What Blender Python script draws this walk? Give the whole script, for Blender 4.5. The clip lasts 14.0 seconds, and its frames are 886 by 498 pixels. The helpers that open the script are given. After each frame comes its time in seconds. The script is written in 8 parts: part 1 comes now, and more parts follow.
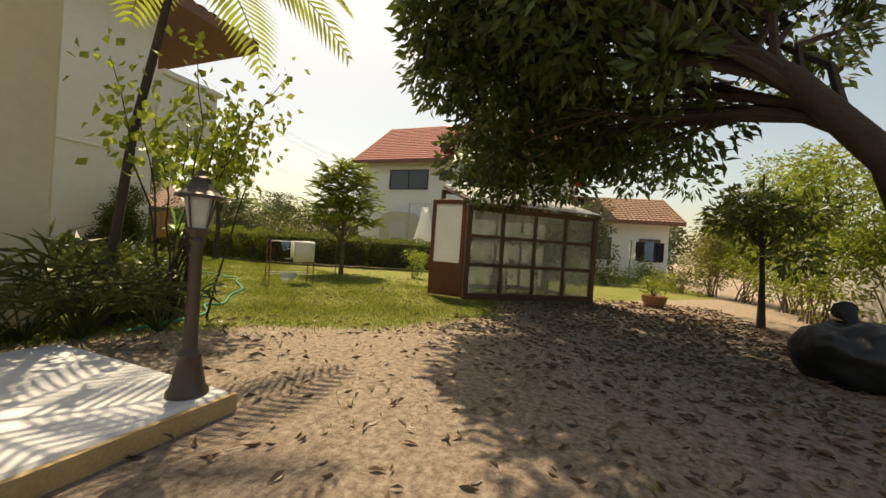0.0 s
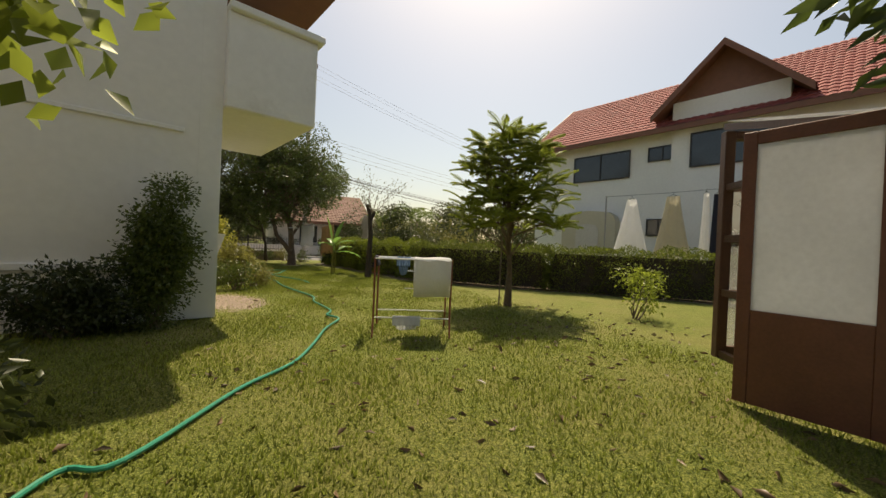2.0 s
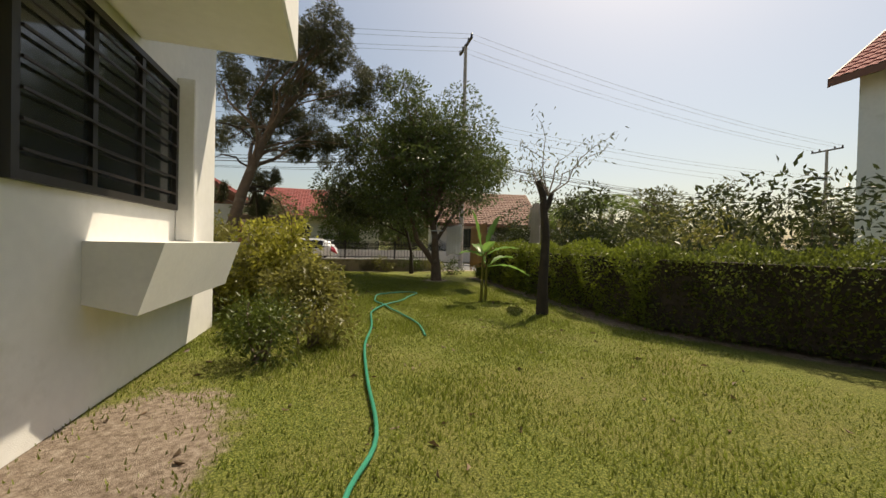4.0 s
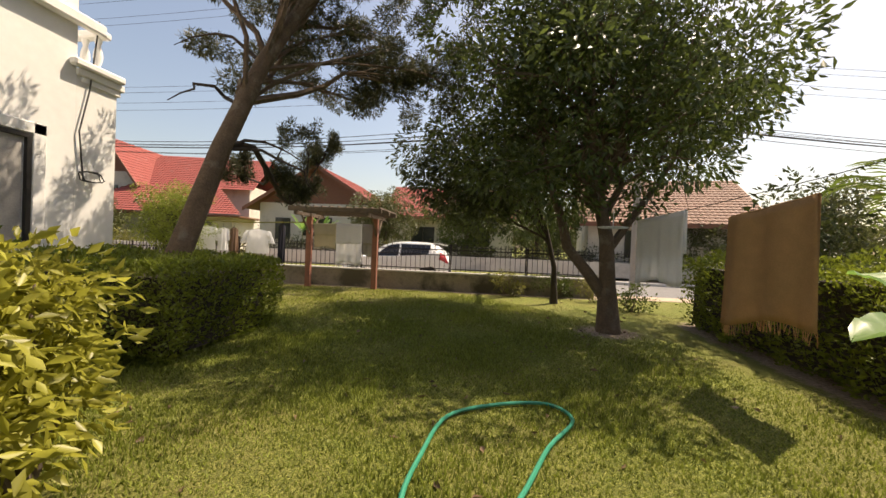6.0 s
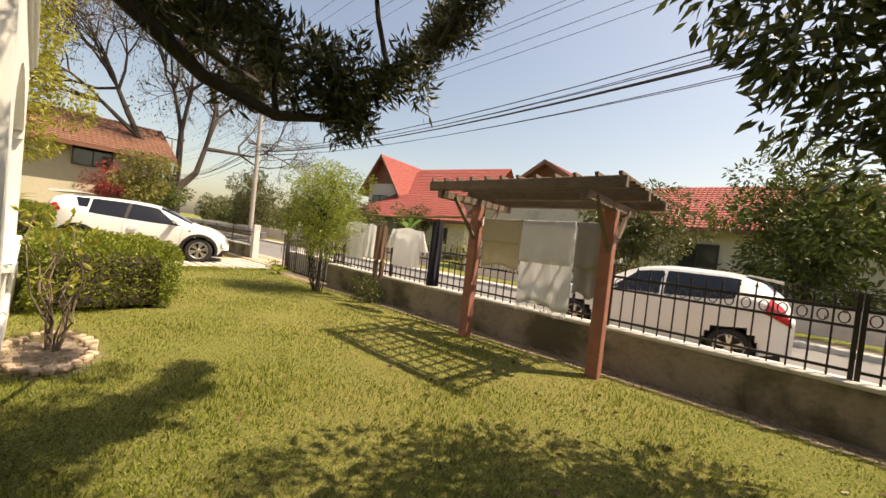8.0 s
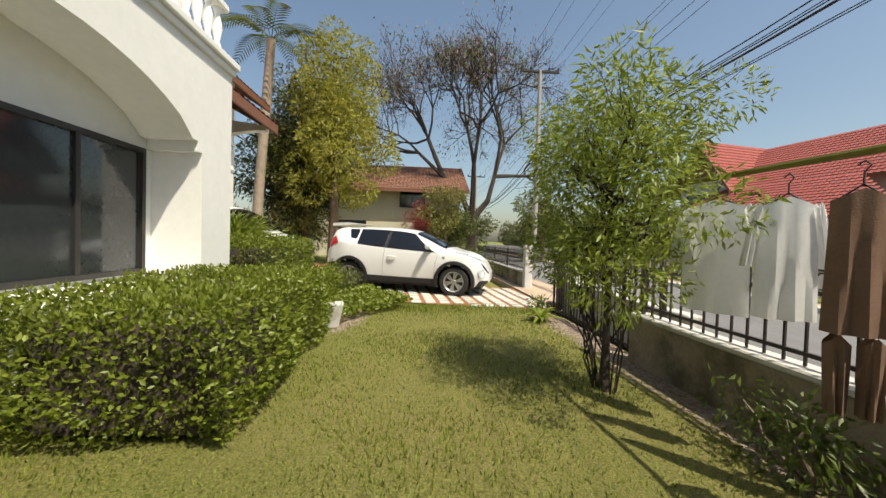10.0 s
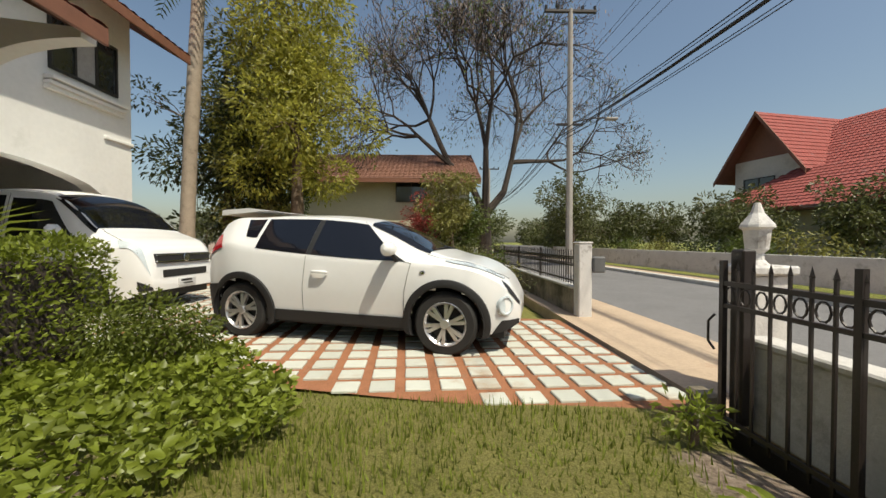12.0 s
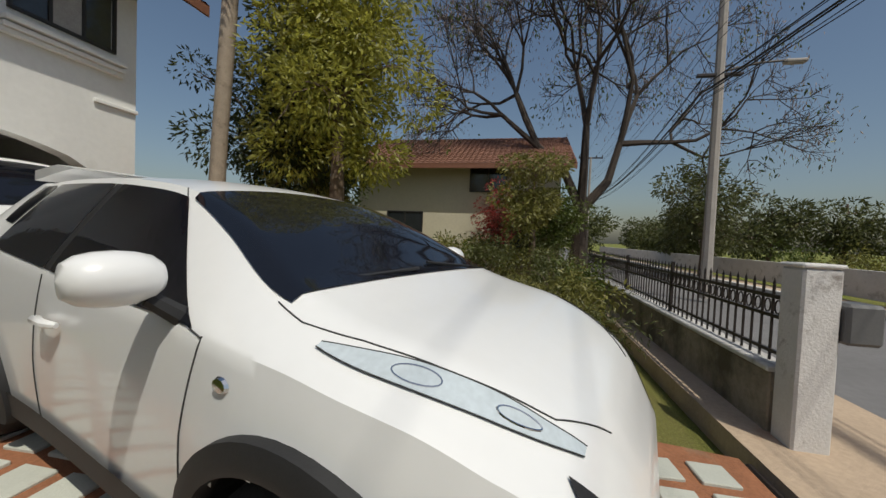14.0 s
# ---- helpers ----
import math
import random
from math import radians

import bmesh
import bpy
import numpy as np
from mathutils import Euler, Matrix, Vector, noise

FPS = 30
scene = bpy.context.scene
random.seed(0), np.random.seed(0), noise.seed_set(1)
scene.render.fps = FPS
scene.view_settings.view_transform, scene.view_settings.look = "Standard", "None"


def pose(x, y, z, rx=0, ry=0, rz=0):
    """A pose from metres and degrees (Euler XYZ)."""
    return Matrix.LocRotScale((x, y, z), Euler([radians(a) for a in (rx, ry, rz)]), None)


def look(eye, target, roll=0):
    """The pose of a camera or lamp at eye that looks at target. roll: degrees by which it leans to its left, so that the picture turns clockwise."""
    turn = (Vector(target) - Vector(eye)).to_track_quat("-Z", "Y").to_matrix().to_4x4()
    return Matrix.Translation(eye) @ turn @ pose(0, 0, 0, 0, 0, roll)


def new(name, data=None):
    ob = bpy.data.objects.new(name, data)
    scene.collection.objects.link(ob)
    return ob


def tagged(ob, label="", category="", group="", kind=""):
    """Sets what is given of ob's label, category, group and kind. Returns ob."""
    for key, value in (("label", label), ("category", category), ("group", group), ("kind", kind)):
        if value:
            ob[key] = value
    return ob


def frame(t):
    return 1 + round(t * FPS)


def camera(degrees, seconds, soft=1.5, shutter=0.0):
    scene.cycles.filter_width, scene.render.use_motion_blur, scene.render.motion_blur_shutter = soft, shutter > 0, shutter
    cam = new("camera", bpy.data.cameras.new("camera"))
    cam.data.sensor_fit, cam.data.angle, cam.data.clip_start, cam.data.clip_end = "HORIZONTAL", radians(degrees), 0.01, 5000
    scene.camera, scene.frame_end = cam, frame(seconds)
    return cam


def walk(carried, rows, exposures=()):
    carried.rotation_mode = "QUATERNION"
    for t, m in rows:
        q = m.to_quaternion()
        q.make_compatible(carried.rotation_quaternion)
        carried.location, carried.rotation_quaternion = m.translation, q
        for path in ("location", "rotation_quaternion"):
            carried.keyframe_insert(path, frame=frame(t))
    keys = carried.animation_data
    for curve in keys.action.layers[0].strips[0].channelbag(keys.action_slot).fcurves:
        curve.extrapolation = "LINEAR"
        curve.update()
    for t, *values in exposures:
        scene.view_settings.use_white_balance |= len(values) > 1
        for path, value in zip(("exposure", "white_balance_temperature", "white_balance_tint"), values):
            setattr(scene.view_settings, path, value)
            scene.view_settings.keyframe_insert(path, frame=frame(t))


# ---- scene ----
cam = camera(100.4, 14.0)
PATH = [
    (0, (-7.497, -10.2, 0.974), (-5.636, -9.467, 0.967), 3.9),
    (0.5, (-6.364, -9.796, 0.969), (-4.609, -8.838, 0.965), 4.7),
    (1, (-5.47, -9.187, 0.992), (-3.841, -8.028, 0.982), 5.6),
    (1.5, (-4.648, -8.546, 1.023), (-3.169, -7.2, 1.011), 4.5),
    (2, (-3.932, -7.777, 1.041), (-2.608, -6.278, 1.029), 2.5),
    (2.5, (-3.166, -6.752, 1.054), (-2.017, -5.116, 1.048), 1.0),
    (3, (-2.522, -5.659, 1.056), (-1.56, -3.906, 1.064), 0.7),
    (3.2, (-2.264, -5.225, 1.08), (-1.398, -3.422, 1.075), 0.8),
    (5.3, (-0.563, 0.463, 1.172), (-0.452, 2.459, 1.149), 2.4),
    (5.5, (-0.478, 0.987, 1.19), (-0.454, 2.986, 1.164), 2.4),
    (6, (-0.366, 2.327, 1.214), (-0.561, 4.317, 1.19), 2.3),
    (6.5, (-0.443, 3.6, 1.27), (-0.856, 5.557, 1.241), 3.1),
    (7, (-0.68, 4.93, 1.31), (-1.367, 6.808, 1.266), 5.4),
    (7.5, (-1.08, 6.3, 1.292), (-2.089, 8.026, 1.253), 5.2),
    (8, (-1.703, 7.504, 1.283), (-3.036, 8.995, 1.236), 6.2),
    (8.5, (-2.26, 8.425, 1.25), (-3.935, 9.512, 1.198), 8.0),
    (9, (-3.276, 9.238, 1.25), (-5.195, 9.793, 1.165), 8.9),
    (9.2, (-3.64, 9.385, 1.245), (-5.598, 9.766, 1.165), 8.6),
    (11.3, (-8.750, 10.290, 1.078), (-10.749, 10.350, 1.047), -1.2),
    (11.5, (-9.086, 10.335, 1.081), (-11.085, 10.401, 1.049), -0.8),
    (12, (-9.897, 10.529, 1.097), (-11.895, 10.592, 1.059), 0.0),
    (12.5, (-10.644, 10.723, 1.114), (-12.643, 10.757, 1.069), 0.7),
    (13, (-11.399, 10.883, 1.131), (-13.397, 10.834, 1.081), 1.4),
    (13.5, (-12.194, 11.027, 1.153), (-14.181, 10.806, 1.096), 2.0),
    (14, (-12.981, 11.159, 1.176), (-14.933, 10.728, 1.107), 2.4),
]
walk(cam, [(t, look(eye, target, roll)) for t, eye, target, roll in PATH],
     [(0, 0.42, 9200, 9), (1.5, 0.25, 8500, 10), (3, 0.05, 7500, 8), (5.5, 0.35, 8000, 15), (6.5, 0.88, 7800, 16), (7.5, 1.0, 8100, 16), (8, 0.74, 8400, 15),
      (9, 0.36, 7000, 9), (11.5, 0.14, 6900, 6), (12.5, -0.2, 6800, 6), (13.5, -0.45, 6500, 8), (14, -0.72, 6400, 8)])

# ---- light ----
SUN = Vector((0.9, 0.8, 2.0)).normalized()
world = bpy.data.worlds.new("world")
scene.world = world
world.use_nodes = True
wn, wl = world.node_tree.nodes, world.node_tree.links
sky = wn.new("ShaderNodeTexSky")
sky.sky_type = "NISHITA"
sky.sun_disc = False
sky.sun_elevation = math.asin(SUN.z)
sky.sun_rotation = math.atan2(SUN.x, SUN.y)
sky.air_density, sky.dust_density, sky.ozone_density = 1.2, 2.2, 1.2
wn["Background"].inputs["Strength"].default_value = 0.12
wl.new(sky.outputs[0], wn["Background"].inputs["Color"])
sun = new("sun", bpy.data.lights.new("sun", "SUN"))
sun.data.energy, sun.data.angle, sun.data.color = 5.0, radians(0.5), (1.0, 0.94, 0.82)
sun.matrix_world = look((0, 0, 30), Vector((0, 0, 30)) - SUN)

# ---- materials ----


def material(name, color, rough=0.6, metal=0.0, vary=0.15, scale=8.0, bump=0.0, bump_scale=60.0, stain=None, stain_scale=1.5, stain_at=0.55,
             island=0.0, per_object=0.0, translucent=0.0, spec=0.5, coat=0.0):
    """A node material: base colour broken up at two scales, fine relief, optional stains with a shape of their own."""
    m = bpy.data.materials.new(name)
    m.use_nodes = True
    n, l = m.node_tree.nodes, m.node_tree.links
    b = n["Principled BSDF"]
    geo = n.new("ShaderNodeNewGeometry")
    b.inputs["Roughness"].default_value, b.inputs["Metallic"].default_value = rough, metal
    b.inputs["Specular IOR Level"].default_value, b.inputs["Coat Weight"].default_value = spec, coat
    b.inputs["Coat Roughness"].default_value = 0.05
    big, fine = n.new("ShaderNodeTexNoise"), n.new("ShaderNodeTexNoise")
    big.inputs["Scale"].default_value, fine.inputs["Scale"].default_value = scale, scale * 9
    big.inputs["Detail"].default_value, fine.inputs["Detail"].default_value = 4, 3
    l.new(geo.outputs["Position"], big.inputs["Vector"])
    l.new(geo.outputs["Position"], fine.inputs["Vector"])
    add = n.new("ShaderNodeMath")
    add.operation = "ADD"
    l.new(big.outputs["Fac"], add.inputs[0])
    l.new(fine.outputs["Fac"], add.inputs[1])
    last = add.outputs[0]
    for source, amount in ((geo.outputs["Random Per Island"], island), (None, per_object)):
        if amount:
            if source is None:
                source = n.new("ShaderNodeObjectInfo").outputs["Random"]
            mad = n.new("ShaderNodeMath")
            mad.operation = "MULTIPLY_ADD"
            mad.inputs[1].default_value = amount / max(vary, 0.01)
            l.new(source, mad.inputs[0])
            l.new(last, mad.inputs[2])
            last = mad.outputs[0]
    total = (island + per_object) / max(vary, 0.01)
    ramp = n.new("ShaderNodeMapRange")
    ramp.inputs["From Min"].default_value, ramp.inputs["From Max"].default_value = 0.6, 1.4 + total
    ramp.inputs["To Min"].default_value, ramp.inputs["To Max"].default_value = 1 - vary - (island + per_object) / 2, 1 + vary + (island + per_object) / 2
    l.new(last, ramp.inputs["Value"])
    tint = n.new("ShaderNodeMix")
    tint.data_type, tint.blend_type = "RGBA", "MULTIPLY"
    tint.inputs["Factor"].default_value = 1
    tint.inputs["A"].default_value = (*color, 1)
    l.new(ramp.outputs["Result"], tint.inputs["B"])
    out = tint.outputs["Result"]
    if stain:
        ns, rs, mx = n.new("ShaderNodeTexNoise"), n.new("ShaderNodeMapRange"), n.new("ShaderNodeMix")
        ns.inputs["Scale"].default_value, ns.inputs["Detail"].default_value, ns.inputs["Roughness"].default_value = stain_scale, 8, 0.65
        l.new(geo.outputs["Position"], ns.inputs["Vector"])
        rs.inputs["From Min"].default_value, rs.inputs["From Max"].default_value = stain_at, stain_at + 0.14
        l.new(ns.outputs["Fac"], rs.inputs["Value"])
        mx.data_type = "RGBA"
        mx.inputs["B"].default_value = (*stain, 1)
        l.new(rs.outputs["Result"], mx.inputs["Factor"])
        l.new(out, mx.inputs["A"])
        out = mx.outputs["Result"]
    l.new(out, b.inputs["Base Color"])
    if bump:
        bn, bp = n.new("ShaderNodeTexNoise"), n.new("ShaderNodeBump")
        bn.inputs["Scale"].default_value, bn.inputs["Detail"].default_value = bump_scale, 5
        l.new(geo.outputs["Position"], bn.inputs["Vector"])
        l.new(bn.outputs["Fac"], bp.inputs["Height"])
        bp.inputs["Strength"].default_value, bp.inputs["Distance"].default_value = bump, 0.02
        l.new(bp.outputs["Normal"], b.inputs["Normal"])
    if translucent:
        tr, ms = n.new("ShaderNodeBsdfTranslucent"), n.new("ShaderNodeMixShader")
        l.new(out, tr.inputs["Color"])
        ms.inputs[0].default_value = translucent
        l.new(b.outputs[0], ms.inputs[1])
        l.new(tr.outputs[0], ms.inputs[2])
        l.new(ms.outputs[0], n["Material Output"].inputs["Surface"])
    return m


def leaf_material(name, color, vary=0.3, translucent=0.45, rough=0.42):
    return material(name, color, rough, vary=0.2, scale=0.9, island=vary, translucent=translucent, spec=0.5)


def glass_material(name, color, rough=0.02, clear=0.5, dust=0.0):
    """Thin pane: a mix of clear and glossy, with real mirror-like reflections at grazing angles."""
    m = bpy.data.materials.new(name)
    m.use_nodes = True
    n, l = m.node_tree.nodes, m.node_tree.links
    n.remove(n["Principled BSDF"])
    tr, gl, fr, ms = n.new("ShaderNodeBsdfTransparent"), n.new("ShaderNodeBsdfGlossy"), n.new("ShaderNodeFresnel"), n.new("ShaderNodeMixShader")
    tr.inputs["Color"].default_value = (*[c * clear for c in color], 1)
    gl.inputs["Roughness"].default_value = rough
    fr.inputs["IOR"].default_value = 1.5
    l.new(fr.outputs[0], ms.inputs[0])
    l.new(tr.outputs[0], ms.inputs[1])
    l.new(gl.outputs[0], ms.inputs[2])
    last = ms.outputs[0]
    if dust:
        df, tl, half, film = n.new("ShaderNodeBsdfDiffuse"), n.new("ShaderNodeBsdfTranslucent"), n.new("ShaderNodeMixShader"), n.new("ShaderNodeMixShader")
        for s in (df, tl):
            s.inputs["Color"].default_value = (0.75, 0.75, 0.72, 1)
        nz, mr = n.new("ShaderNodeTexNoise"), n.new("ShaderNodeMapRange")
        nz.inputs["Scale"].default_value = 3.0
        l.new(n.new("ShaderNodeNewGeometry").outputs["Position"], nz.inputs["Vector"])
        mr.inputs["To Min"].default_value, mr.inputs["To Max"].default_value = dust * 0.6, dust * 1.4
        l.new(nz.outputs["Fac"], mr.inputs["Value"])
        l.new(mr.outputs[0], film.inputs[0])
        l.new(df.outputs[0], half.inputs[1])
        l.new(tl.outputs[0], half.inputs[2])
        l.new(last, film.inputs[1])
        l.new(half.outputs[0], film.inputs[2])
        last = film.outputs[0]
    l.new(last, n["Material Output"].inputs["Surface"])
    return m


def ground_material():
    """Lawn that turns to bare earth where the attribute 'soil' is high, with blades, worn straw patches and pebbles as relief."""
    m = bpy.data.materials.new("lawn_and_soil")
    m.use_nodes = True
    n, l = m.node_tree.nodes, m.node_tree.links
    b = n["Principled BSDF"]
    b.inputs["Roughness"].default_value = 0.9
    b.inputs["Specular IOR Level"].default_value = 0.2
    geo = n.new("ShaderNodeNewGeometry")

    def tex(scale, detail=5, rough=0.6):
        t = n.new("ShaderNodeTexNoise")
        t.inputs["Scale"].default_value, t.inputs["Detail"].default_value, t.inputs["Roughness"].default_value = scale, detail, rough
        l.new(geo.outputs["Position"], t.inputs["Vector"])
        return t.outputs["Fac"]

    def ramp(value, *stops):
        r = n.new("ShaderNodeValToRGB")
        r.color_ramp.elements[0].position, r.color_ramp.elements[0].color = stops[0][0], (*stops[0][1], 1)
        r.color_ramp.elements[1].position, r.color_ramp.elements[1].color = stops[-1][0], (*stops[-1][1], 1)
        for p, c in stops[1:-1]:
            e = r.color_ramp.elements.new(p)
            e.color = (*c, 1)
        l.new(value, r.inputs[0])
        return r.outputs[0]

    def mix(f, a, bb):
        x = n.new("ShaderNodeMix")
        x.data_type = "RGBA"
        l.new(f, x.inputs["Factor"]) if not isinstance(f, float) else None
        l.new(a, x.inputs["A"])
        l.new(bb, x.inputs["B"])
        return x.outputs["Result"]

    blades = ramp(tex(70, 3, 0.7), (0.34, (0.04, 0.055, 0.01)), (0.5, (0.14, 0.17, 0.03)), (0.66, (0.32, 0.32, 0.085)))
    straw = ramp(tex(90, 3, 0.7), (0.3, (0.13, 0.115, 0.035)), (0.55, (0.27, 0.23, 0.085)), (0.75, (0.4, 0.33, 0.15)))
    worn = n.new("ShaderNodeMapRange")
    worn.inputs["From Min"].default_value, worn.inputs["From Max"].default_value = 0.42, 0.72
    worn.inputs["To Max"].default_value = 0.75
    l.new(tex(0.8, 7, 0.7), worn.inputs["Value"])
    grass = mix(worn.outputs["Result"], blades, straw)
    dry = n.new("ShaderNodeAttribute")
    dry.attribute_name = "dry"
    dried = n.new("ShaderNodeMath")
    dried.operation = "MULTIPLY"
    l.new(dry.outputs["Fac"], dried.inputs[0])
    dried.inputs[1].default_value = 0.5
    grass = mix(dried.outputs[0], grass, straw)
    earth = ramp(tex(22, 8, 0.7), (0.3, (0.12, 0.085, 0.06)), (0.5, (0.31, 0.24, 0.185)), (0.7, (0.5, 0.41, 0.33)))
    at = n.new("ShaderNodeAttribute")
    at.attribute_name = "soil"
    edge = n.new("ShaderNodeMath")
    edge.operation = "MULTIPLY_ADD"
    edge.inputs[1].default_value = 0.9
    l.new(tex(5, 8, 0.75), edge.inputs[0])
    l.new(at.outputs["Fac"], edge.inputs[2])
    cut = n.new("ShaderNodeMapRange")
    cut.inputs["From Min"].default_value, cut.inputs["From Max"].default_value = 0.88, 1.04
    l.new(edge.outputs[0], cut.inputs["Value"])
    l.new(mix(cut.outputs["Result"], grass, earth), b.inputs["Base Color"])
    bp = n.new("ShaderNodeBump")
    bp.inputs["Strength"].default_value, bp.inputs["Distance"].default_value = 0.9, 0.03
    l.new(tex(60, 6, 0.75), bp.inputs["Height"])
    l.new(bp.outputs[0], b.inputs["Normal"])
    return m


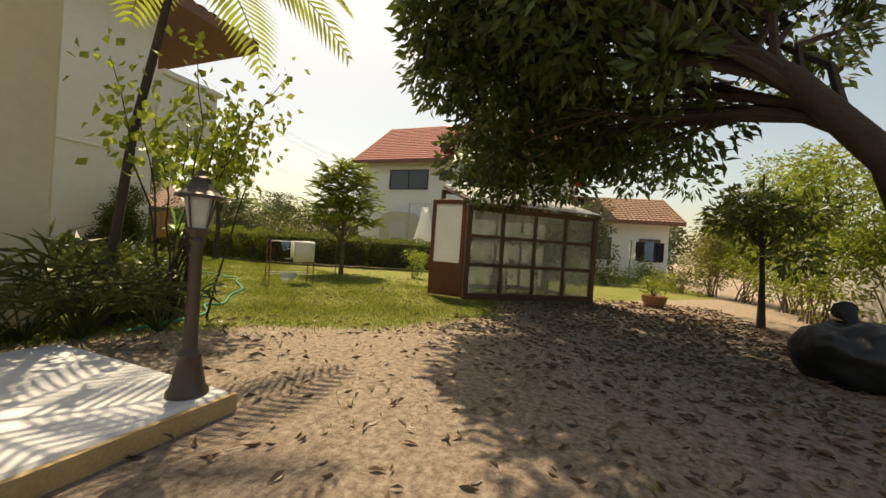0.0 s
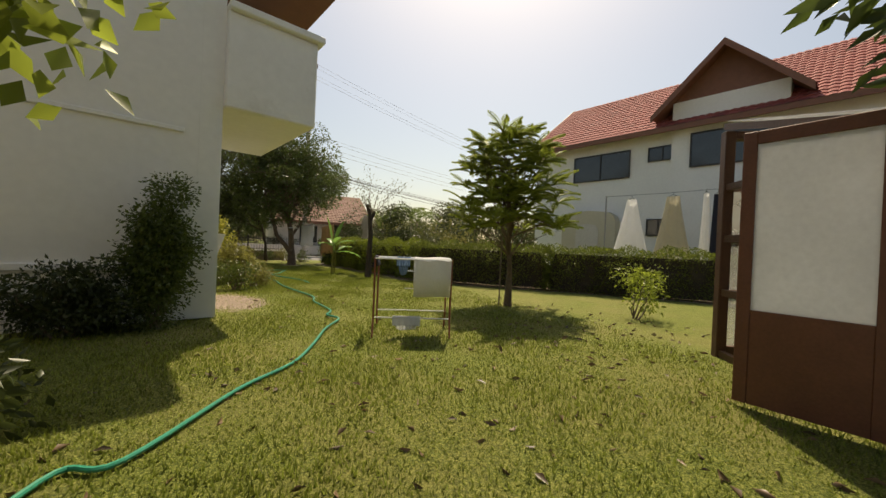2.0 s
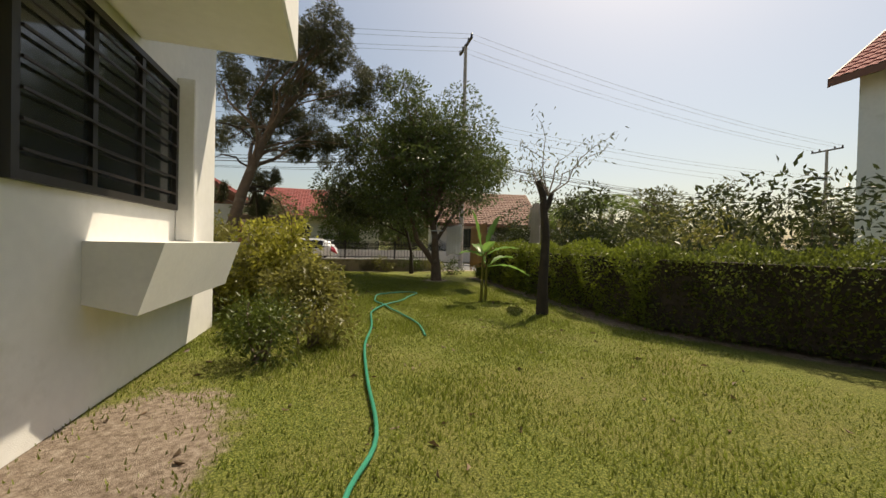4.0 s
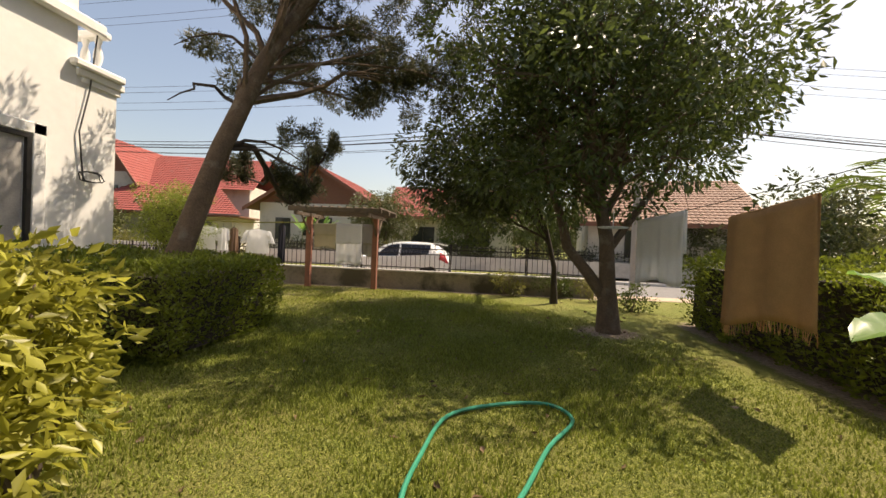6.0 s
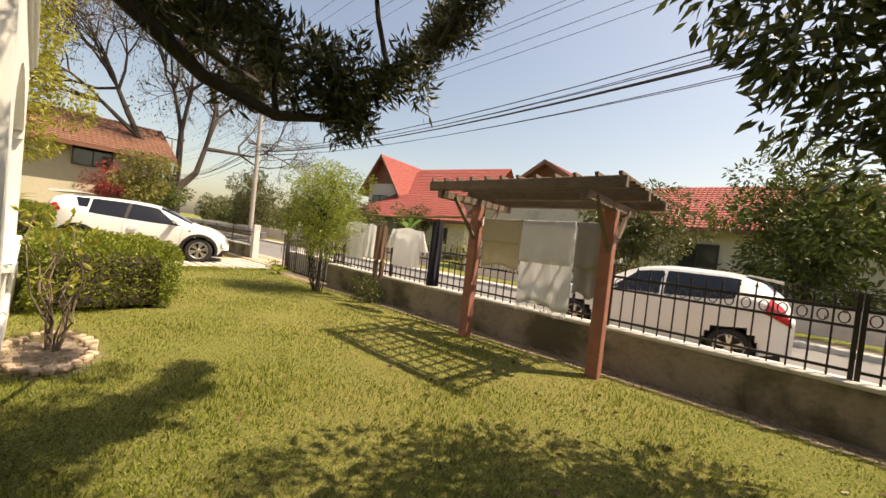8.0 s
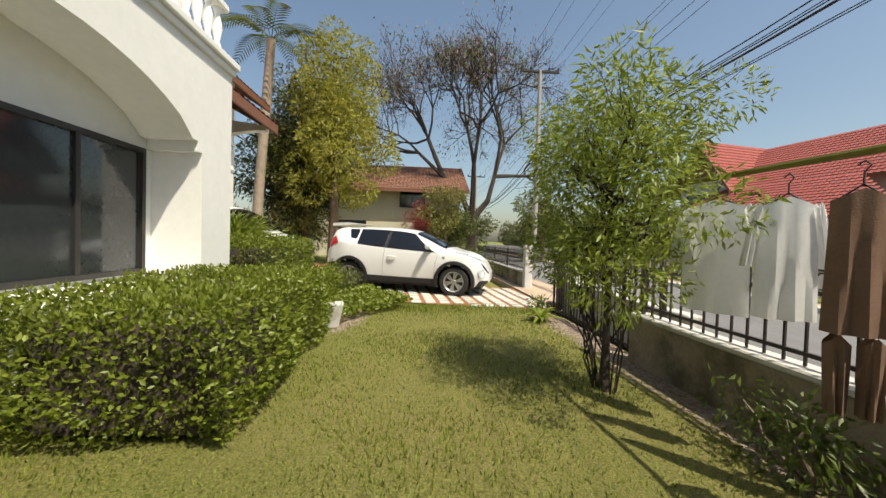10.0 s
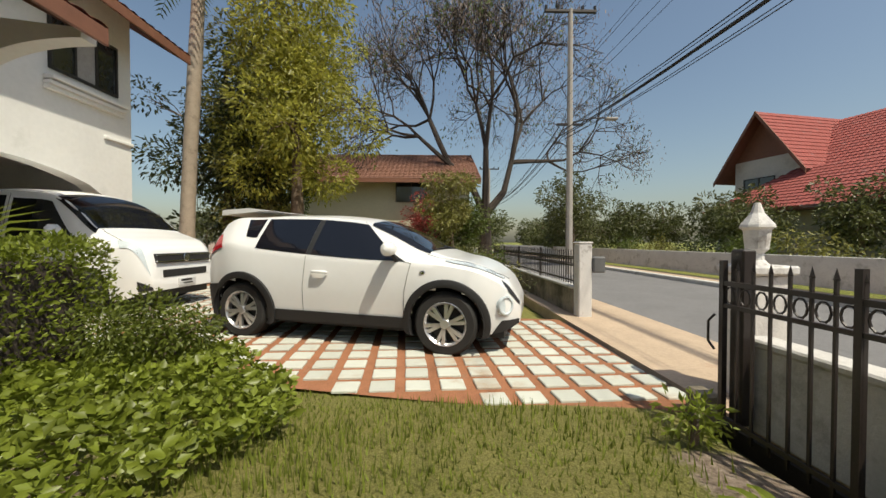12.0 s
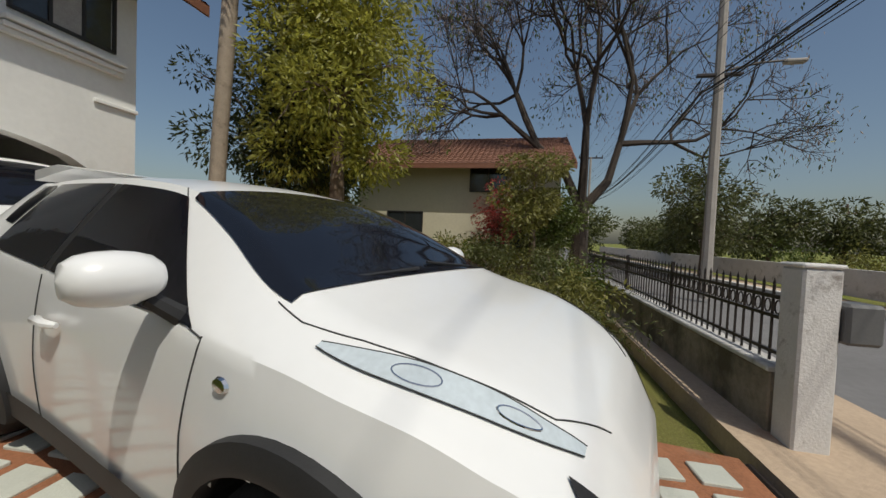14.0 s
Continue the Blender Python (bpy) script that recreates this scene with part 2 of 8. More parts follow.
M = dict(
    ground=ground_material(),
    grass=material("grass_blade", (0.2, 0.235, 0.042), 0.5, vary=0.35, scale=1.6, island=0.6, translucent=0.4, spec=0.3),
    render=material("white_render", (0.78, 0.77, 0.74), 0.85, vary=0.05, scale=1.2, bump=0.12, bump_scale=120, stain=(0.6, 0.59, 0.54), stain_scale=0.7, stain_at=0.6),
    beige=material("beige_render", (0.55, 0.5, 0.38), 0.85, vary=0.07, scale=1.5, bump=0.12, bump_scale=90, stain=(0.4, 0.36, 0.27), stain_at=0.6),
    trim=material("white_trim", (0.8, 0.79, 0.76), 0.7, vary=0.05, scale=3, bump=0.05),
    roof=material("clay_tile", (0.29, 0.068, 0.056), 0.85, vary=0.22, scale=2.5, bump=0.2, bump_scale=40, stain=(0.25, 0.1, 0.09), stain_scale=2.2, stain_at=0.56),
    # Brown tile, set darker so the yard house's roof reads as shaded.
    roof_brown=material("brown_tile", (0.2, 0.095, 0.06), 0.75, vary=0.25, scale=2.5, bump=0.2, bump_scale=40),
    soffit=material("brown_soffit", (0.2, 0.085, 0.05), 0.6, vary=0.15, scale=6, bump=0.1),
    concrete=material("mossy_concrete", (0.3, 0.25, 0.19), 0.92, vary=0.2, scale=3, bump=0.5, bump_scale=35, stain=(0.1, 0.085, 0.055), stain_scale=1.3, stain_at=0.46),
    coping=material("pale_coping", (0.55, 0.53, 0.5), 0.85, vary=0.12, scale=4, bump=0.25, stain=(0.3, 0.28, 0.24), stain_scale=3),
    pillar=material("chipped_white_paint", (0.62, 0.6, 0.58), 0.8, vary=0.08, scale=5, bump=0.3, stain=(0.27, 0.24, 0.22), stain_scale=6, stain_at=0.58),
    asphalt=material("asphalt", (0.17, 0.165, 0.165), 0.9, vary=0.14, scale=1.5, bump=0.35, bump_scale=150, stain=(0.12, 0.117, 0.115), stain_scale=0.5, stain_at=0.55),
    sand=material("sandy_verge", (0.46, 0.35, 0.25), 0.95, vary=0.15, scale=3, bump=0.4, bump_scale=60, stain=(0.36, 0.2, 0.12), stain_scale=1.1, stain_at=0.58),
    clay=material("red_clay_joint", (0.3, 0.125, 0.06), 0.95, vary=0.25, scale=6, bump=0.5, bump_scale=70, stain=(0.24, 0.16, 0.1), stain_scale=2, stain_at=0.6),
    paver=material("grey_paver", (0.5, 0.51, 0.45), 0.88, vary=0.1, scale=9, bump=0.25, bump_scale=90, stain=(0.42, 0.33, 0.24), stain_scale=1.6, stain_at=0.55, per_object=0.12),
    slab=material("smooth_slab", (0.56, 0.56, 0.57), 0.7, vary=0.07, scale=3, bump=0.12, stain=(0.42, 0.41, 0.4), stain_scale=2),
    slab_edge=material("dirty_slab_edge", (0.42, 0.3, 0.15), 0.9, vary=0.25, scale=8, bump=0.4),
    iron=material("dark_brown_iron", (0.025, 0.018, 0.016), 0.45, vary=0.2, scale=20, bump=0.1, spec=0.5),
    white_metal=material("white_enamel_tube", (0.75, 0.75, 0.75), 0.35, vary=0.05, scale=20),
    rust=material("rusty_tube", (0.24, 0.075, 0.045), 0.7, vary=0.3, scale=25, bump=0.2),
    redwood=material("red_brown_timber", (0.3, 0.125, 0.085), 0.75, vary=0.25, scale=7, bump=0.35, bump_scale=45, stain=(0.17, 0.09, 0.07), stain_scale=3, stain_at=0.58),
    timber=material("weathered_grey_timber", (0.16, 0.12, 0.09), 0.9, vary=0.3, scale=8, bump=0.5, bump_scale=40, stain=(0.07, 0.06, 0.04), stain_scale=3),
    dark_wood=material("dark_stained_wood", (0.09, 0.038, 0.02), 0.55, vary=0.25, scale=9, bump=0.25, bump_scale=50),
    door_wood=material("red_brown_door", (0.15, 0.05, 0.025), 0.5, vary=0.2, scale=6, bump=0.15, bump_scale=50),
    frosted=material("frosted_pane", (0.72, 0.73, 0.74), 0.4, vary=0.08, scale=3, translucent=0.5),
    pane=glass_material("dusty_pane", (0.85, 0.88, 0.85), 0.05, 0.8, 0.22),
    house_glass=material("dark_window_glass", (0.028, 0.032, 0.035), 0.08, vary=0.2, scale=2, spec=0.8),
    curtain=material("grey_curtain", (0.36, 0.34, 0.32), 0.9, vary=0.2, scale=6),
    frame_dark=material("dark_aluminium", (0.025, 0.022, 0.02), 0.45, vary=0.1, scale=10),
    car_paint=material("white_car_paint", (0.8, 0.8, 0.79), 0.28, vary=0.015, scale=2, spec=0.5, coat=0.6),
    car_glass=material("tinted_car_glass", (0.008, 0.009, 0.013), 0.04, vary=0.1, scale=2, spec=0.6),
    cladding=material("black_plastic", (0.018, 0.018, 0.019), 0.6, vary=0.15, scale=20, bump=0.08, bump_scale=200),
    tyre=material("tyre_rubber", (0.022, 0.021, 0.02), 0.85, vary=0.2, scale=15, bump=0.2),
    alloy=material("alloy_rim", (0.62, 0.62, 0.63), 0.28, metal=0.85, vary=0.06, scale=15),
    black_alloy=material("dark_alloy_rim", (0.05, 0.05, 0.055), 0.35, metal=0.6, vary=0.1, scale=15),
    chrome=material("chrome", (0.75, 0.75, 0.76), 0.15, metal=1.0, vary=0.04, scale=10),
    lamp_glass=material("headlamp_lens", (0.55, 0.61, 0.64), 0.06, vary=0.12, scale=6, spec=0.8, coat=0.5),
    red_lens=material("red_lens", (0.42, 0.012, 0.02), 0.15, vary=0.15, scale=10, spec=0.7),
    seam=material("panel_gap", (0.03, 0.03, 0.03), 0.8, vary=0.05),
    bark=material("brown_bark", (0.13, 0.09, 0.06), 0.95, vary=0.35, scale=6, bump=0.9, bump_scale=28, stain=(0.21, 0.18, 0.14), stain_scale=4),
    grey_bark=material("grey_bark", (0.24, 0.2, 0.17), 0.95, vary=0.3, scale=6, bump=0.7, bump_scale=28, stain=(0.12, 0.1, 0.08), stain_scale=4),
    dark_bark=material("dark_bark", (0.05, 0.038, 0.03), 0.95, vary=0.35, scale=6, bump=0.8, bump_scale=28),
    twig=material("dry_twig", (0.16, 0.12, 0.09), 0.9, vary=0.25, scale=10),
    palm_bark=material("ringed_palm_bark", (0.33, 0.27, 0.21), 0.9, vary=0.2, scale=5, bump=0.6, bump_scale=18, stain=(0.2, 0.16, 0.12), stain_scale=3),
    mango=leaf_material("mango_leaf", (0.07, 0.1, 0.022), 0.5, 0.35),
    round_leaf=leaf_material("glossy_dark_leaf", (0.09, 0.12, 0.03), 0.5, 0.4, 0.4),
    pine=leaf_material("pine_needle", (0.07, 0.075, 0.03), 0.5, 0.3),
    hedge=leaf_material("hedge_leaf", (0.095, 0.125, 0.022), 0.5, 0.35),
    # hedge_bright, hedge_sunny: paler copies of hedge, sunlit tips put into the colour.
    hedge_bright=leaf_material("bright_hedge_leaf", (0.19, 0.23, 0.03), 0.5, 0.4),
    hedge_sunny=leaf_material("sunny_hedge_leaf", (0.14, 0.17, 0.03), 0.6, 0.45),
    hedge_dark=leaf_material("dark_hedge_leaf", (0.055, 0.07, 0.02), 0.5, 0.3),
    shrub=leaf_material("yellow_green_leaf", (0.34, 0.33, 0.055), 0.55, 0.5),
    olive=leaf_material("olive_leaf", (0.22, 0.21, 0.055), 0.55, 0.45),
    lime=leaf_material("lime_leaf", (0.25, 0.3, 0.045), 0.45, 0.5),
    banana=leaf_material("banana_leaf", (0.15, 0.27, 0.06), 0.2, 0.5, 0.35),
    palm=leaf_material("palm_leaf", (0.12, 0.17, 0.03), 0.35, 0.5),
    dry_leaf=leaf_material("dry_leaf", (0.15, 0.095, 0.055), 0.8, 0.15),
    red_leaf=leaf_material("red_bract", (0.38, 0.07, 0.06), 0.4, 0.4),
    far_leaf=leaf_material("distant_leaf", (0.11, 0.12, 0.04), 0.5, 0.35),
    seed=leaf_material("brown_seed_pod", (0.26, 0.19, 0.15), 0.35, 0.3),
    hose=material("green_hose", (0.02, 0.23, 0.14), 0.4, vary=0.15, scale=8),
    cotton=material("white_cotton", (0.82, 0.82, 0.82), 0.95, vary=0.05, scale=5, bump=0.15, bump_scale=200, translucent=0.5),
    cream=material("cream_cotton", (0.62, 0.56, 0.42), 0.95, vary=0.08, scale=5, bump=0.2, bump_scale=200, translucent=0.3),
    grey_cloth=material("grey_cloth", (0.36, 0.33, 0.32), 0.95, vary=0.1, scale=5, bump=0.2, bump_scale=200, translucent=0.2),
    tan_cloth=material("tan_blanket", (0.42, 0.25, 0.12), 0.95, vary=0.15, scale=9, bump=0.3, bump_scale=150, translucent=0.2),
    brown_cloth=material("brown_cloth", (0.2, 0.12, 0.08), 0.95, vary=0.12, scale=6, bump=0.2, bump_scale=150, translucent=0.15),
    navy=material("navy_cloth", (0.018, 0.018, 0.032), 0.9, vary=0.2, scale=6, bump=0.2, bump_scale=150),
    blue_cloth=material("light_blue_cloth", (0.2, 0.3, 0.48), 0.95, vary=0.1, scale=8, bump=0.2),
    plastic_white=material("frosted_white_plastic", (0.68, 0.68, 0.65), 0.45, vary=0.08, scale=5, stain=(0.5, 0.46, 0.4), stain_scale=4),
    terracotta=material("terracotta", (0.3, 0.15, 0.09), 0.9, vary=0.2, scale=6, bump=0.3),
    bag=material("black_plastic_bag", (0.012, 0.013, 0.015), 0.45, vary=0.2, scale=8, bump=0.6, bump_scale=14),
    lamp_iron=material("bronze_lamp_iron", (0.075, 0.055, 0.042), 0.5, vary=0.25, scale=14, bump=0.2, metal=0.3),
    pole=material("concrete_pole", (0.36, 0.33, 0.3), 0.9, vary=0.14, scale=3, bump=0.25),
    wire=material("black_cable", (0.02, 0.02, 0.022), 0.7, vary=0.1),
    far_wall=material("pale_distant_wall", (0.6, 0.56, 0.5), 0.9, vary=0.1, scale=1, stain=(0.45, 0.42, 0.38), stain_scale=0.8),
    letter_box=material("grey_box", (0.12, 0.12, 0.12), 0.6, vary=0.1, scale=8),
)

# ---- mesh tools ----


class MB:
    """Collects vertices and faces of one mesh."""

    def __init__(self):
        self.v, self.f = [], []

    def add(self, verts, faces):
        o = len(self.v)
        self.v += [tuple(p) for p in verts]
        self.f += [tuple(i + o for i in f) for f in faces]
        return self

    def box(self, lo, hi, m=None, bevel=0.0):
        (x0, y0, z0), (x1, y1, z1) = lo, hi
        if bevel:
            b = min(bevel, (x1 - x0) / 2.1, (y1 - y0) / 2.1, (z1 - z0) / 2.1)
            bm = bmesh.new()
            bmesh.ops.create_cube(bm, size=1, matrix=Matrix.LocRotScale(((x0 + x1) / 2, (y0 + y1) / 2, (z0 + z1) / 2), None, (x1 - x0, y1 - y0, z1 - z0)))
            bmesh.ops.bevel(bm, geom=bm.edges[:], offset=b, segments=1, profile=0.5, affect="EDGES")
            bm.verts.index_update()
            vs, fs = [v.co.copy() for v in bm.verts], [[v.index for v in f.verts] for f in bm.faces]
            bm.free()
        else:
            vs = [Vector(p) for p in ((x0, y0, z0), (x1, y0, z0), (x1, y1, z0), (x0, y1, z0), (x0, y0, z1), (x1, y0, z1), (x1, y1, z1), (x0, y1, z1))]
            fs = [(3, 2, 1, 0), (4, 5, 6, 7), (0, 1, 5, 4), (1, 2, 6, 5), (2, 3, 7, 6), (3, 0, 4, 7)]
        if m is not None:
            vs = [m @ v for v in vs]
        return self.add(vs, fs)

    def tube(self, pts, radii, sides=8, cap=True):
        pts = [Vector(p) for p in pts]
        if not hasattr(radii, "__len__"):
            radii = [radii] * len(pts)
        o = len(self.v)
        up = Vector((0.31, 0.17, 0.93))
        prev = None
        for i, p in enumerate(pts):
            d = (pts[min(i + 1, len(pts) - 1)] - pts[max(i - 1, 0)]).normalized()
            a = (prev - d * prev.dot(d)) if prev is not None else d.cross(up if abs(d.dot(up)) < 0.95 else Vector((1, 0, 0)))
            a.normalize()
            prev = a
            b = d.cross(a)
            for k in range(sides):
                w = 2 * math.pi * k / sides
                q = p + (a * math.cos(w) + b * math.sin(w)) * radii[i]
                self.v.append((q.x, q.y, q.z))
        for i in range(len(pts) - 1):
            for k in range(sides):
                k2 = (k + 1) % sides
                self.f.append((o + i * sides + k, o + i * sides + k2, o + (i + 1) * sides + k2, o + (i + 1) * sides + k))
        if cap:
            self.f.append(tuple(o + k for k in reversed(range(sides))))
            self.f.append(tuple(o + (len(pts) - 1) * sides + k for k in range(sides)))
        return self

    def lathe(self, profile, at=(0, 0, 0), sides=20):
        """profile: (radius, height) from bottom to top."""
        o, n = len(self.v), len(profile)
        for r, z in profile:
            for k in range(sides):
                w = 2 * math.pi * k / sides
                self.v.append((at[0] + r * math.cos(w), at[1] + r * math.sin(w), at[2] + z))
        for i in range(n - 1):
            for k in range(sides):
                k2 = (k + 1) % sides
                self.f.append((o + i * sides + k, o + i * sides + k2, o + (i + 1) * sides + k2, o + (i + 1) * sides + k))
        self.f.append(tuple(o + k for k in reversed(range(sides))))
        self.f.append(tuple(o + (n - 1) * sides + k for k in range(sides)))
        return self

    def grid(self, pts, closed=False):
        """pts: rows of points."""
        o, n = len(self.v), len(pts[0])
        for row in pts:
            self.v += [tuple(p) for p in row]
        for i in range(len(pts) - 1):
            for k in range(n - 1 + closed):
                k2 = (k + 1) % n
                self.f.append((o + i * n + k, o + i * n + k2, o + (i + 1) * n + k2, o + (i + 1) * n + k))
        return self

    def prism(self, outline, axis, lo, hi, m=None):
        """A flat outline (list of 2D points) pulled along x, y or z from lo to hi."""
        n = len(outline)
        place = {"x": lambda p, d: (d, p[0], p[1]), "y": lambda p, d: (p[0], d, p[1]), "z": lambda p, d: (p[0], p[1], d)}[axis]
        vs = [Vector(place(p, d)) for d in (lo, hi) for p in outline]
        if m is not None:
            vs = [m @ v for v in vs]
        fs = [tuple(range(n))[::-1], tuple(range(n, 2 * n))] + [(k, (k + 1) % n, n + (k + 1) % n, n + k) for k in range(n)]
        return self.add(vs, fs)

    def mesh(self, name, smooth=False):
        me = bpy.data.meshes.new(name)
        me.from_pydata(self.v, [], self.f)
        bm = bmesh.new()
        bm.from_mesh(me)
        if name in ("roof", "porch_roof", "tiles"):
            bmesh.ops.remove_doubles(bm, verts=bm.verts[:], dist=0.002)
        bmesh.ops.recalc_face_normals(bm, faces=bm.faces[:])
        bm.to_mesh(me)
        bm.free()
        if smooth:
            me.polygons.foreach_set("use_smooth", [True] * len(me.polygons))
            me.set_sharp_from_angle(angle=radians(42))
        return me


def np_mesh(name, verts, faces):
    """A mesh from arrays: verts (n, 3), faces (m, k)."""
    me = bpy.data.meshes.new(name)
    m, k = faces.shape
    me.vertices.add(len(verts))
    me.vertices.foreach_set("co", np.ascontiguousarray(verts, np.float32).ravel())
    me.loops.add(m * k)
    me.loops.foreach_set("vertex_index", np.ascontiguousarray(faces, np.int32).ravel())
    me.polygons.add(m)
    me.polygons.foreach_set("loop_start", np.arange(0, m * k, k, dtype=np.int32))
    me.update(calc_edges=True)
    return me


def part(name, mb, mat, parent=None, label="", smooth=False, kind=""):
    me = mb.mesh(name, smooth) if isinstance(mb, MB) else mb
    if not me.materials:
        me.materials.append(M[mat])
    ob = new(name, me)
    ob.parent = parent
    return tagged(ob, label=label, kind=kind)


def thing(name, label, category, at=(0, 0, 0), rz=0.0, group=""):
    e = new(name)
    e.empty_display_size = 0.2
    e.matrix_world = pose(*at, 0, 0, rz)
    return tagged(e, label, category, group)


def setting(name, mb, mat, label="", category="", smooth=False):
    ob = part(name, mb, mat, None, label, smooth)
    return tagged(ob, label, category, kind="structure")


RNG = np.random.default_rng(7)


def leaf_mesh(name, at, along, size, aspect=0.45, fold=0.25, jitter=0.3):
    """Folded pointed leaves: at (n,3) their stems, along (n,3) their way, size (n,) their length."""
    n = len(at)
    d = along + RNG.normal(0, jitter, (n, 3))
    d /= np.linalg.norm(d, axis=1, keepdims=True) + 1e-9
    r = RNG.normal(0, 1, (n, 3))
    r[:, 2] *= 0.6
    side = np.cross(d, r)
    side /= np.linalg.norm(side, axis=1, keepdims=True) + 1e-9
    nor = np.cross(side, d)
    s = (size * RNG.uniform(0.65, 1.2, n))[:, None]
    mid = at + d * s * 0.45
    v = np.stack([at, mid + side * s * aspect / 2 + nor * s * aspect * fold, at + d * s, mid - side * s * aspect / 2 + nor * s * aspect * fold], 1).reshape(-1, 3)
    i = np.arange(n)[:, None] * 4
    f = np.concatenate([i + [0, 1, 2], i + [0, 2, 3]], 0)
    return np_mesh(name, v, f)


def clump_points(centres, radii, per, squash=0.75, shell=0.55):
    """Points in fuzzy clumps round the centres; ways point out of each clump."""
    pts, ways = [], []
    for c, r in zip(centres, radii):
        n = max(4, int(per * (r / np.mean(radii)) ** 2))
        u = RNG.normal(0, 1, (n, 3))
        u /= np.linalg.norm(u, axis=1, keepdims=True)
        k = RNG.uniform(shell, 1.08, (n, 1)) ** 0.7
        p = u * k * r * np.array([1, 1, squash])
        pts.append(np.asarray(c) + p)
        w = u + np.array([0, 0, -0.35])
        ways.append(w)
    return np.concatenate(pts), np.concatenate(ways)


def crown_clumps(centre, radii, n, r, hollow=0.5):
    """Clump centres in an ellipsoid, more of them near its skin."""
    u = RNG.normal(0, 1, (n, 3))
    u /= np.linalg.norm(u, axis=1, keepdims=True)
    k = RNG.uniform(hollow, 1.0, (n, 1))
    return np.asarray(centre) + u * k * np.asarray(radii), RNG.uniform(0.6, 1.25, n) * r


def curve_pts(a, b, lift, n=5, wob=0.06):
    a, b = Vector(a), Vector(b)
    L = (b - a).length
    return [a.lerp(b, t) + Vector((RNG.normal(0, wob * L * math.sin(math.pi * t)), RNG.normal(0, wob * L * math.sin(math.pi * t)), lift * L * math.sin(math.pi * t))) for t in [i / n for i in range(n + 1)]]


def tree(name, label, trunk, r0, r1, centres, radii, leaf, per, size, bark="bark", limbs=24, aspect=0.45, jitter=0.45, squash=0.75, category="tree", lift=0.08, sides=9, extra=None):
    """A tapered trunk through the given points, limbs to the clumps, and one crown of many leaves."""
    e = thing(name, label, category, trunk[0])
    inv = Vector(trunk[0])
    mb = MB()
    n = len(trunk)
    pts = [Vector(p) - inv for p in trunk]
    pts[0].z -= 0.06
    rad = [r0 * (1.35 if i == 0 else 1) + (r1 - r0) * i / (n - 1) for i in range(n)]
    mb.tube(pts, rad, sides)
    part("trunk", mb, bark, e, smooth=True)
    br = MB()
    pick = RNG.permutation(len(centres))[:limbs]
    start_z = pts[max(1, n // 2 - 1)].z
    for i in pick:
        c = Vector(centres[i]) - inv
        k = RNG.uniform(0.45, 1.0)
        seg = min(n - 2, int(k * (n - 1)))
        a = pts[seg].lerp(pts[seg + 1], k * (n - 1) - seg)
        if a.z > c.z + 0.4:
            a = pts[max(1, n // 2 - 1)].lerp(pts[max(1, n // 2)], 0.5)
        rr = max(0.012, (r0 + (r1 - r0) * k) * RNG.uniform(0.3, 0.55))
        p = curve_pts(a, c, lift)
        br.tube(p, [rr * (1 - 0.8 * j / (len(p) - 1)) for j in range(len(p))], 5, cap=False)
        for _ in range(3):
            q = c + Vector(RNG.normal(0, radii[i] * 0.55, 3))
            br.tube(curve_pts(p[3], q, 0.05, 3), [rr * 0.3, rr * 0.25, rr * 0.2, rr * 0.1], 4, cap=False)
    part("branching", br, bark, e, smooth=True)
    if per:
        p, w = clump_points([np.asarray(c) - np.asarray(trunk[0]) for c in centres], radii, per, squash)
        me = leaf_mesh("crown", p, w, np.full(len(p), size), aspect, jitter=jitter)
        part("crown", me, leaf, e)
    return e


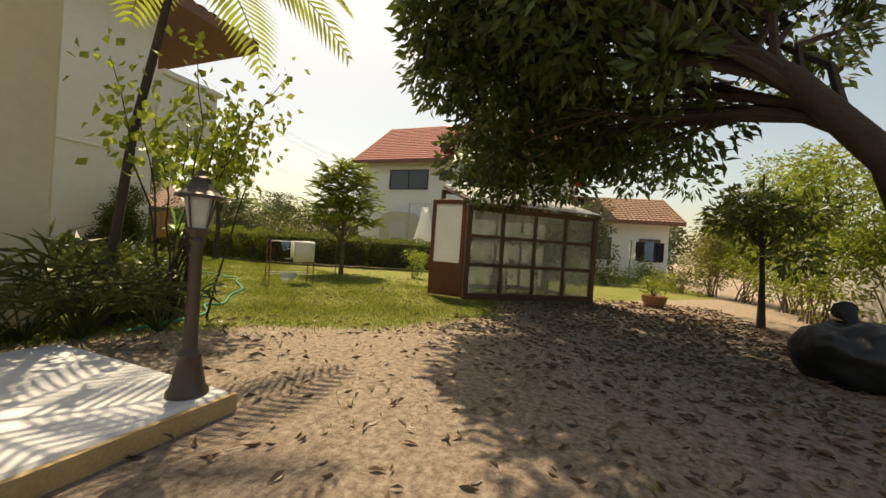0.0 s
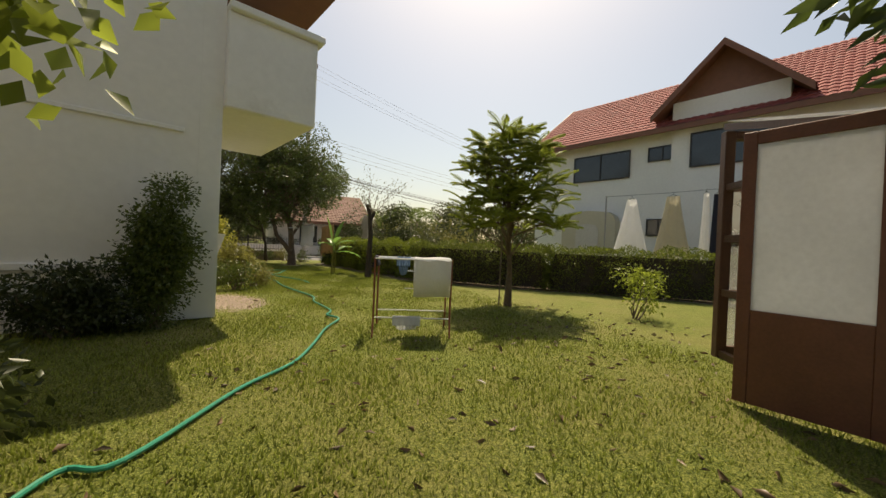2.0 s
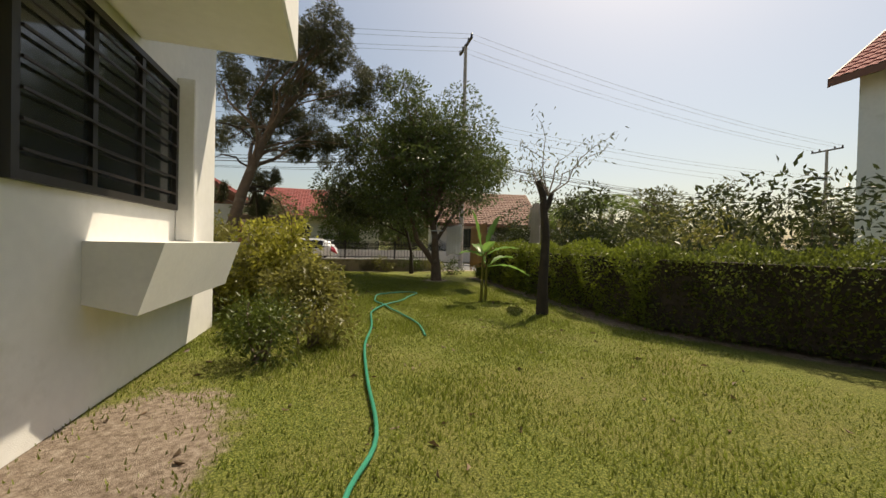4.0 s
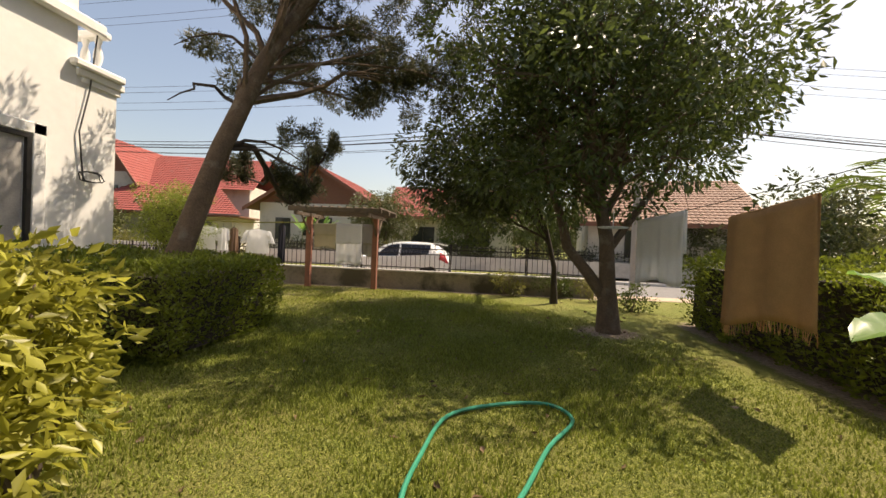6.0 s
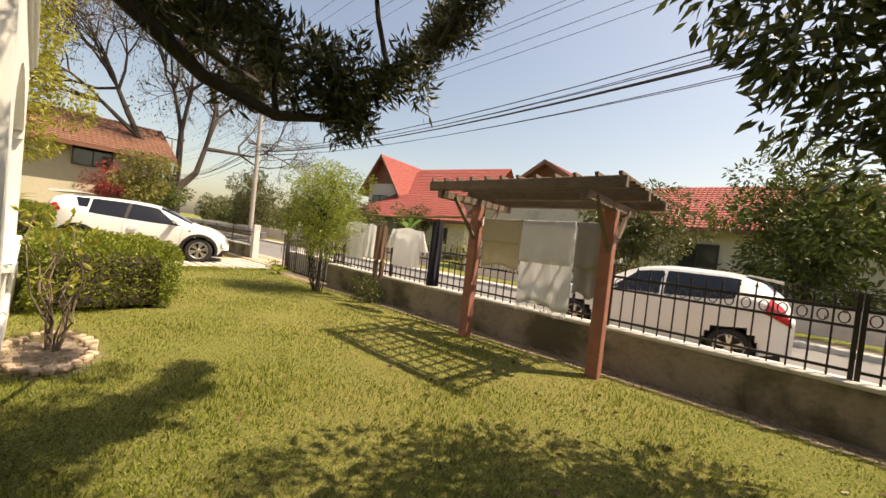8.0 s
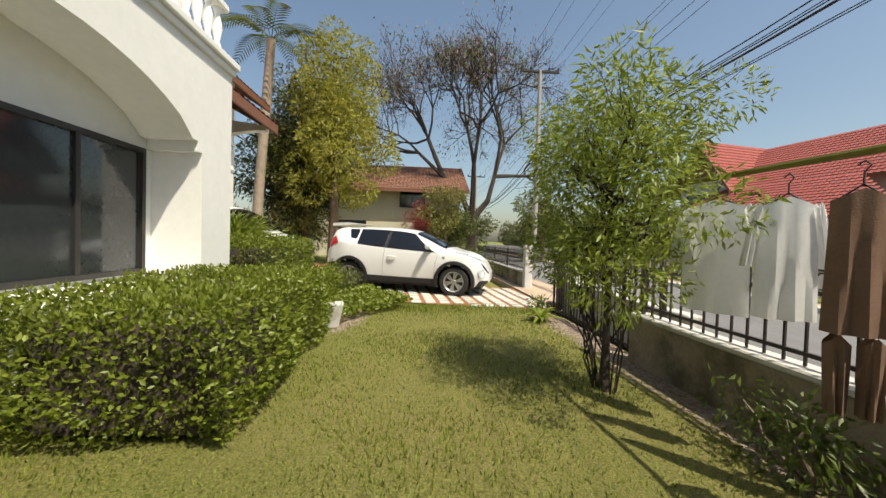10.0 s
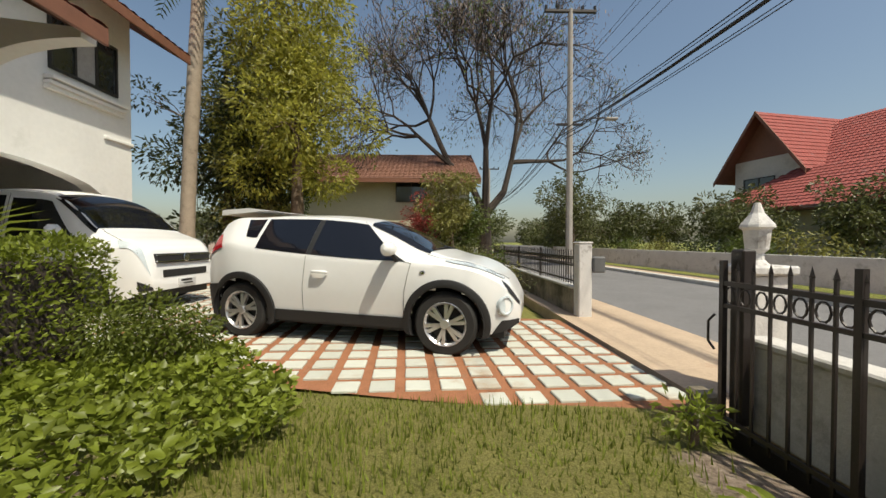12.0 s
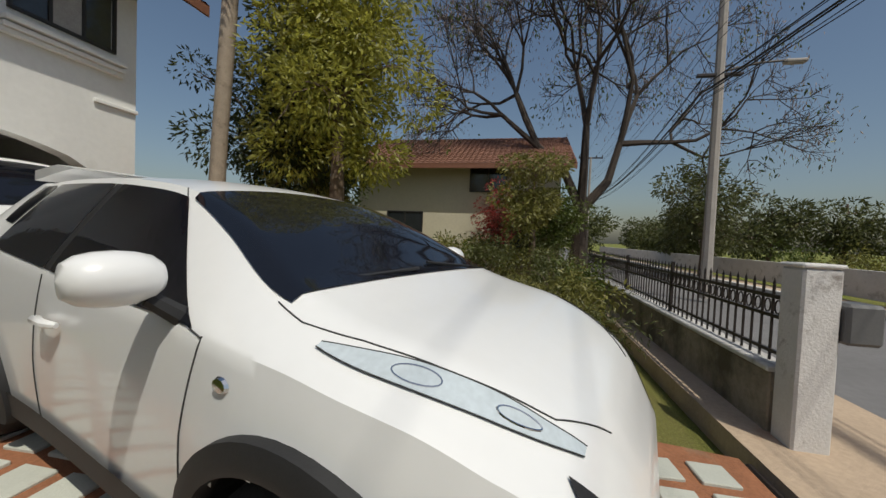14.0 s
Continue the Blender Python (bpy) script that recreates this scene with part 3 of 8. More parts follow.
def box_hedge(name, label, lo, hi, leaf, n, size, core="hedge_dark", group="", rz=0.0, rough=0.07):
    """A clipped hedge: a dark sheet inside for the shade among stems and twigs, and a skin of leaves, uneven on top."""
    c = ((lo[0] + hi[0]) / 2, (lo[1] + hi[1]) / 2, lo[2])
    hx, hy, h = (hi[0] - lo[0]) / 2, (hi[1] - lo[1]) / 2, hi[2] - lo[2]
    e = thing(name, label, "hedge", c, rz, group)
    area = np.array([hx * 2 * hy * 2, hx * 2 * h, hx * 2 * h, hy * 2 * h, hy * 2 * h])
    face = RNG.choice(5, n, p=area / area.sum())
    u, v = RNG.uniform(-1, 1, n), RNG.uniform(-1, 1, n)
    depth = np.abs(RNG.normal(0, 0.09, n))
    p = np.zeros((n, 3))
    nrm = np.zeros((n, 3))
    for k in range(5):
        s = face == k
        if k == 0:
            p[s] = np.stack([u[s] * hx, v[s] * hy, h - depth[s]], 1)
            nrm[s] = (0, 0, 1)
        elif k < 3:
            sg = 1 if k == 1 else -1
            p[s] = np.stack([u[s] * hx, sg * (hy - depth[s]), (v[s] + 1) / 2 * h], 1)
            nrm[s] = (0, sg, 0.25)
        else:
            sg = 1 if k == 3 else -1
            p[s] = np.stack([sg * (hx - depth[s]), u[s] * hy, (v[s] + 1) / 2 * h], 1)
            nrm[s] = (sg, 0, 0.25)
    wob = np.array([noise.noise(Vector(q) * 1.7 + Vector(c)) for q in p])[:, None]
    p += nrm * wob * rough * 2
    k = np.clip(p[:, 2] / h, 0, 1)
    p[:, :2] *= (0.9 + 0.1 * np.clip(k * 3, 0, 1))[:, None]
    r = np.clip((k - 0.8) / 0.2, 0, 1)
    p[:, :2] *= (1 - 0.05 * r ** 2)[:, None]
    p[:, 2] = np.maximum(p[:, 2], 0.03)
    part("foliage", leaf_mesh("foliage", p, nrm * 0.8 + np.array([0, 0, 0.2]), np.full(n, size), 0.5, jitter=0.6), leaf, e)
    # Closed dark sheet stands in for the shade inside the hedge, no twigs built.
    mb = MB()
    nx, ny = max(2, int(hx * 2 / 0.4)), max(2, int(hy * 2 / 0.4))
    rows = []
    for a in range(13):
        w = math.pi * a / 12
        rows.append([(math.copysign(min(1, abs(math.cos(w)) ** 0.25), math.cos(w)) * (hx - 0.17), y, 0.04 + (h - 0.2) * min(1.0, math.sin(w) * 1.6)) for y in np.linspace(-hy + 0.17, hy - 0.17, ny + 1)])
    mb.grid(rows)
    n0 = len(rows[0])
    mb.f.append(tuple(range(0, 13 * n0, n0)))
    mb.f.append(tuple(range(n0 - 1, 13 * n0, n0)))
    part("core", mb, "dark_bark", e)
    return e


def bush(name, label, at, radii, leaf, n, size, stems=10, aspect=0.45, clumps=14, r=0.3, jitter=0.6, category="bush", group="", bark="twig"):
    """Stems from the ground and leaves in uneven clumps."""
    e = thing(name, label, category, at, 0, group)
    cs, rs = crown_clumps((0, 0, radii[2]), radii, clumps, r, 0.2)
    cs[:, 2] = np.maximum(cs[:, 2], rs * 0.6)
    mb = MB()
    for i in range(min(stems, clumps)):
        b = Vector((RNG.normal(0, radii[0] * 0.12), RNG.normal(0, radii[1] * 0.12), -0.03))
        mb.tube(curve_pts(b, cs[i], 0.05, 4), [0.016, 0.013, 0.01, 0.008, 0.005], 5, cap=False)
    part("stem_clump", mb, bark, e)
    p, w = clump_points(cs, rs, n / clumps, 0.85, 0.2)
    p[:, 2] = np.maximum(p[:, 2], 0.02)
    part("foliage", leaf_mesh("foliage", p, w, np.full(len(p), size), aspect, jitter=jitter), leaf, e)
    return e


def tiled_roof(corners, pitch_len=0.3, col=0.24, amp=0.028):
    """Roof plane with rolled tile columns and stepped courses. corners: eave left, eave right, ridge right, ridge left."""
    el, er, rr, rl = [Vector(c) for c in corners]
    ux = (er - el).normalized()
    W = (er - el).length
    a, b = (rl - el).dot(ux), (rr - el).dot(ux)
    upv = (rl - el) - ux * a
    H = upv.length
    up = upv.normalized()
    nor = ux.cross(up)
    if nor.z < 0:
        nor = -nor
    mb = MB()
    ncol = max(2, round(W / col))
    rows = max(2, round(H / pitch_len))
    for c in range(ncol):
        x0, x1 = W * c / ncol, W * (c + 1) / ncol
        xm = (x0 + x1) / 2
        top = 1.0
        if xm < a and a > 1e-6:
            top = xm / a
        if xm > b and b < W - 1e-6:
            top = min(top, (W - xm) / (W - b))
        n = max(1, int(round(rows * top)))
        pts = []
        for r in range(n):
            for v, lift in ((r / rows, 0.03), (min((r + 1) / rows, top), 0.0)):
                pts.append([el + ux * (x0 + (x1 - x0) * q) + up * (H * v) + nor * (lift + amp * math.sin(math.pi * q) ) for q in (0, 0.25, 0.5, 0.75, 1)])
        mb.grid(pts)
    return mb

# ---- ground ----


def seg_dist(x, y, ax, ay, bx, by):
    dx, dy = bx - ax, by - ay
    t = np.clip(((x - ax) * dx + (y - ay) * dy) / (dx * dx + dy * dy), 0, 1)
    return np.hypot(x - ax - t * dx, y - ay - t * dy)


def soil_amount(x, y):
    """0 on the lawn, 1 on bare earth."""
    # the yard under the big tree
    line = np.interp(x, [-12, -5.6, -4.6, -3.8, -2.0, -0.3, 1.5, 6.0], [-5.6, -6.2, -6.8, -8.0, -8.9, -8.6, -10.2, -14.0])
    s = np.clip(0.5 + (line - y) * 0.8, 0, 1)
    # the trodden patch at the house corner, the flower bed, and earth under the hedges
    s = np.maximum(s, np.clip(1.1 - np.hypot((x + 2.55) / 0.55, (y + 0.9) / 0.9) * 0.6, 0, 1))
    s = np.maximum(s, np.clip(1.2 - np.hypot((x + 6.05) / 0.5, (y - 7.65) / 0.3) * 0.65, 0, 1))
    for a in ((6.9, -5.6, 3.0, 1.4), (3.0, 1.4, 3.5, 8.8)):
        s = np.maximum(s, np.clip(1.1 - seg_dist(x, y, *a) * 1.3, 0, 1))
    s = np.maximum(s, np.clip(1.1 - np.abs(y - 12.0) * 1.9, 0, 1) * (x < 3) * (x > -12) * 0.75)
    s = np.maximum(s, np.clip(0.9 - np.hypot(x - 1.6, y - 8.1) * 0.9, 0, 1))
    s = np.maximum(s, np.clip(1.2 - np.hypot((x + 11.0) / 0.9, (y - 8.4) / 0.6) * 0.6, 0, 1))
    return s


def dry_amount(x, y):
    """Sun-bleached lawn on the street side of the house."""
    return np.clip((y - 6.5) / 3.5, 0, 1) * np.clip((-0.5 - x) / 2.5, 0, 1) * (y < 12.4)


def fall(y):
    """The plot drops towards the street at the driveway."""
    return -0.12 * np.clip((y - 4.0) / 8.5, 0, 1)


def ground_z(x, y):
    w = np.clip((-11.2 - x) / 1.6, 0, 1)
    return 0.012 * np.sin(x * 1.3 + 0.7 * y) * np.cos(y * 0.9) - 0.012 - 0.3 * np.clip((y - 12.25) / 0.2, 0, 1) + w * fall(y) * (y < 12.3)


gx = np.concatenate([[-900, -400, -150, -70, -40, -28], np.arange(-20, 9.01, 0.2), [12, 18, 28, 45, 80, 160, 400, 900]])
gy = np.concatenate([[-900, -400, -150, -70, -40, -26], np.arange(-17, 13.01, 0.2), [16, 20, 28, 40, 70, 150, 400, 900]])
X, Y = np.meshgrid(gx, gy)
gv = np.stack([X, Y, ground_z(X, Y)], -1).reshape(-1, 3)
idx = np.arange(X.size).reshape(X.shape)
gf = np.stack([idx[:-1, :-1], idx[:-1, 1:], idx[1:, 1:], idx[1:, :-1]], -1).reshape(-1, 4)
gm = np_mesh("ground", gv, gf)
for key, fn in (("soil", soil_amount), ("dry", dry_amount)):
    a = gm.attributes.new(key, "FLOAT", "POINT")
    a.data.foreach_set("value", fn(gv[:, 0], gv[:, 1]).astype(np.float32))
gm.polygons.foreach_set("use_smooth", [True] * len(gm.polygons))
setting("ground", gm, "ground", "garden lawn with worn straw patches and bare sandy earth", "lawn")

# street, verge and driveway bed
setting("road", MB().box((-300, 14.0, -0.4), (300, 18.7, -0.2)), "asphalt", "grey sun-bleached asphalt village street", "road")
setting("verge", MB().box((-300, 12.63, -0.4), (300, 13.99, -0.118)), "sand", "sandy roadside verge with reddish dust", "verge")
setting("kerb", MB().box((-300, 18.71, -0.4), (300, 18.95, -0.07), bevel=0.02), "coping", "low pale concrete kerb along the far roadside", "kerb")
setting("far_pavement", MB().box((-300, 18.96, -0.4), (300, 19.9, -0.1)), "sand", "narrow sandy pavement beyond the road", "pavement")

WX, WY = -1.45, 0.1  # where the driveway end of the plot lies
DRIVE = [(-10.98, 12.4), (-11.0, 11.3), (-11.2, 10.2), (-11.4, 9.3), (-11.9, 8.4), (-12.4, 7.0), (-12.6, 5.0), (-12.6, 1.0), (-20.5, 1.0), (-20.5, 6.0), (-15.5, 9.5), (-14.25, 11.0), (-14.1, 12.4)]
bed = MB()
pts2 = [(x + WX, y + WY) for x, y in DRIVE]
cen = (-15.0, 8.0)
ring = [(cen[0] + (x - cen[0]) * k, cen[1] + (y - cen[1]) * k) for k in (1.0, 0.8, 0.6, 0.4, 0.2) for x, y in pts2]
bed.grid([[(x, y, float(fall(y)) + 0.012) for x, y in ring[j * 13:(j + 1) * 13]] for j in range(5)], closed=True)
bed.f.append(tuple(range(4 * 13, 5 * 13)))
drive = setting("driveway", bed, "clay", "driveway of pale square pavers set in red clay", "driveway")
setting("gate_rail", MB().box((-15.6, 12.56, -0.3), (-9.3, 12.6, -0.15), bevel=0.01), "iron", "rusty steel sliding-gate rail in the driveway edge", "rail")

# ---- own house ----
HZ = 6.2


def window_unit(name, label, at, rz, w, h, panes=3, curtain=False, bars=False, frame_mat="frame_dark"):
    """Window in a wall; local x along the wall, local -y outwards, foot at z=0."""
    e = thing(name, label, "window", at, rz)
    e["kind"] = "structure"
    fr = MB()
    fr.box((-w / 2, -0.03, 0), (w / 2, 0.05, 0.05)).box((-w / 2, -0.03, h - 0.05), (w / 2, 0.05, h))
    fr.box((-w / 2, -0.03, 0.05), (-w / 2 + 0.05, 0.05, h - 0.05)).box((w / 2 - 0.05, -0.03, 0.05), (w / 2, 0.05, h - 0.05))
    part("window_frame", fr, frame_mat, e)
    step = (w - 0.1) / panes
    for i in range(panes):
        x0 = -w / 2 + 0.05 + i * step
        part("pane", MB().box((x0 + 0.02, 0.005, 0.05), (x0 + step - 0.02, 0.015, h - 0.05)), "house_glass" if not (curtain and i in curtain) else "curtain", e)
        if i:
            part("mullion", MB().box((x0 - 0.025, -0.02, 0.05), (x0 + 0.025, 0.045, h - 0.05)), frame_mat, e)
    if bars:
        for k in range(1, 8):
            z = h * k / 8
            part("bar", MB().box((-w / 2 + 0.05, -0.045, z - 0.008), (w / 2 - 0.05, -0.03, z + 0.008)), "iron", e)
    return e


def arch_outline(x0, x1, z0, z1, rise, n=14):
    """Opening with a flat arch on stepped shoulders."""
    pts = [(x0, z0), (x0, z1 - 0.12), (x0 + 0.08, z1 - 0.12), (x0 + 0.08, z1), (x0 + 0.18, z1)]
    a, b = x0 + 0.18, x1 - 0.18
    pts += [(a + (b - a) * i / n, z1 + rise * math.sin(math.pi * i / n) ** 0.65) for i in range(1, n)]
    pts += [(x1 - 0.18, z1), (x1 - 0.08, z1), (x1 - 0.08, z1 - 0.12), (x1, z1 - 0.12), (x1, z0)]
    return pts


def wall_with_arch(x0, x1, z0, z1, arch, y0, y1):
    """Wall in the xz plane from y0 to y1 with one arched opening."""
    mb = MB()
    ax0, ax1 = arch[0][0], arch[-1][0]
    az = arch[0][1]
    for y in (y0, y1):
        loop = [(x0, z0), (ax0, z0)] if az <= z0 else None
        if loop is None:
            mb.add([(x0, y, z0), (x1, y, z0), (x1, y, az), (x0, y, az)], [(0, 1, 2, 3)])
        mb.add([(x0, y, max(z0, az)), (ax0, y, max(z0, az)), (ax0, y, z1), (x0, y, z1)], [(0, 1, 2, 3)])
        mb.add([(ax1, y, max(z0, az)), (x1, y, max(z0, az)), (x1, y, z1), (ax1, y, z1)], [(0, 1, 2, 3)])
        for (a, c), (b, d) in zip(arch[1:-1], arch[2:-1]):
            if b - a > 1e-4:
                mb.add([(a, y, c), (b, y, d), (b, y, z1), (a, y, z1)], [(0, 1, 2, 3)])
    for (a, c), (b, d) in zip(arch, arch[1:]):
        mb.add([(a, y0, c), (b, y0, d), (b, y1, d), (a, y1, c)], [(0, 1, 2, 3)])
    if az > z0:
        mb.add([(ax0, y0, az), (ax1, y0, az), (ax1, y1, az), (ax0, y1, az)], [(0, 1, 2, 3)])
    mb.add([(x0, y0, z0), (x0, y1, z0), (x0, y1, z1), (x0, y0, z1)], [(0, 1, 2, 3)])
    mb.add([(x1, y0, z0), (x1, y1, z0), (x1, y1, z1), (x1, y0, z1)], [(0, 1, 2, 3)])
    mb.add([(x0, y0, z1), (x1, y0, z1), (x1, y1, z1), (x0, y1, z1)], [(0, 1, 2, 3)])
    mb.add([(x0, y0, z0), (x1, y0, z0), (x1, y1, z0), (x0, y1, z0)], [(0, 1, 2, 3)])
    return mb


# street front: thick outer arch in front of the inner window wall
NY, NX0, NX1 = 7.36, -10.6, -5.85
arch = arch_outline(-9.95, -6.5, 0.68, 2.2, 0.5)
setting("wall_north", wall_with_arch(NX0, NX1, 0, 3.3, arch, NY - 0.55, NY), "render", "white rendered house front with a deep arched window bay", "wall")
setting("wall_north_inner", MB().box((NX0, NY - 0.8, 0), (NX1 - 0.26, NY - 0.551, HZ - 0.3)), "render", "white rendered inner wall behind the arch", "wall")
setting("wall_east_north", MB().box((NX1 - 0.25, 2.2, 0), (NX1, NY - 0.552, HZ)), "render", "white rendered side wall of the house", "wall")
setting("wall_north_upper", MB().box((NX0, 5.2, 3.301), (NX1 - 0.26, 5.45, HZ)), "render", "white rendered upper storey wall set back behind the balcony", "wall")
setting("wall_west_north", MB().box((NX0, 4.0, 0), (NX0 + 0.25, NY - 0.801, HZ)), "render", "white rendered side wall beside the carport", "wall")
setting("string_course", MB().box((NX0 - 0.06, NY - 0.56, 3.302), (NX1 + 0.06, NY + 0.08, 3.4), bevel=0.015).box((NX0 - 0.03, NY - 0.5, 3.22), (NX1 + 0.03, NY + 0.04, 3.301), bevel=0.01), "trim", "moulded white ledge at first floor level", "ledge")
setting("plinth", MB().box((NX0 - 0.02, NY + 0.001, 0), (NX1 + 0.04, NY + 0.04, 0.22), bevel=0.01), "trim", "low white plinth along the house front", "plinth")
setting("window_sill", MB().box((-9.98, NY - 0.5, 0.6), (-6.5, NY + 0.07, 0.679), bevel=0.012), "trim", "white moulded sill under the arched window", "sill")
window_unit("window_1", "large dark sliding window with grey curtains", (-8.25, NY - 0.53, 0.72), 180, 3.1, 1.35, 4, (0,))

# balcony railing above the front
bal = thing("balustrade", "white balcony balustrade above the house front", "balustrade", (-8.2, NY - 0.12, 3.4))
part("rail", MB().box((-2.4, -0.08, 0.62), (2.3, 0.08, 0.72), bevel=0.02), "trim", bal)
part("foot_rail", MB().box((-2.4, -0.07, 0), (2.3, 0.07, 0.08), bevel=0.015), "trim", bal)
bprof = [(0.045, 0.08), (0.05, 0.14), (0.03, 0.2), (0.06, 0.34), (0.055, 0.42), (0.028, 0.52), (0.045, 0.58), (0.045, 0.62)]
bme = MB().lathe(bprof, sides=10).mesh("baluster", True)
for i in range(22):
    b = part("baluster", bme, "trim", bal)
    b.location = (-2.25 + i * 0.21, 0, 0)

# side of the street block: window, pilaster, cable coil and a stepped parapet
window_unit("window_2", "dark side window with pale curtains in a white moulded frame", (NX1 + 0.02, 5.55, 1.0), 90, 1.5, 1.35, 2, (1,))
wtrim = MB()
for lo, hi in (((NX1 + 0.001, 4.65, 0.9), (NX1 + 0.05, 4.79, 2.5)), ((NX1 + 0.001, 6.31, 0.9), (NX1 + 0.05, 6.45, 2.5)), ((NX1 + 0.001, 4.65, 2.36), (NX1 + 0.05, 6.45, 2.5)), ((NX1 + 0.001, 4.6, 0.84), (NX1 + 0.07, 6.5, 0.92))):
    wtrim.box(lo, hi, bevel=0.01)
setting("window_trim", wtrim, "trim", "white moulded frame round the side window", "trim")
par = MB().box((NX1 + 0.001, 6.7, 3.402), (NX1 + 0.12, 7.4, 3.5), bevel=0.02).box((NX1 + 0.001, 4.4, 3.95), (NX1 + 0.12, 7.1, 4.1), bevel=0.02)
setting("parapet_ledge", par, "trim", "white stepped ledges on the house side", "ledge")
coil = thing("cable_coil", "loop of grey cable hung on the house wall", "cable", (NX1 + 0.03, 6.95, 1.95))
cp = [(0.02 + 0.004 * k, 0.17 * math.sin(k * 0.55) + 0.03 * math.sin(k * 1.7), 0.07 * math.cos(k * 0.55)) for k in range(24)]
part("loop", MB().tube(cp, 0.008, 6), "wire", coil)
part("riser", MB().tube([(0.0, -0.05, -0.05), (0.005, -0.12, 0.6), (0.005, 0.0, 1.2), (0.005, 0.1, 2.2)], 0.01, 6), "wire", coil)

# carport side
setting("wall_carport", wall_with_arch(-18.95, NX0 - 0.001, 0, 6.4, arch_outline(-18.35, -13.6, 0, 2.1, 0.5), 3.1, 3.4), "render", "white rendered carport front with a wide flat arch", "wall")
setting("wall_carport_side", MB().box((-18.95, -4, 0), (-18.7, 3.099, 6.4)), "render", "white rendered end wall", "wall")
# Darker beige in place of white render puts the carport's shade into the colour.
setting("carport_back", MB().box((-18.69, -2.2, 0), (NX0, -2.0, 3.0)), "beige", "back wall inside the carport, its shade put into a beige colour", "wall")
setting("carport_ceiling", MB().box((-18.69, -1.99, 2.85), (NX0 - 0.01, 3.09, 3.0)), "render", "shaded white carport ceiling", "ceiling")
window_unit("window_3", "dark upstairs window with grey curtain", (-17.8, 3.42, 4.35), 180, 1.5, 1.1, 3, (1,))
led = MB()
for k, (z, d) in enumerate(((3.66, 0.1), (3.74, 0.15), (3.84, 0.2))):
    led.box((-18.65, 3.401, z + 0.28), (-16.95, 3.4 + d, z + 0.355), bevel=0.01)
led.box((-18.97, 3.401, 3.35), (-18.2, 3.45, 3.42), bevel=0.01)
setting("window_ledge", led, "trim", "stepped white ledge under the upstairs window", "ledge")

# roofs of the own house
def gable_eave(name, label, x0, x1, y_eave, z_eave, y_ridge, z_ridge, mat="roof"):
    e = thing(name, label, "roof")
    e["kind"] = "structure"
    part("tiles", tiled_roof([(x1, y_eave, z_eave), (x0, y_eave, z_eave), (x0, y_ridge, z_ridge), (x1, y_ridge, z_ridge)]), mat, e, smooth=False)
    d = Vector((0, y_ridge - y_eave, z_ridge - z_eave)).normalized()
    s = 1 if y_ridge < y_eave else -1
    part("underside", MB().add([(x0, y_eave, z_eave - 0.05), (x1, y_eave, z_eave - 0.05), (x1, y_ridge, z_ridge - 0.05), (x0, y_ridge, z_ridge - 0.05)], [(0, 1, 2, 3)]), "soffit", e)
    part("fascia", MB().box((x0, y_eave - 0.03, z_eave - 0.2), (x1, y_eave + 0.02, z_eave + 0.01), bevel=0.005), "soffit", e)
    for x in (x0, x1):
        q = Vector((0, 0.02, 0))
        part("bargeboard", MB().prism([(y_eave, z_eave - 0.2), (y_eave, z_eave + 0.05), (y_ridge, z_ridge + 0.05), (y_ridge, z_ridge - 0.2)], "x", x - 0.02, x + 0.02), "soffit", e)
    return e


gable_eave("roof_front", "red clay tile roof over the entrance porch", -14.8, -10.62, 6.39, 3.8, 3.42, 5.4)
PX, PY = -14.95, 4.64
setting("wall_porch", wall_with_arch(PX, NX0 - 0.002, 0, 4.55, arch_outline(-14.6, -11.9, 0, 2.35, 0.55), PY - 0.25, PY), "render", "white rendered entrance porch with an arched opening", "wall")
# Same beige again: the porch's shade is in the wall colour.
setting("porch_back", MB().box((PX + 0.01, 3.41, 0), (NX0 - 0.01, 3.6, 4.2)), "beige", "wall inside the porch, its shade put into a beige colour", "wall")
sweep = [(PY + 1.5 * (1 - math.cos(k * math.pi / 24)), 3.02 + 0.64 * math.sin(k * math.pi / 24)) for k in range(13)]
setting("porch_corbel", MB().prism([(PY + 0.002, 3.02)] + sweep[1:] + [(PY + 1.5, 3.78), (PY + 0.002, 3.95)], "x", PX + 0.02, PX + 0.24), "render", "white curved corbel carrying the porch eave", "corbel")
gable_eave("roof_carport", "red clay tile roof over the carport wing", -19.8, -10.6, 4.25, 5.9, -0.2, 8.6)

# rear wing with the overhanging upper floor
SX, SY = -2.95, -2.24
setting("wall_south", MB().box((-12, SY, 0), (SX - 0.251, SY + 0.25, 5.6)), "render", "white rendered rear wall in shade", "wall")
setting("wall_east_south", MB().box((SX - 0.25, SY, 0), (SX, 2.2, 5.6)), "render", "white rendered side wall", "wall")
setting("wall_recess", MB().box((NX1, 1.95, 0), (SX - 0.251, 2.2, 5.6)), "render", "white rendered return wall", "wall")
ov = MB().box((SX + 0.001, SY - 0.12, 2.71), (-1.78, 0.34, 3.95), bevel=0.02)
setting("overhang", ov, "render", "overhanging white upper floor box", "wall")
setting("overhang_cap", MB().box((SX + 0.001, SY - 0.2, 3.951), (-1.7, 0.42, 4.05), bevel=0.015), "trim", "moulded cap on the overhang", "ledge")
window_unit("window_4", "barred dark window with a white surround", (SX + 0.02, 0.0, 1.4), 90, 1.9, 1.2, 3, None, True)
setting("window_fin", MB().box((SX + 0.001, 1.02, 1.1), (SX + 0.16, 1.12, 2.708), bevel=0.01), "trim", "white upright fin beside the barred window", "trim")
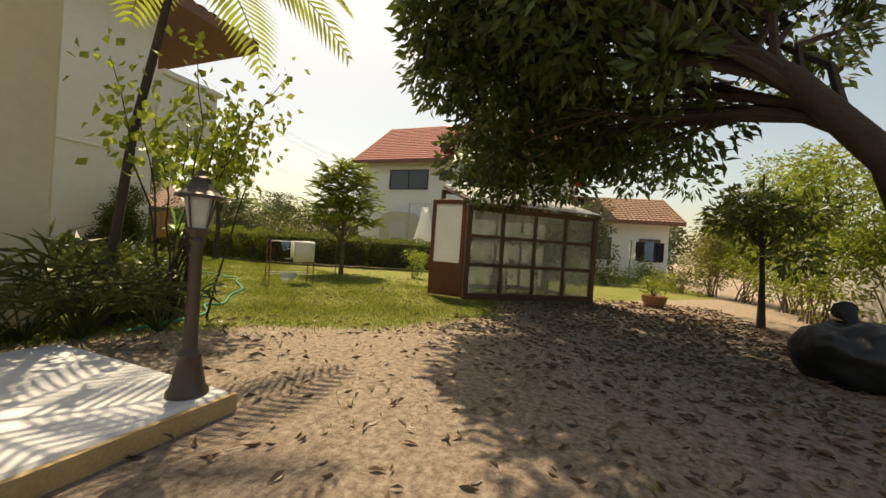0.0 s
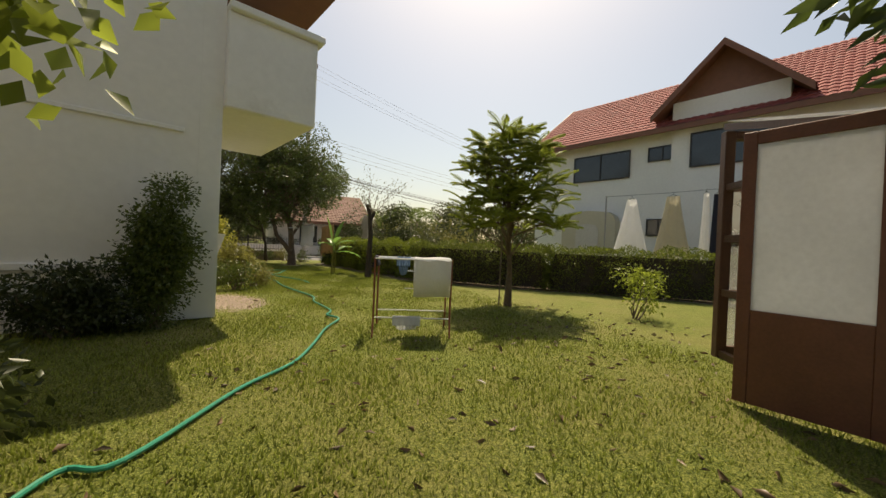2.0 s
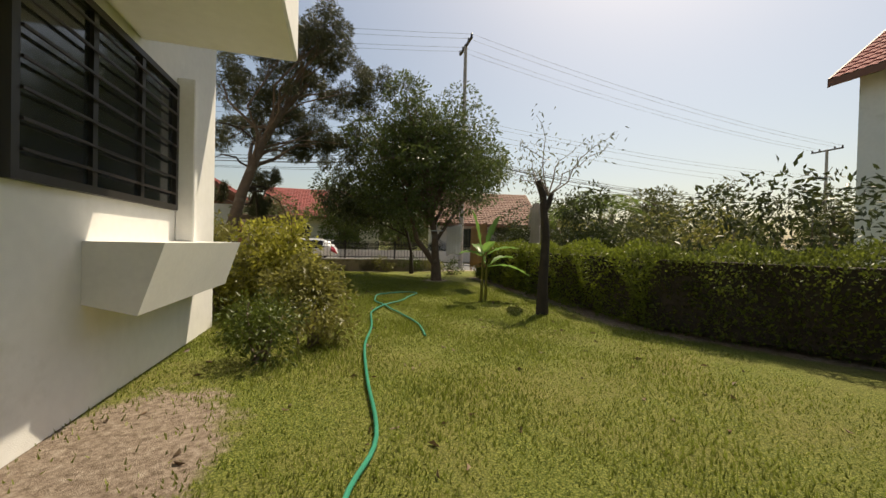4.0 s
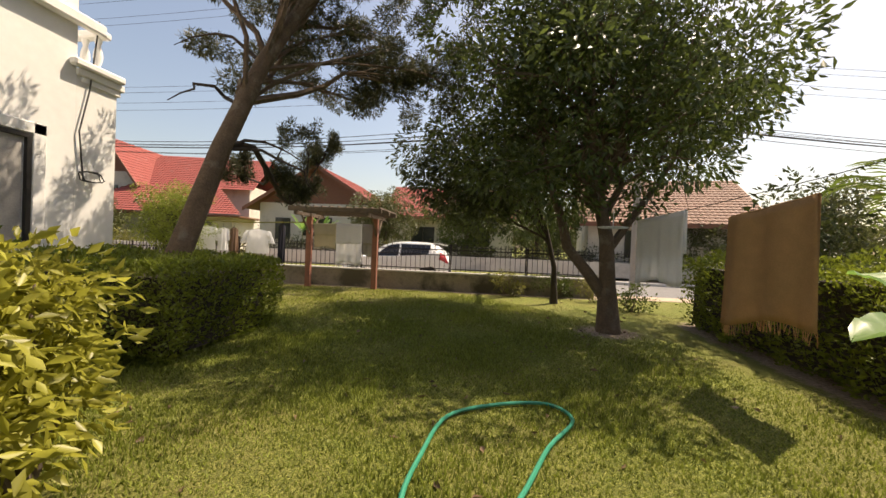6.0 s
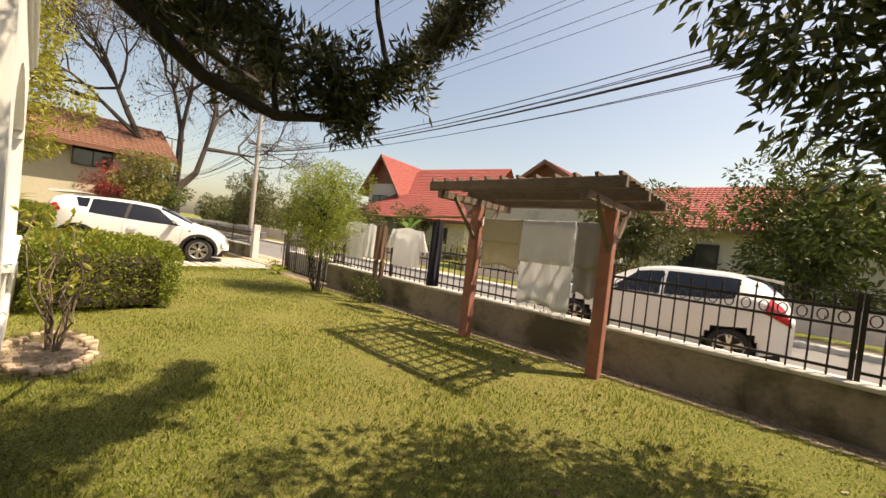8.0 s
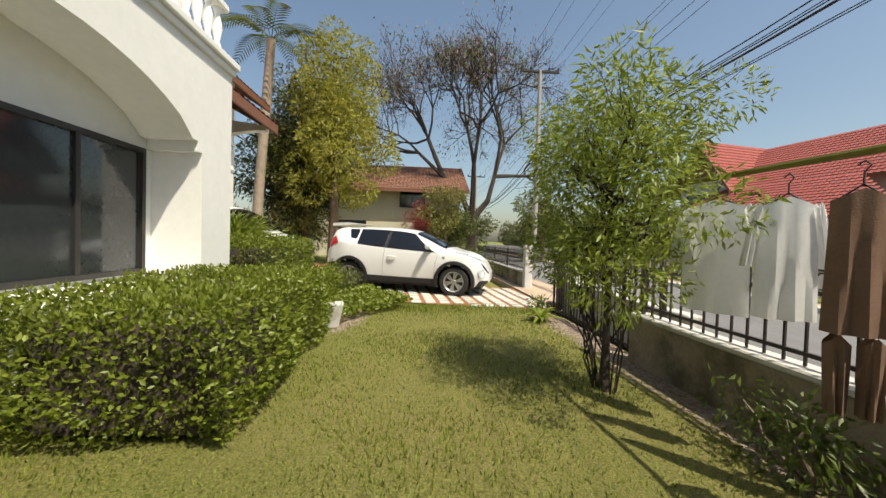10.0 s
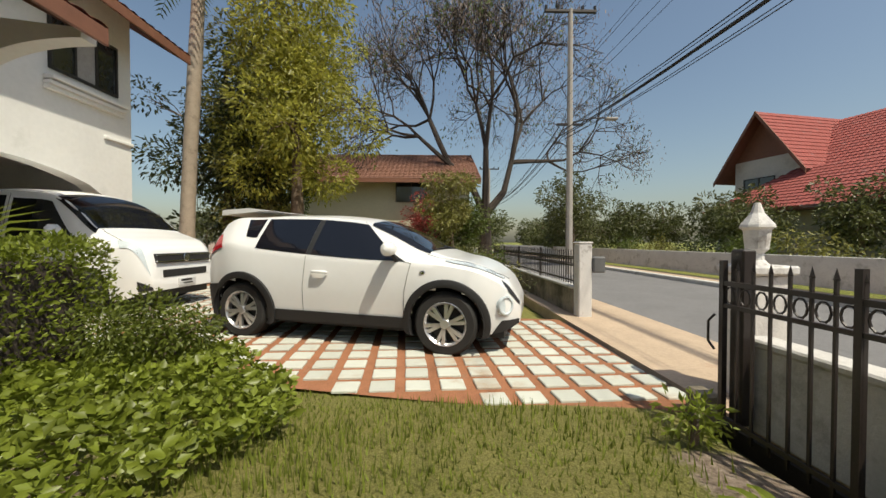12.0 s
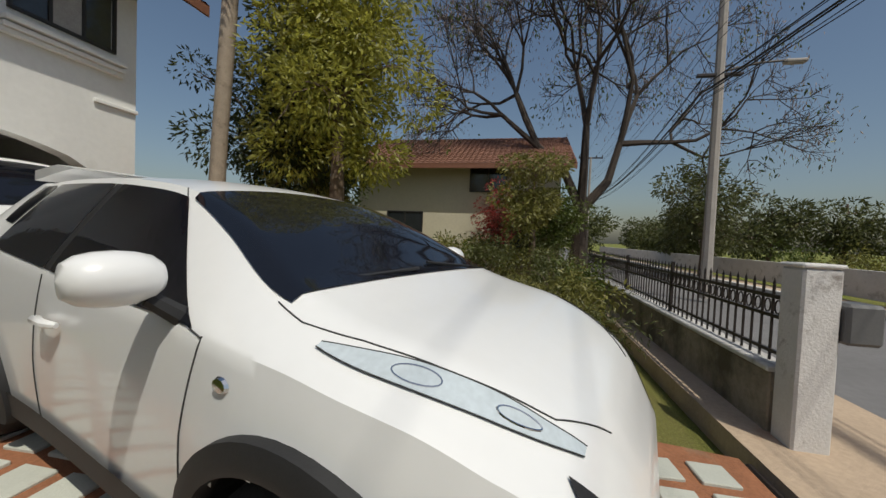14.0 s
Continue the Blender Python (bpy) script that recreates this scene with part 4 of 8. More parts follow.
pl = MB().prism([(SX + 0.001, 0.7), (SX + 0.3, 0.62), (SX + 0.45, 1.1), (SX + 0.001, 1.1)], "y", -0.35, 1.6)
tagged(part("window_planter", pl, "trim"), "white rendered planter box under the window", "planter", kind="structure")
setting("wall_pipe", MB().box((-4.9, SY - 0.03, 2.3), (-3.35, SY - 0.001, 2.36), bevel=0.01).box((-12, SY - 0.05, 0.62), (-3.6, SY - 0.001, 0.7), bevel=0.01), "trim", "thin ledges on the rear wall", "ledge")
gable_eave("roof_rear", "tiled roof eave of the rear wing", -14, -1.3, -2.9, 5.3, 1.5, 7.4)
part_s = MB().box((-14, SY - 0.64, 5.1), (-1.3, 3.0, 5.16))
setting("rear_soffit", part_s, "soffit", "brown boarded soffit under the rear roof", "soffit")

# patio corner where the walk begins
setting("patio", MB().box((-14, -8.4, -0.05), (-6.0, -6.7, 0.1), bevel=0.015), "slab", "smooth pale concrete patio slab", "patio")
setting("patio_edge", MB().box((-14.0, -8.43, -0.05), (-5.98, -8.401, 0.085)), "slab_edge", "dirty ochre edge of the patio slab", "edge")
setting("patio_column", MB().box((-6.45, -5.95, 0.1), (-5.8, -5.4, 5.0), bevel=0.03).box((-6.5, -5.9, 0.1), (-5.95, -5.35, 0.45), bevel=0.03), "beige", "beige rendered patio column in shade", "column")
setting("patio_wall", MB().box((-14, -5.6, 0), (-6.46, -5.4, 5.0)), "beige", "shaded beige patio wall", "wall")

# ---- street wall and fence ----
wall = thing("street_wall", "low mossy concrete garden wall with pale coping", "wall")
wall["kind"] = "structure"
part("wall", MB().box((-9.2, 12.05, -0.1), (2.6, 12.22, 0.44), bevel=0.01), "concrete", wall)
part("coping", MB().box((-9.2, 12.03, 0.441), (2.6, 12.24, 0.49), bevel=0.012), "coping", wall)
part("wall", MB().box((-12.2, 12.56, -0.1), (-9.0, 12.7, 0.44), bevel=0.01), "coping", wall)
part("coping", MB().box((-12.22, 12.54, 0.441), (-9.0, 12.72, 0.49), bevel=0.012), "coping", wall)


def fence_panel(name, label, x0, x1, y, z0, z1, step, post_step, rings=True, group="street fence"):
    e = thing(name, label, "fence", (x0, y, z0), 0, group)
    L, h = x1 - x0, z1 - z0
    part("top_rail", MB().box((0, -0.012, h - 0.16), (L, 0.012, h - 0.13)), "iron", e)
    part("middle_rail", MB().box((0, -0.012, h - 0.3), (L, 0.012, h - 0.275)), "iron", e)
    part("foot_rail", MB().box((0, -0.012, 0.06), (L, 0.012, 0.085)), "iron", e)
    n = int(L / step)
    bar = MB().box((-0.007, -0.007, 0), (0.007, 0.007, h - 0.06)).mesh("bar")
    tip = MB().add([(-0.018, 0, h - 0.06), (0.018, 0, h - 0.06), (0, 0, h), (0, 0.012, h - 0.05), (0, -0.012, h - 0.05)], [(0, 3, 2), (3, 1, 2), (1, 4, 2), (4, 0, 2), (0, 4, 1, 3)]).mesh("spear")
    ring = MB()
    pr = [(0.035 * math.cos(k * math.pi / 5), 0, h - 0.218 + 0.05 * math.sin(k * math.pi / 5)) for k in range(11)]
    ring.tube(pr, 0.006, 5, cap=False)
    rme = ring.mesh("ring")
    for i in range(n + 1):
        o = part("bar", bar, "iron", e)
        o.location.x = i * step
        o = part("spear", tip, "iron", e)
        o.location.x = i * step
        if rings and i < n:
            o = part("ring", rme, "iron", e)
            o.location.x = (i + 0.5) * step
    k = 0.0
    while k <= L + 0.01:
        part("post", MB().box((k - 0.016, -0.016, -0.02), (k + 0.016, 0.016, h)), "iron", e)
        k += post_step
    return e


for a in np.arange(-9.1, 2.5, 2.0):
    fence_panel("fence", "dark iron railing with rings and spear tips on the garden wall", a, min(a + 1.96, 2.55), 12.14, 0.49, 1.22, 0.13, 1.96)

# sliding gate, opened along the wall
gate = fence_panel("sliding_gate", "dark brown iron sliding gate with a band of rings, drawn open", -12.2, -9.15, 12.4, -0.1, 0.98, 0.11, 0.76, True, "gate")
part("handle", MB().tube([(-0.03, -0.03, 0.5), (-0.06, -0.05, 0.55), (-0.06, -0.05, 0.68), (-0.03, -0.03, 0.73)], 0.008, 6), "iron", gate)
setting("gate_post", MB().box((-12.2, 12.44, -0.05), (-12.1, 12.53, 1.05), bevel=0.01), "iron", "dark iron gate post", "post")
setting("gate_stop", MB().box((-12.5, 12.36, -0.2), (-12.32, 12.5, 0.06), bevel=0.02), "concrete", "small weathered concrete gate stop block", "block")

gp = thing("gate_pillar", "chipped white concrete gate pillar", "pillar", (-15.89, 13.02, -0.12))
part("shaft", MB().box((-0.11, -0.11, -0.1), (0.11, 0.11, 1.19), bevel=0.015), "pillar", gp)
part("cap", MB().box((-0.12, -0.12, 1.191), (0.12, 0.12, 1.22), bevel=0.01), "pillar", gp)
lb = thing("letter_box", "grey metal letter box on the gate pillar", "box", (-15.84, 13.212, 0.6))
part("body", MB().box((-0.1, -0.08, 0), (0.1, 0.12, 0.26), bevel=0.02), "letter_box", lb)

for k in range(4):
    fence_panel("neighbour_fence", "dark iron railing of the next plot on a low wall", -18.1 - 2.06 * k, -16.06 - 2.06 * k, 12.98, 0.36, 0.98, 0.12, 2.04, True, "next plot railing")
setting("neighbour_wall", MB().box((-24.4, 12.9, -0.15), (-16.02, 13.06, 0.31), bevel=0.01), "concrete", "low mossy wall of the next plot", "wall")
setting("neighbour_coping", MB().box((-24.4, 12.88, 0.311), (-16.02, 13.08, 0.355), bevel=0.01), "coping", "pale coping on the next plot's wall", "coping")

# far side of the street
fw = thing("far_wall", "low pale wall along the far side of the street", "wall")
fw["kind"] = "structure"
part("wall", MB().box((-60, 19.9, 0), (-13.0, 20.05, 0.75), bevel=0.01), "coping", fw)
part("wall", MB().box((-11.5, 19.9, 0), (25, 20.05, 0.7), bevel=0.01), "far_wall", fw)
for a in range(12):
    fence_panel("far_fence", "dark railing on the far street wall", -11.0 + a * 2.4, -11.0 + a * 2.4 + 2.3, 19.97, 0.7, 1.25, 0.16, 2.3, False, "far fence")


def lamp_pillar(at):
    e = thing("garden_lantern", "white stone pillar with a pale lantern on top", "lantern", at, 0, "gate lanterns")
    part("pillar", MB().box((-0.14, -0.14, 0), (0.14, 0.14, 0.98), bevel=0.015), "pillar", e)
    part("cap", MB().box((-0.18, -0.18, 0.981), (0.18, 0.18, 1.05), bevel=0.015), "pillar", e)
    part("lantern", MB().lathe([(0.085, 1.051), (0.05, 1.09), (0.045, 1.14), (0.075, 1.17), (0.09, 1.32), (0.115, 1.34), (0.11, 1.36), (0.06, 1.43), (0.045, 1.45), (0.02, 1.53)], sides=10), "pillar", e)
    return e


lamp_pillar((-12.68, 13.05, -0.13))


def house(name, label, at, rz, w, d, h, roof_h, over=0.7, wall="far_wall", roof="roof", windows=(), gable=True, porch=None):
    """A two-storey house; local y- is its front. Gable ends face the front when gable is 'front'."""
    e = thing(name, label, "house", at, rz)
    part("wall", MB().box((-w / 2, -d / 2, -0.1), (w / 2, d / 2, h)), wall, e)
    if gable == "front":
        part("gable", MB().prism([(-w / 2, h), (w / 2, h), (0, h + roof_h)], "y", -d / 2 + 0.01, d / 2 - 0.01), "soffit", e)
        hw = w / 2 + over
        z0 = h - roof_h * over / (w / 2)
        y0, y1 = -d / 2 - over, d / 2 + over
        part("roof", tiled_roof([(-hw, y0, z0), (-hw, y1, z0), (0, y1, h + roof_h), (0, y0, h + roof_h)]), roof, e)
        part("roof", tiled_roof([(hw, y1, z0), (hw, y0, z0), (0, y0, h + roof_h), (0, y1, h + roof_h)]), roof, e)
        for s in (-1, 1):
            part("bargeboard", MB().prism([(s * hw, z0 - 0.2), (0, h + roof_h - 0.2), (0, h + roof_h + 0.05), (s * hw, z0 + 0.05)], "y", y0 - 0.03, y0 + 0.03), "soffit", e)
            part("soffit", MB().add([(s * hw, y0, z0 - 0.04), (0, y0, h + roof_h - 0.04), (0, y1, h + roof_h - 0.04), (s * hw, y1, z0 - 0.04)], [(0, 1, 2, 3)]), "soffit", e)
    else:
        part("gable", MB().prism([(-d / 2, h), (d / 2, h), (0, h + roof_h)], "x", -w / 2 + 0.01, w / 2 - 0.01), wall, e)
        hd = d / 2 + over
        z0 = h - roof_h * over / (d / 2)
        x0, x1 = -w / 2 - over * 0.6, w / 2 + over * 0.6
        part("roof", tiled_roof([(x1, -hd, z0), (x0, -hd, z0), (x0, 0, h + roof_h), (x1, 0, h + roof_h)]), roof, e)
        part("roof", tiled_roof([(x0, hd, z0), (x1, hd, z0), (x1, 0, h + roof_h), (x0, 0, h + roof_h)]), roof, e)
        part("fascia", MB().box((x0, -hd - 0.02, z0 - 0.18), (x1, -hd + 0.03, z0 + 0.02)), "soffit", e)
        part("soffit", MB().add([(x0, -hd, z0 - 0.05), (x1, -hd, z0 - 0.05), (x1, 0, h + roof_h - 0.05), (x0, 0, h + roof_h - 0.05)], [(0, 1, 2, 3)]), "soffit", e)
        for x in (x0, x1):
            for s in (-1, 1):
                part("bargeboard", MB().prism([(s * hd, z0 - 0.2), (0, h + roof_h - 0.2), (0, h + roof_h + 0.05), (s * hd, z0 + 0.05)], "x", x - 0.03, x + 0.03), "soffit", e)
    for wx, wz, ww, wh in windows:
        wd = part("window", MB().box((wx - ww / 2, -d / 2 - 0.04, wz), (wx + ww / 2, -d / 2 - 0.005, wz + wh)), "house_glass", e)
        fr = MB()
        for lo, hi in (((wx - ww / 2 - 0.05, 0, wz - 0.05), (wx + ww / 2 + 0.05, 0, wz)), ((wx - ww / 2 - 0.05, 0, wz + wh), (wx + ww / 2 + 0.05, 0, wz + wh + 0.05)), ((wx - ww / 2 - 0.05, 0, wz), (wx - ww / 2, 0, wz + wh)), ((wx + ww / 2, 0, wz), (wx + ww / 2 + 0.05, 0, wz + wh)), ((wx - 0.025, 0, wz), (wx + 0.025, 0, wz + wh))):
            fr.box((lo[0], -d / 2 - 0.07, lo[2]), (hi[0], -d / 2 - 0.041, hi[2]))
        part("frame", fr, "frame_dark", wd)
    return e


# neighbour behind the east hedge: long side towards the garden
house("neighbour_house", "white two-storey house with a red tile roof behind the hedge", (16.5, -2.7, 0), -90, 12.6, 8.0, 6.5, 3.0, 0.6, "render", "roof",
      ((-2.9, 4.4, 2.5, 1.1), (-0.35, 4.95, 1.0, 0.5), (-0.4, 1.9, 0.8, 0.6), (-3.2, 0.6, 1.1, 1.3)))
house("neighbour_wing", "white gabled wing with brown bargeboards behind the hedge", (14.3, -4.4, 0), -90, 3.4, 4.0, 7.05, 1.65, 0.6, "render", "roof",
      ((0.2, 4.5, 2.4, 1.2), (0.6, 0.4, 1.2, 1.9)), gable="front")
# houses across the street
h4 = house("red_roof_house", "cream house with steep red tile gables across the street", (-34.9, 37.9, 0), 10, 3.4, 8.5, 5.6, 2.5, 0.75, "far_wall", "roof", ((-0.3, 3.5, 1.6, 1.0),), gable="front")
part("side_wall", MB().box((1.7, -2.6, 0), (9.5, 3.5, 5.2)), "far_wall", h4)
part("roof", tiled_roof([(10.2, -3.6, 4.7), (0.5, -3.6, 4.7), (0.5, 0.5, 7.9), (10.2, 0.5, 7.9)]), "roof", h4)
part("roof", tiled_roof([(0.5, 4.4, 4.7), (10.2, 4.4, 4.7), (10.2, 0.5, 7.9), (0.5, 0.5, 7.9)]), "roof", h4)
part("porch_roof", tiled_roof([(11.0, -7.4, 2.5), (-1.0, -7.4, 2.5), (1.6, -4.3, 4.7), (8.0, -4.3, 4.7)]), "roof", h4)
part("porch_roof", tiled_roof([(-1.0, -7.4, 2.5), (-1.0, -3.9, 2.5), (1.6, -4.0, 4.7), (1.6, -4.3, 4.7)]), "roof", h4)
part("porch_soffit", MB().box((-0.9, -7.3, 2.36), (10.9, -2.7, 2.44)), "soffit", h4)
part("porch_wall", MB().box((0.0, -6.4, 0), (10.0, -2.7, 2.35)), "far_wall", h4)
for wx in (1.8, 5.0, 8.0):
    part("window", MB().box((wx - 0.6, -6.45, 0.8), (wx + 0.6, -6.401, 2.0)), "house_glass", h4)
part("side_roof", tiled_roof([(-1.8, -3.4, 2.6), (-4.6, -3.4, 2.6), (-3.4, -1.0, 4.2), (-1.8, -1.0, 4.2)]), "roof", h4)
part("side_room", MB().box((-4.2, -2.8, 0), (-1.71, 2.0, 2.7)), "far_wall", h4)
h4.scale = (1.2, 1.2, 1.2)
house("red_roof_house", "cream house with a bright red tile roof behind street trees", (-11.6, 31.0, 0), 0, 8.5, 8.0, 3.7, 2.6, 0.8, "far_wall", "roof", ((0, 1.5, 2.0, 1.2), (-2.5, 1.2, 1.0, 1.4)), gable="front")
house("red_roof_house", "pale house with a red roof far along the street", (-2.5, 33.0, 0), 0, 9, 8, 3.6, 2.3, 0.8, "far_wall", "roof", ((-2, 1.2, 1.6, 1.2), (2, 1.2, 1.6, 1.2)))
house("yellow_house", "ochre house with a brown tile roof behind trees", (-33.0, 8.0, 0), 90, 9, 8, 4.6, 1.9, 0.8, "beige", "roof_brown", ((-2.2, 0.9, 1.6, 1.3), (1.5, 3.2, 1.5, 1.1), (2.5, 0.8, 1.5, 1.4)))
house("far_house", "pale house with a brown roof at the end of the garden", (9.0, 24.0, 0), -10, 7, 7, 3.0, 2.2, 0.7, "far_wall", "roof_brown", ((-1.2, 1.0, 1.2, 1.2),))
setting("yard_wall", MB().box((-16, -16.2, -0.1), (9, -16.0, 1.9), bevel=0.01), "coping", "stained pale boundary wall behind shrubs", "wall")
setting("west_yard_wall", MB().box((-16.2, -16.0, -0.1), (-16.0, -5.6, 1.9), bevel=0.01), "coping", "pale boundary wall behind the start of the walk", "wall")
house("far_house", "small pale house with a brown roof beyond the yard", (18.5, -11.4, 0), -78, 5, 5, 3.6, 1.3, 0.8, "render", "roof_brown", ((-1.2, 1.0, 1.2, 1.2), (1.5, 1.0, 1.0, 1.2)))

# ---- cars ----


def smooth_curve(pts):
    """Monotone-ish cubic through the points."""
    xs, ys = np.array([p[0] for p in pts], float), np.array([p[1] for p in pts], float)
    m = np.gradient(ys, xs)

    def f(s):
        s = min(max(s, xs[0]), xs[-1])
        i = min(int(np.searchsorted(xs, s, side="right")) - 1, len(xs) - 2)
        h = xs[i + 1] - xs[i]
        t = (s - xs[i]) / h
        return float((2 * t**3 - 3 * t**2 + 1) * ys[i] + (t**3 - 2 * t**2 + t) * h * m[i] + (-2 * t**3 + 3 * t**2) * ys[i + 1] + (t**3 - t**2) * h * m[i + 1])
    return f


def wheel(e, x, y, side, r, w, rim, spokes=5, double=True):
    t = thing("wheel", "", "", (0, 0, 0))
    t.parent = e
    t.location = (x, y, r)
    prof = [(r * 0.66, -w / 2), (r * 0.9, -w / 2), (r * 0.98, -w * 0.36), (r, -w * 0.2), (r, w * 0.2), (r * 0.98, w * 0.36), (r * 0.9, w / 2), (r * 0.66, w / 2)]
    mb = MB()
    rows = []
    for k in range(33):
        a = 2 * math.pi * k / 32
        rows.append([(q * math.cos(a), d, q * math.sin(a)) for q, d in prof])
    mb.grid(rows)
    part("tyre", mb, "tyre", t, smooth=True)
    ri = MB()
    o = side * w * 0.5
    rows = []
    for k in range(33):
        a = 2 * math.pi * k / 32
        rows.append([(q * math.cos(a), d, q * math.sin(a)) for q, d in ((r * 0.69, o * 0.98), (r * 0.66, o * 1.02), (r * 0.6, o * 0.8), (r * 0.58, -o * 0.6))])
    ri.grid(rows)
    for k in range(spokes):
        for off in ((-0.16, 0.16) if double else (0,)):
            a = 2 * math.pi * k / spokes + 0.3
            b = a + off
            p0 = Vector((math.cos(a + off * 0.4) * r * 0.13, 0, math.sin(a + off * 0.4) * r * 0.13))
            p1 = Vector((math.cos(b) * r * 0.63, 0, math.sin(b) * r * 0.63))
            t0 = Vector((-math.sin(b), 0, math.cos(b))) * r * (0.045 if double else 0.07)
            y0, y1 = o * 0.95, o * 0.62
            ri.add([p0 - t0 + Vector((0, y0, 0)), p0 + t0 + Vector((0, y0, 0)), p1 + t0 * 1.3 + Vector((0, y0, 0)), p1 - t0 * 1.3 + Vector((0, y0, 0)),
                    p0 - t0 + Vector((0, y1, 0)), p0 + t0 + Vector((0, y1, 0)), p1 + t0 * 1.5 + Vector((0, y1, 0)), p1 - t0 * 1.5 + Vector((0, y1, 0))],
                   [(0, 1, 2, 3), (4, 5, 6, 7), (0, 1, 5, 4), (1, 2, 6, 5), (2, 3, 7, 6), (3, 0, 4, 7)])
    hub = [[(q * math.cos(2 * math.pi * k / 16), d, q * math.sin(2 * math.pi * k / 16)) for q, d in ((0.0, o * 1.0), (r * 0.13, o * 1.0), (r * 0.17, o * 0.9), (r * 0.17, o * 0.5))] for k in range(17)]
    ri.grid(hub)
    part("rim", ri, rim, t)
    dk = MB()
    dk.add([(r * 0.6 * math.cos(2 * math.pi * k / 24), o * 0.3, r * 0.6 * math.sin(2 * math.pi * k / 24)) for k in range(24)], [tuple(range(24))])
    part("brake_disc", dk, "cladding", t)
    return t


def car(name, label, at, rz, L, W, H, axles, wr, top, belt, wbelt, wtop, low, ground_clear=0.22, rim="alloy", arch_r=None, spokes=5, double=True, clad=True):
    """Car whose nose points to local +x. top, belt, wbelt, wtop: curves along its length; returns its empty and surface function."""
    e = thing(name, label, "car", at, rz)
    ft, fb, fw, fr = smooth_curve(top), smooth_curve(belt), smooth_curve(wbelt), smooth_curve(wtop)
    fl = smooth_curve(low)
    arch_r = arch_r or wr * 1.17

    def surf(s, v, side=1, out=0.0):
        zt, w, wt, zl = ft(s), fw(s), fr(s), fl(s)
        zb = min(fb(s), zt - 0.02)
        bulge = sum(0.035 * math.exp(-((s - a) / 0.38) ** 2) for a in axles)
        if v <= 1:
            k = v
            ww = w * (0.94 + 0.085 * math.sin(math.pi * min(1, k * 0.62 + 0.12))) + bulge * math.sin(math.pi * min(1.0, 0.25 + k * 0.6))
            z = zl + (zb - zl) * k
            p, n = (s, ww, z), (0, 1, 0.1)
        elif v <= 2:
            k = v - 1
            w0 = w * (0.94 + 0.085 * math.sin(math.pi * 0.74)) + bulge * math.sin(math.pi * 0.85)
            zr = zb + (zt - zb) * 0.9
            ww = w0 + (wt - w0) * (k ** 1.15)
            z = zb + (zr - zb) * k
            p, n = (s, ww, z), (0, 0.85, 0.5)
        else:
            k = v - 2
            zr = zb + (zt - zb) * 0.9
            z = zr + (zt - zr) * (1 - (1 - k) ** 2.2)
            p, n = (s, wt * (1 - k), z), (0, 0.25 * (1 - k), 0.95)
        return Vector((p[0], side * (p[1] + n[1] * out), p[2] + n[2] * out))

    ss = np.linspace(-L / 2, L / 2, 120)
    vs = [0, 0.12, 0.25, 0.38, 0.5, 0.62, 0.74, 0.86, 0.94, 1.0, 1.08, 1.25, 1.5, 1.75, 1.9, 2.0, 2.1, 2.25, 2.45, 2.7, 3.0]
    body = MB()
    for side in (1, -1):
        pts = [[surf(s, v, side) for v in vs] for s in ss]
        o = len(body.v)
        n = len(vs)
        for row in pts:
            body.v += [tuple(p) for p in row]
        for i in range(len(ss) - 1):
            for k in range(n - 1):
                q = [pts[i][k], pts[i][k + 1], pts[i + 1][k + 1], pts[i + 1][k]]
                c = (q[0] + q[1] + q[2] + q[3]) / 4
                if vs[k] < 1 and any(math.hypot(c.x - a, c.z - wr) < arch_r for a in axles):
                    continue
                ids = [o + i * n + k, o + i * n + k + 1, o + (i + 1) * n + k + 1, o + (i + 1) * n + k]
                body.f.append(tuple(ids if side > 0 else ids[::-1]))
    # nose, tail and floor
    for s in (ss[0], ss[-1]):
        ring = [surf(s, v, 1) for v in vs] + [surf(s, v, -1) for v in reversed(vs[:-1])]
        body.add(ring, [tuple(range(len(ring)))])
    me = bpy.data.meshes.new("body")
    me.from_pydata(body.v, [], body.f)
    bm = bmesh.new()
    bm.from_mesh(me)
    bmesh.ops.remove_doubles(bm, verts=bm.verts[:], dist=0.0008)
    bm.to_mesh(me)
    bm.free()
    me.polygons.foreach_set("use_smooth", [True] * len(me.polygons))
    me.set_sharp_from_angle(angle=radians(38))
    me.materials.append(M["car_paint"])
    part("body", me, "car_paint", e)
    part("underbody", MB().box((-L / 2 + 0.12, -W / 2 + 0.22, ground_clear - 0.02), (L / 2 - 0.15, W / 2 - 0.22, fl(0) + 0.45)), "cladding", e)
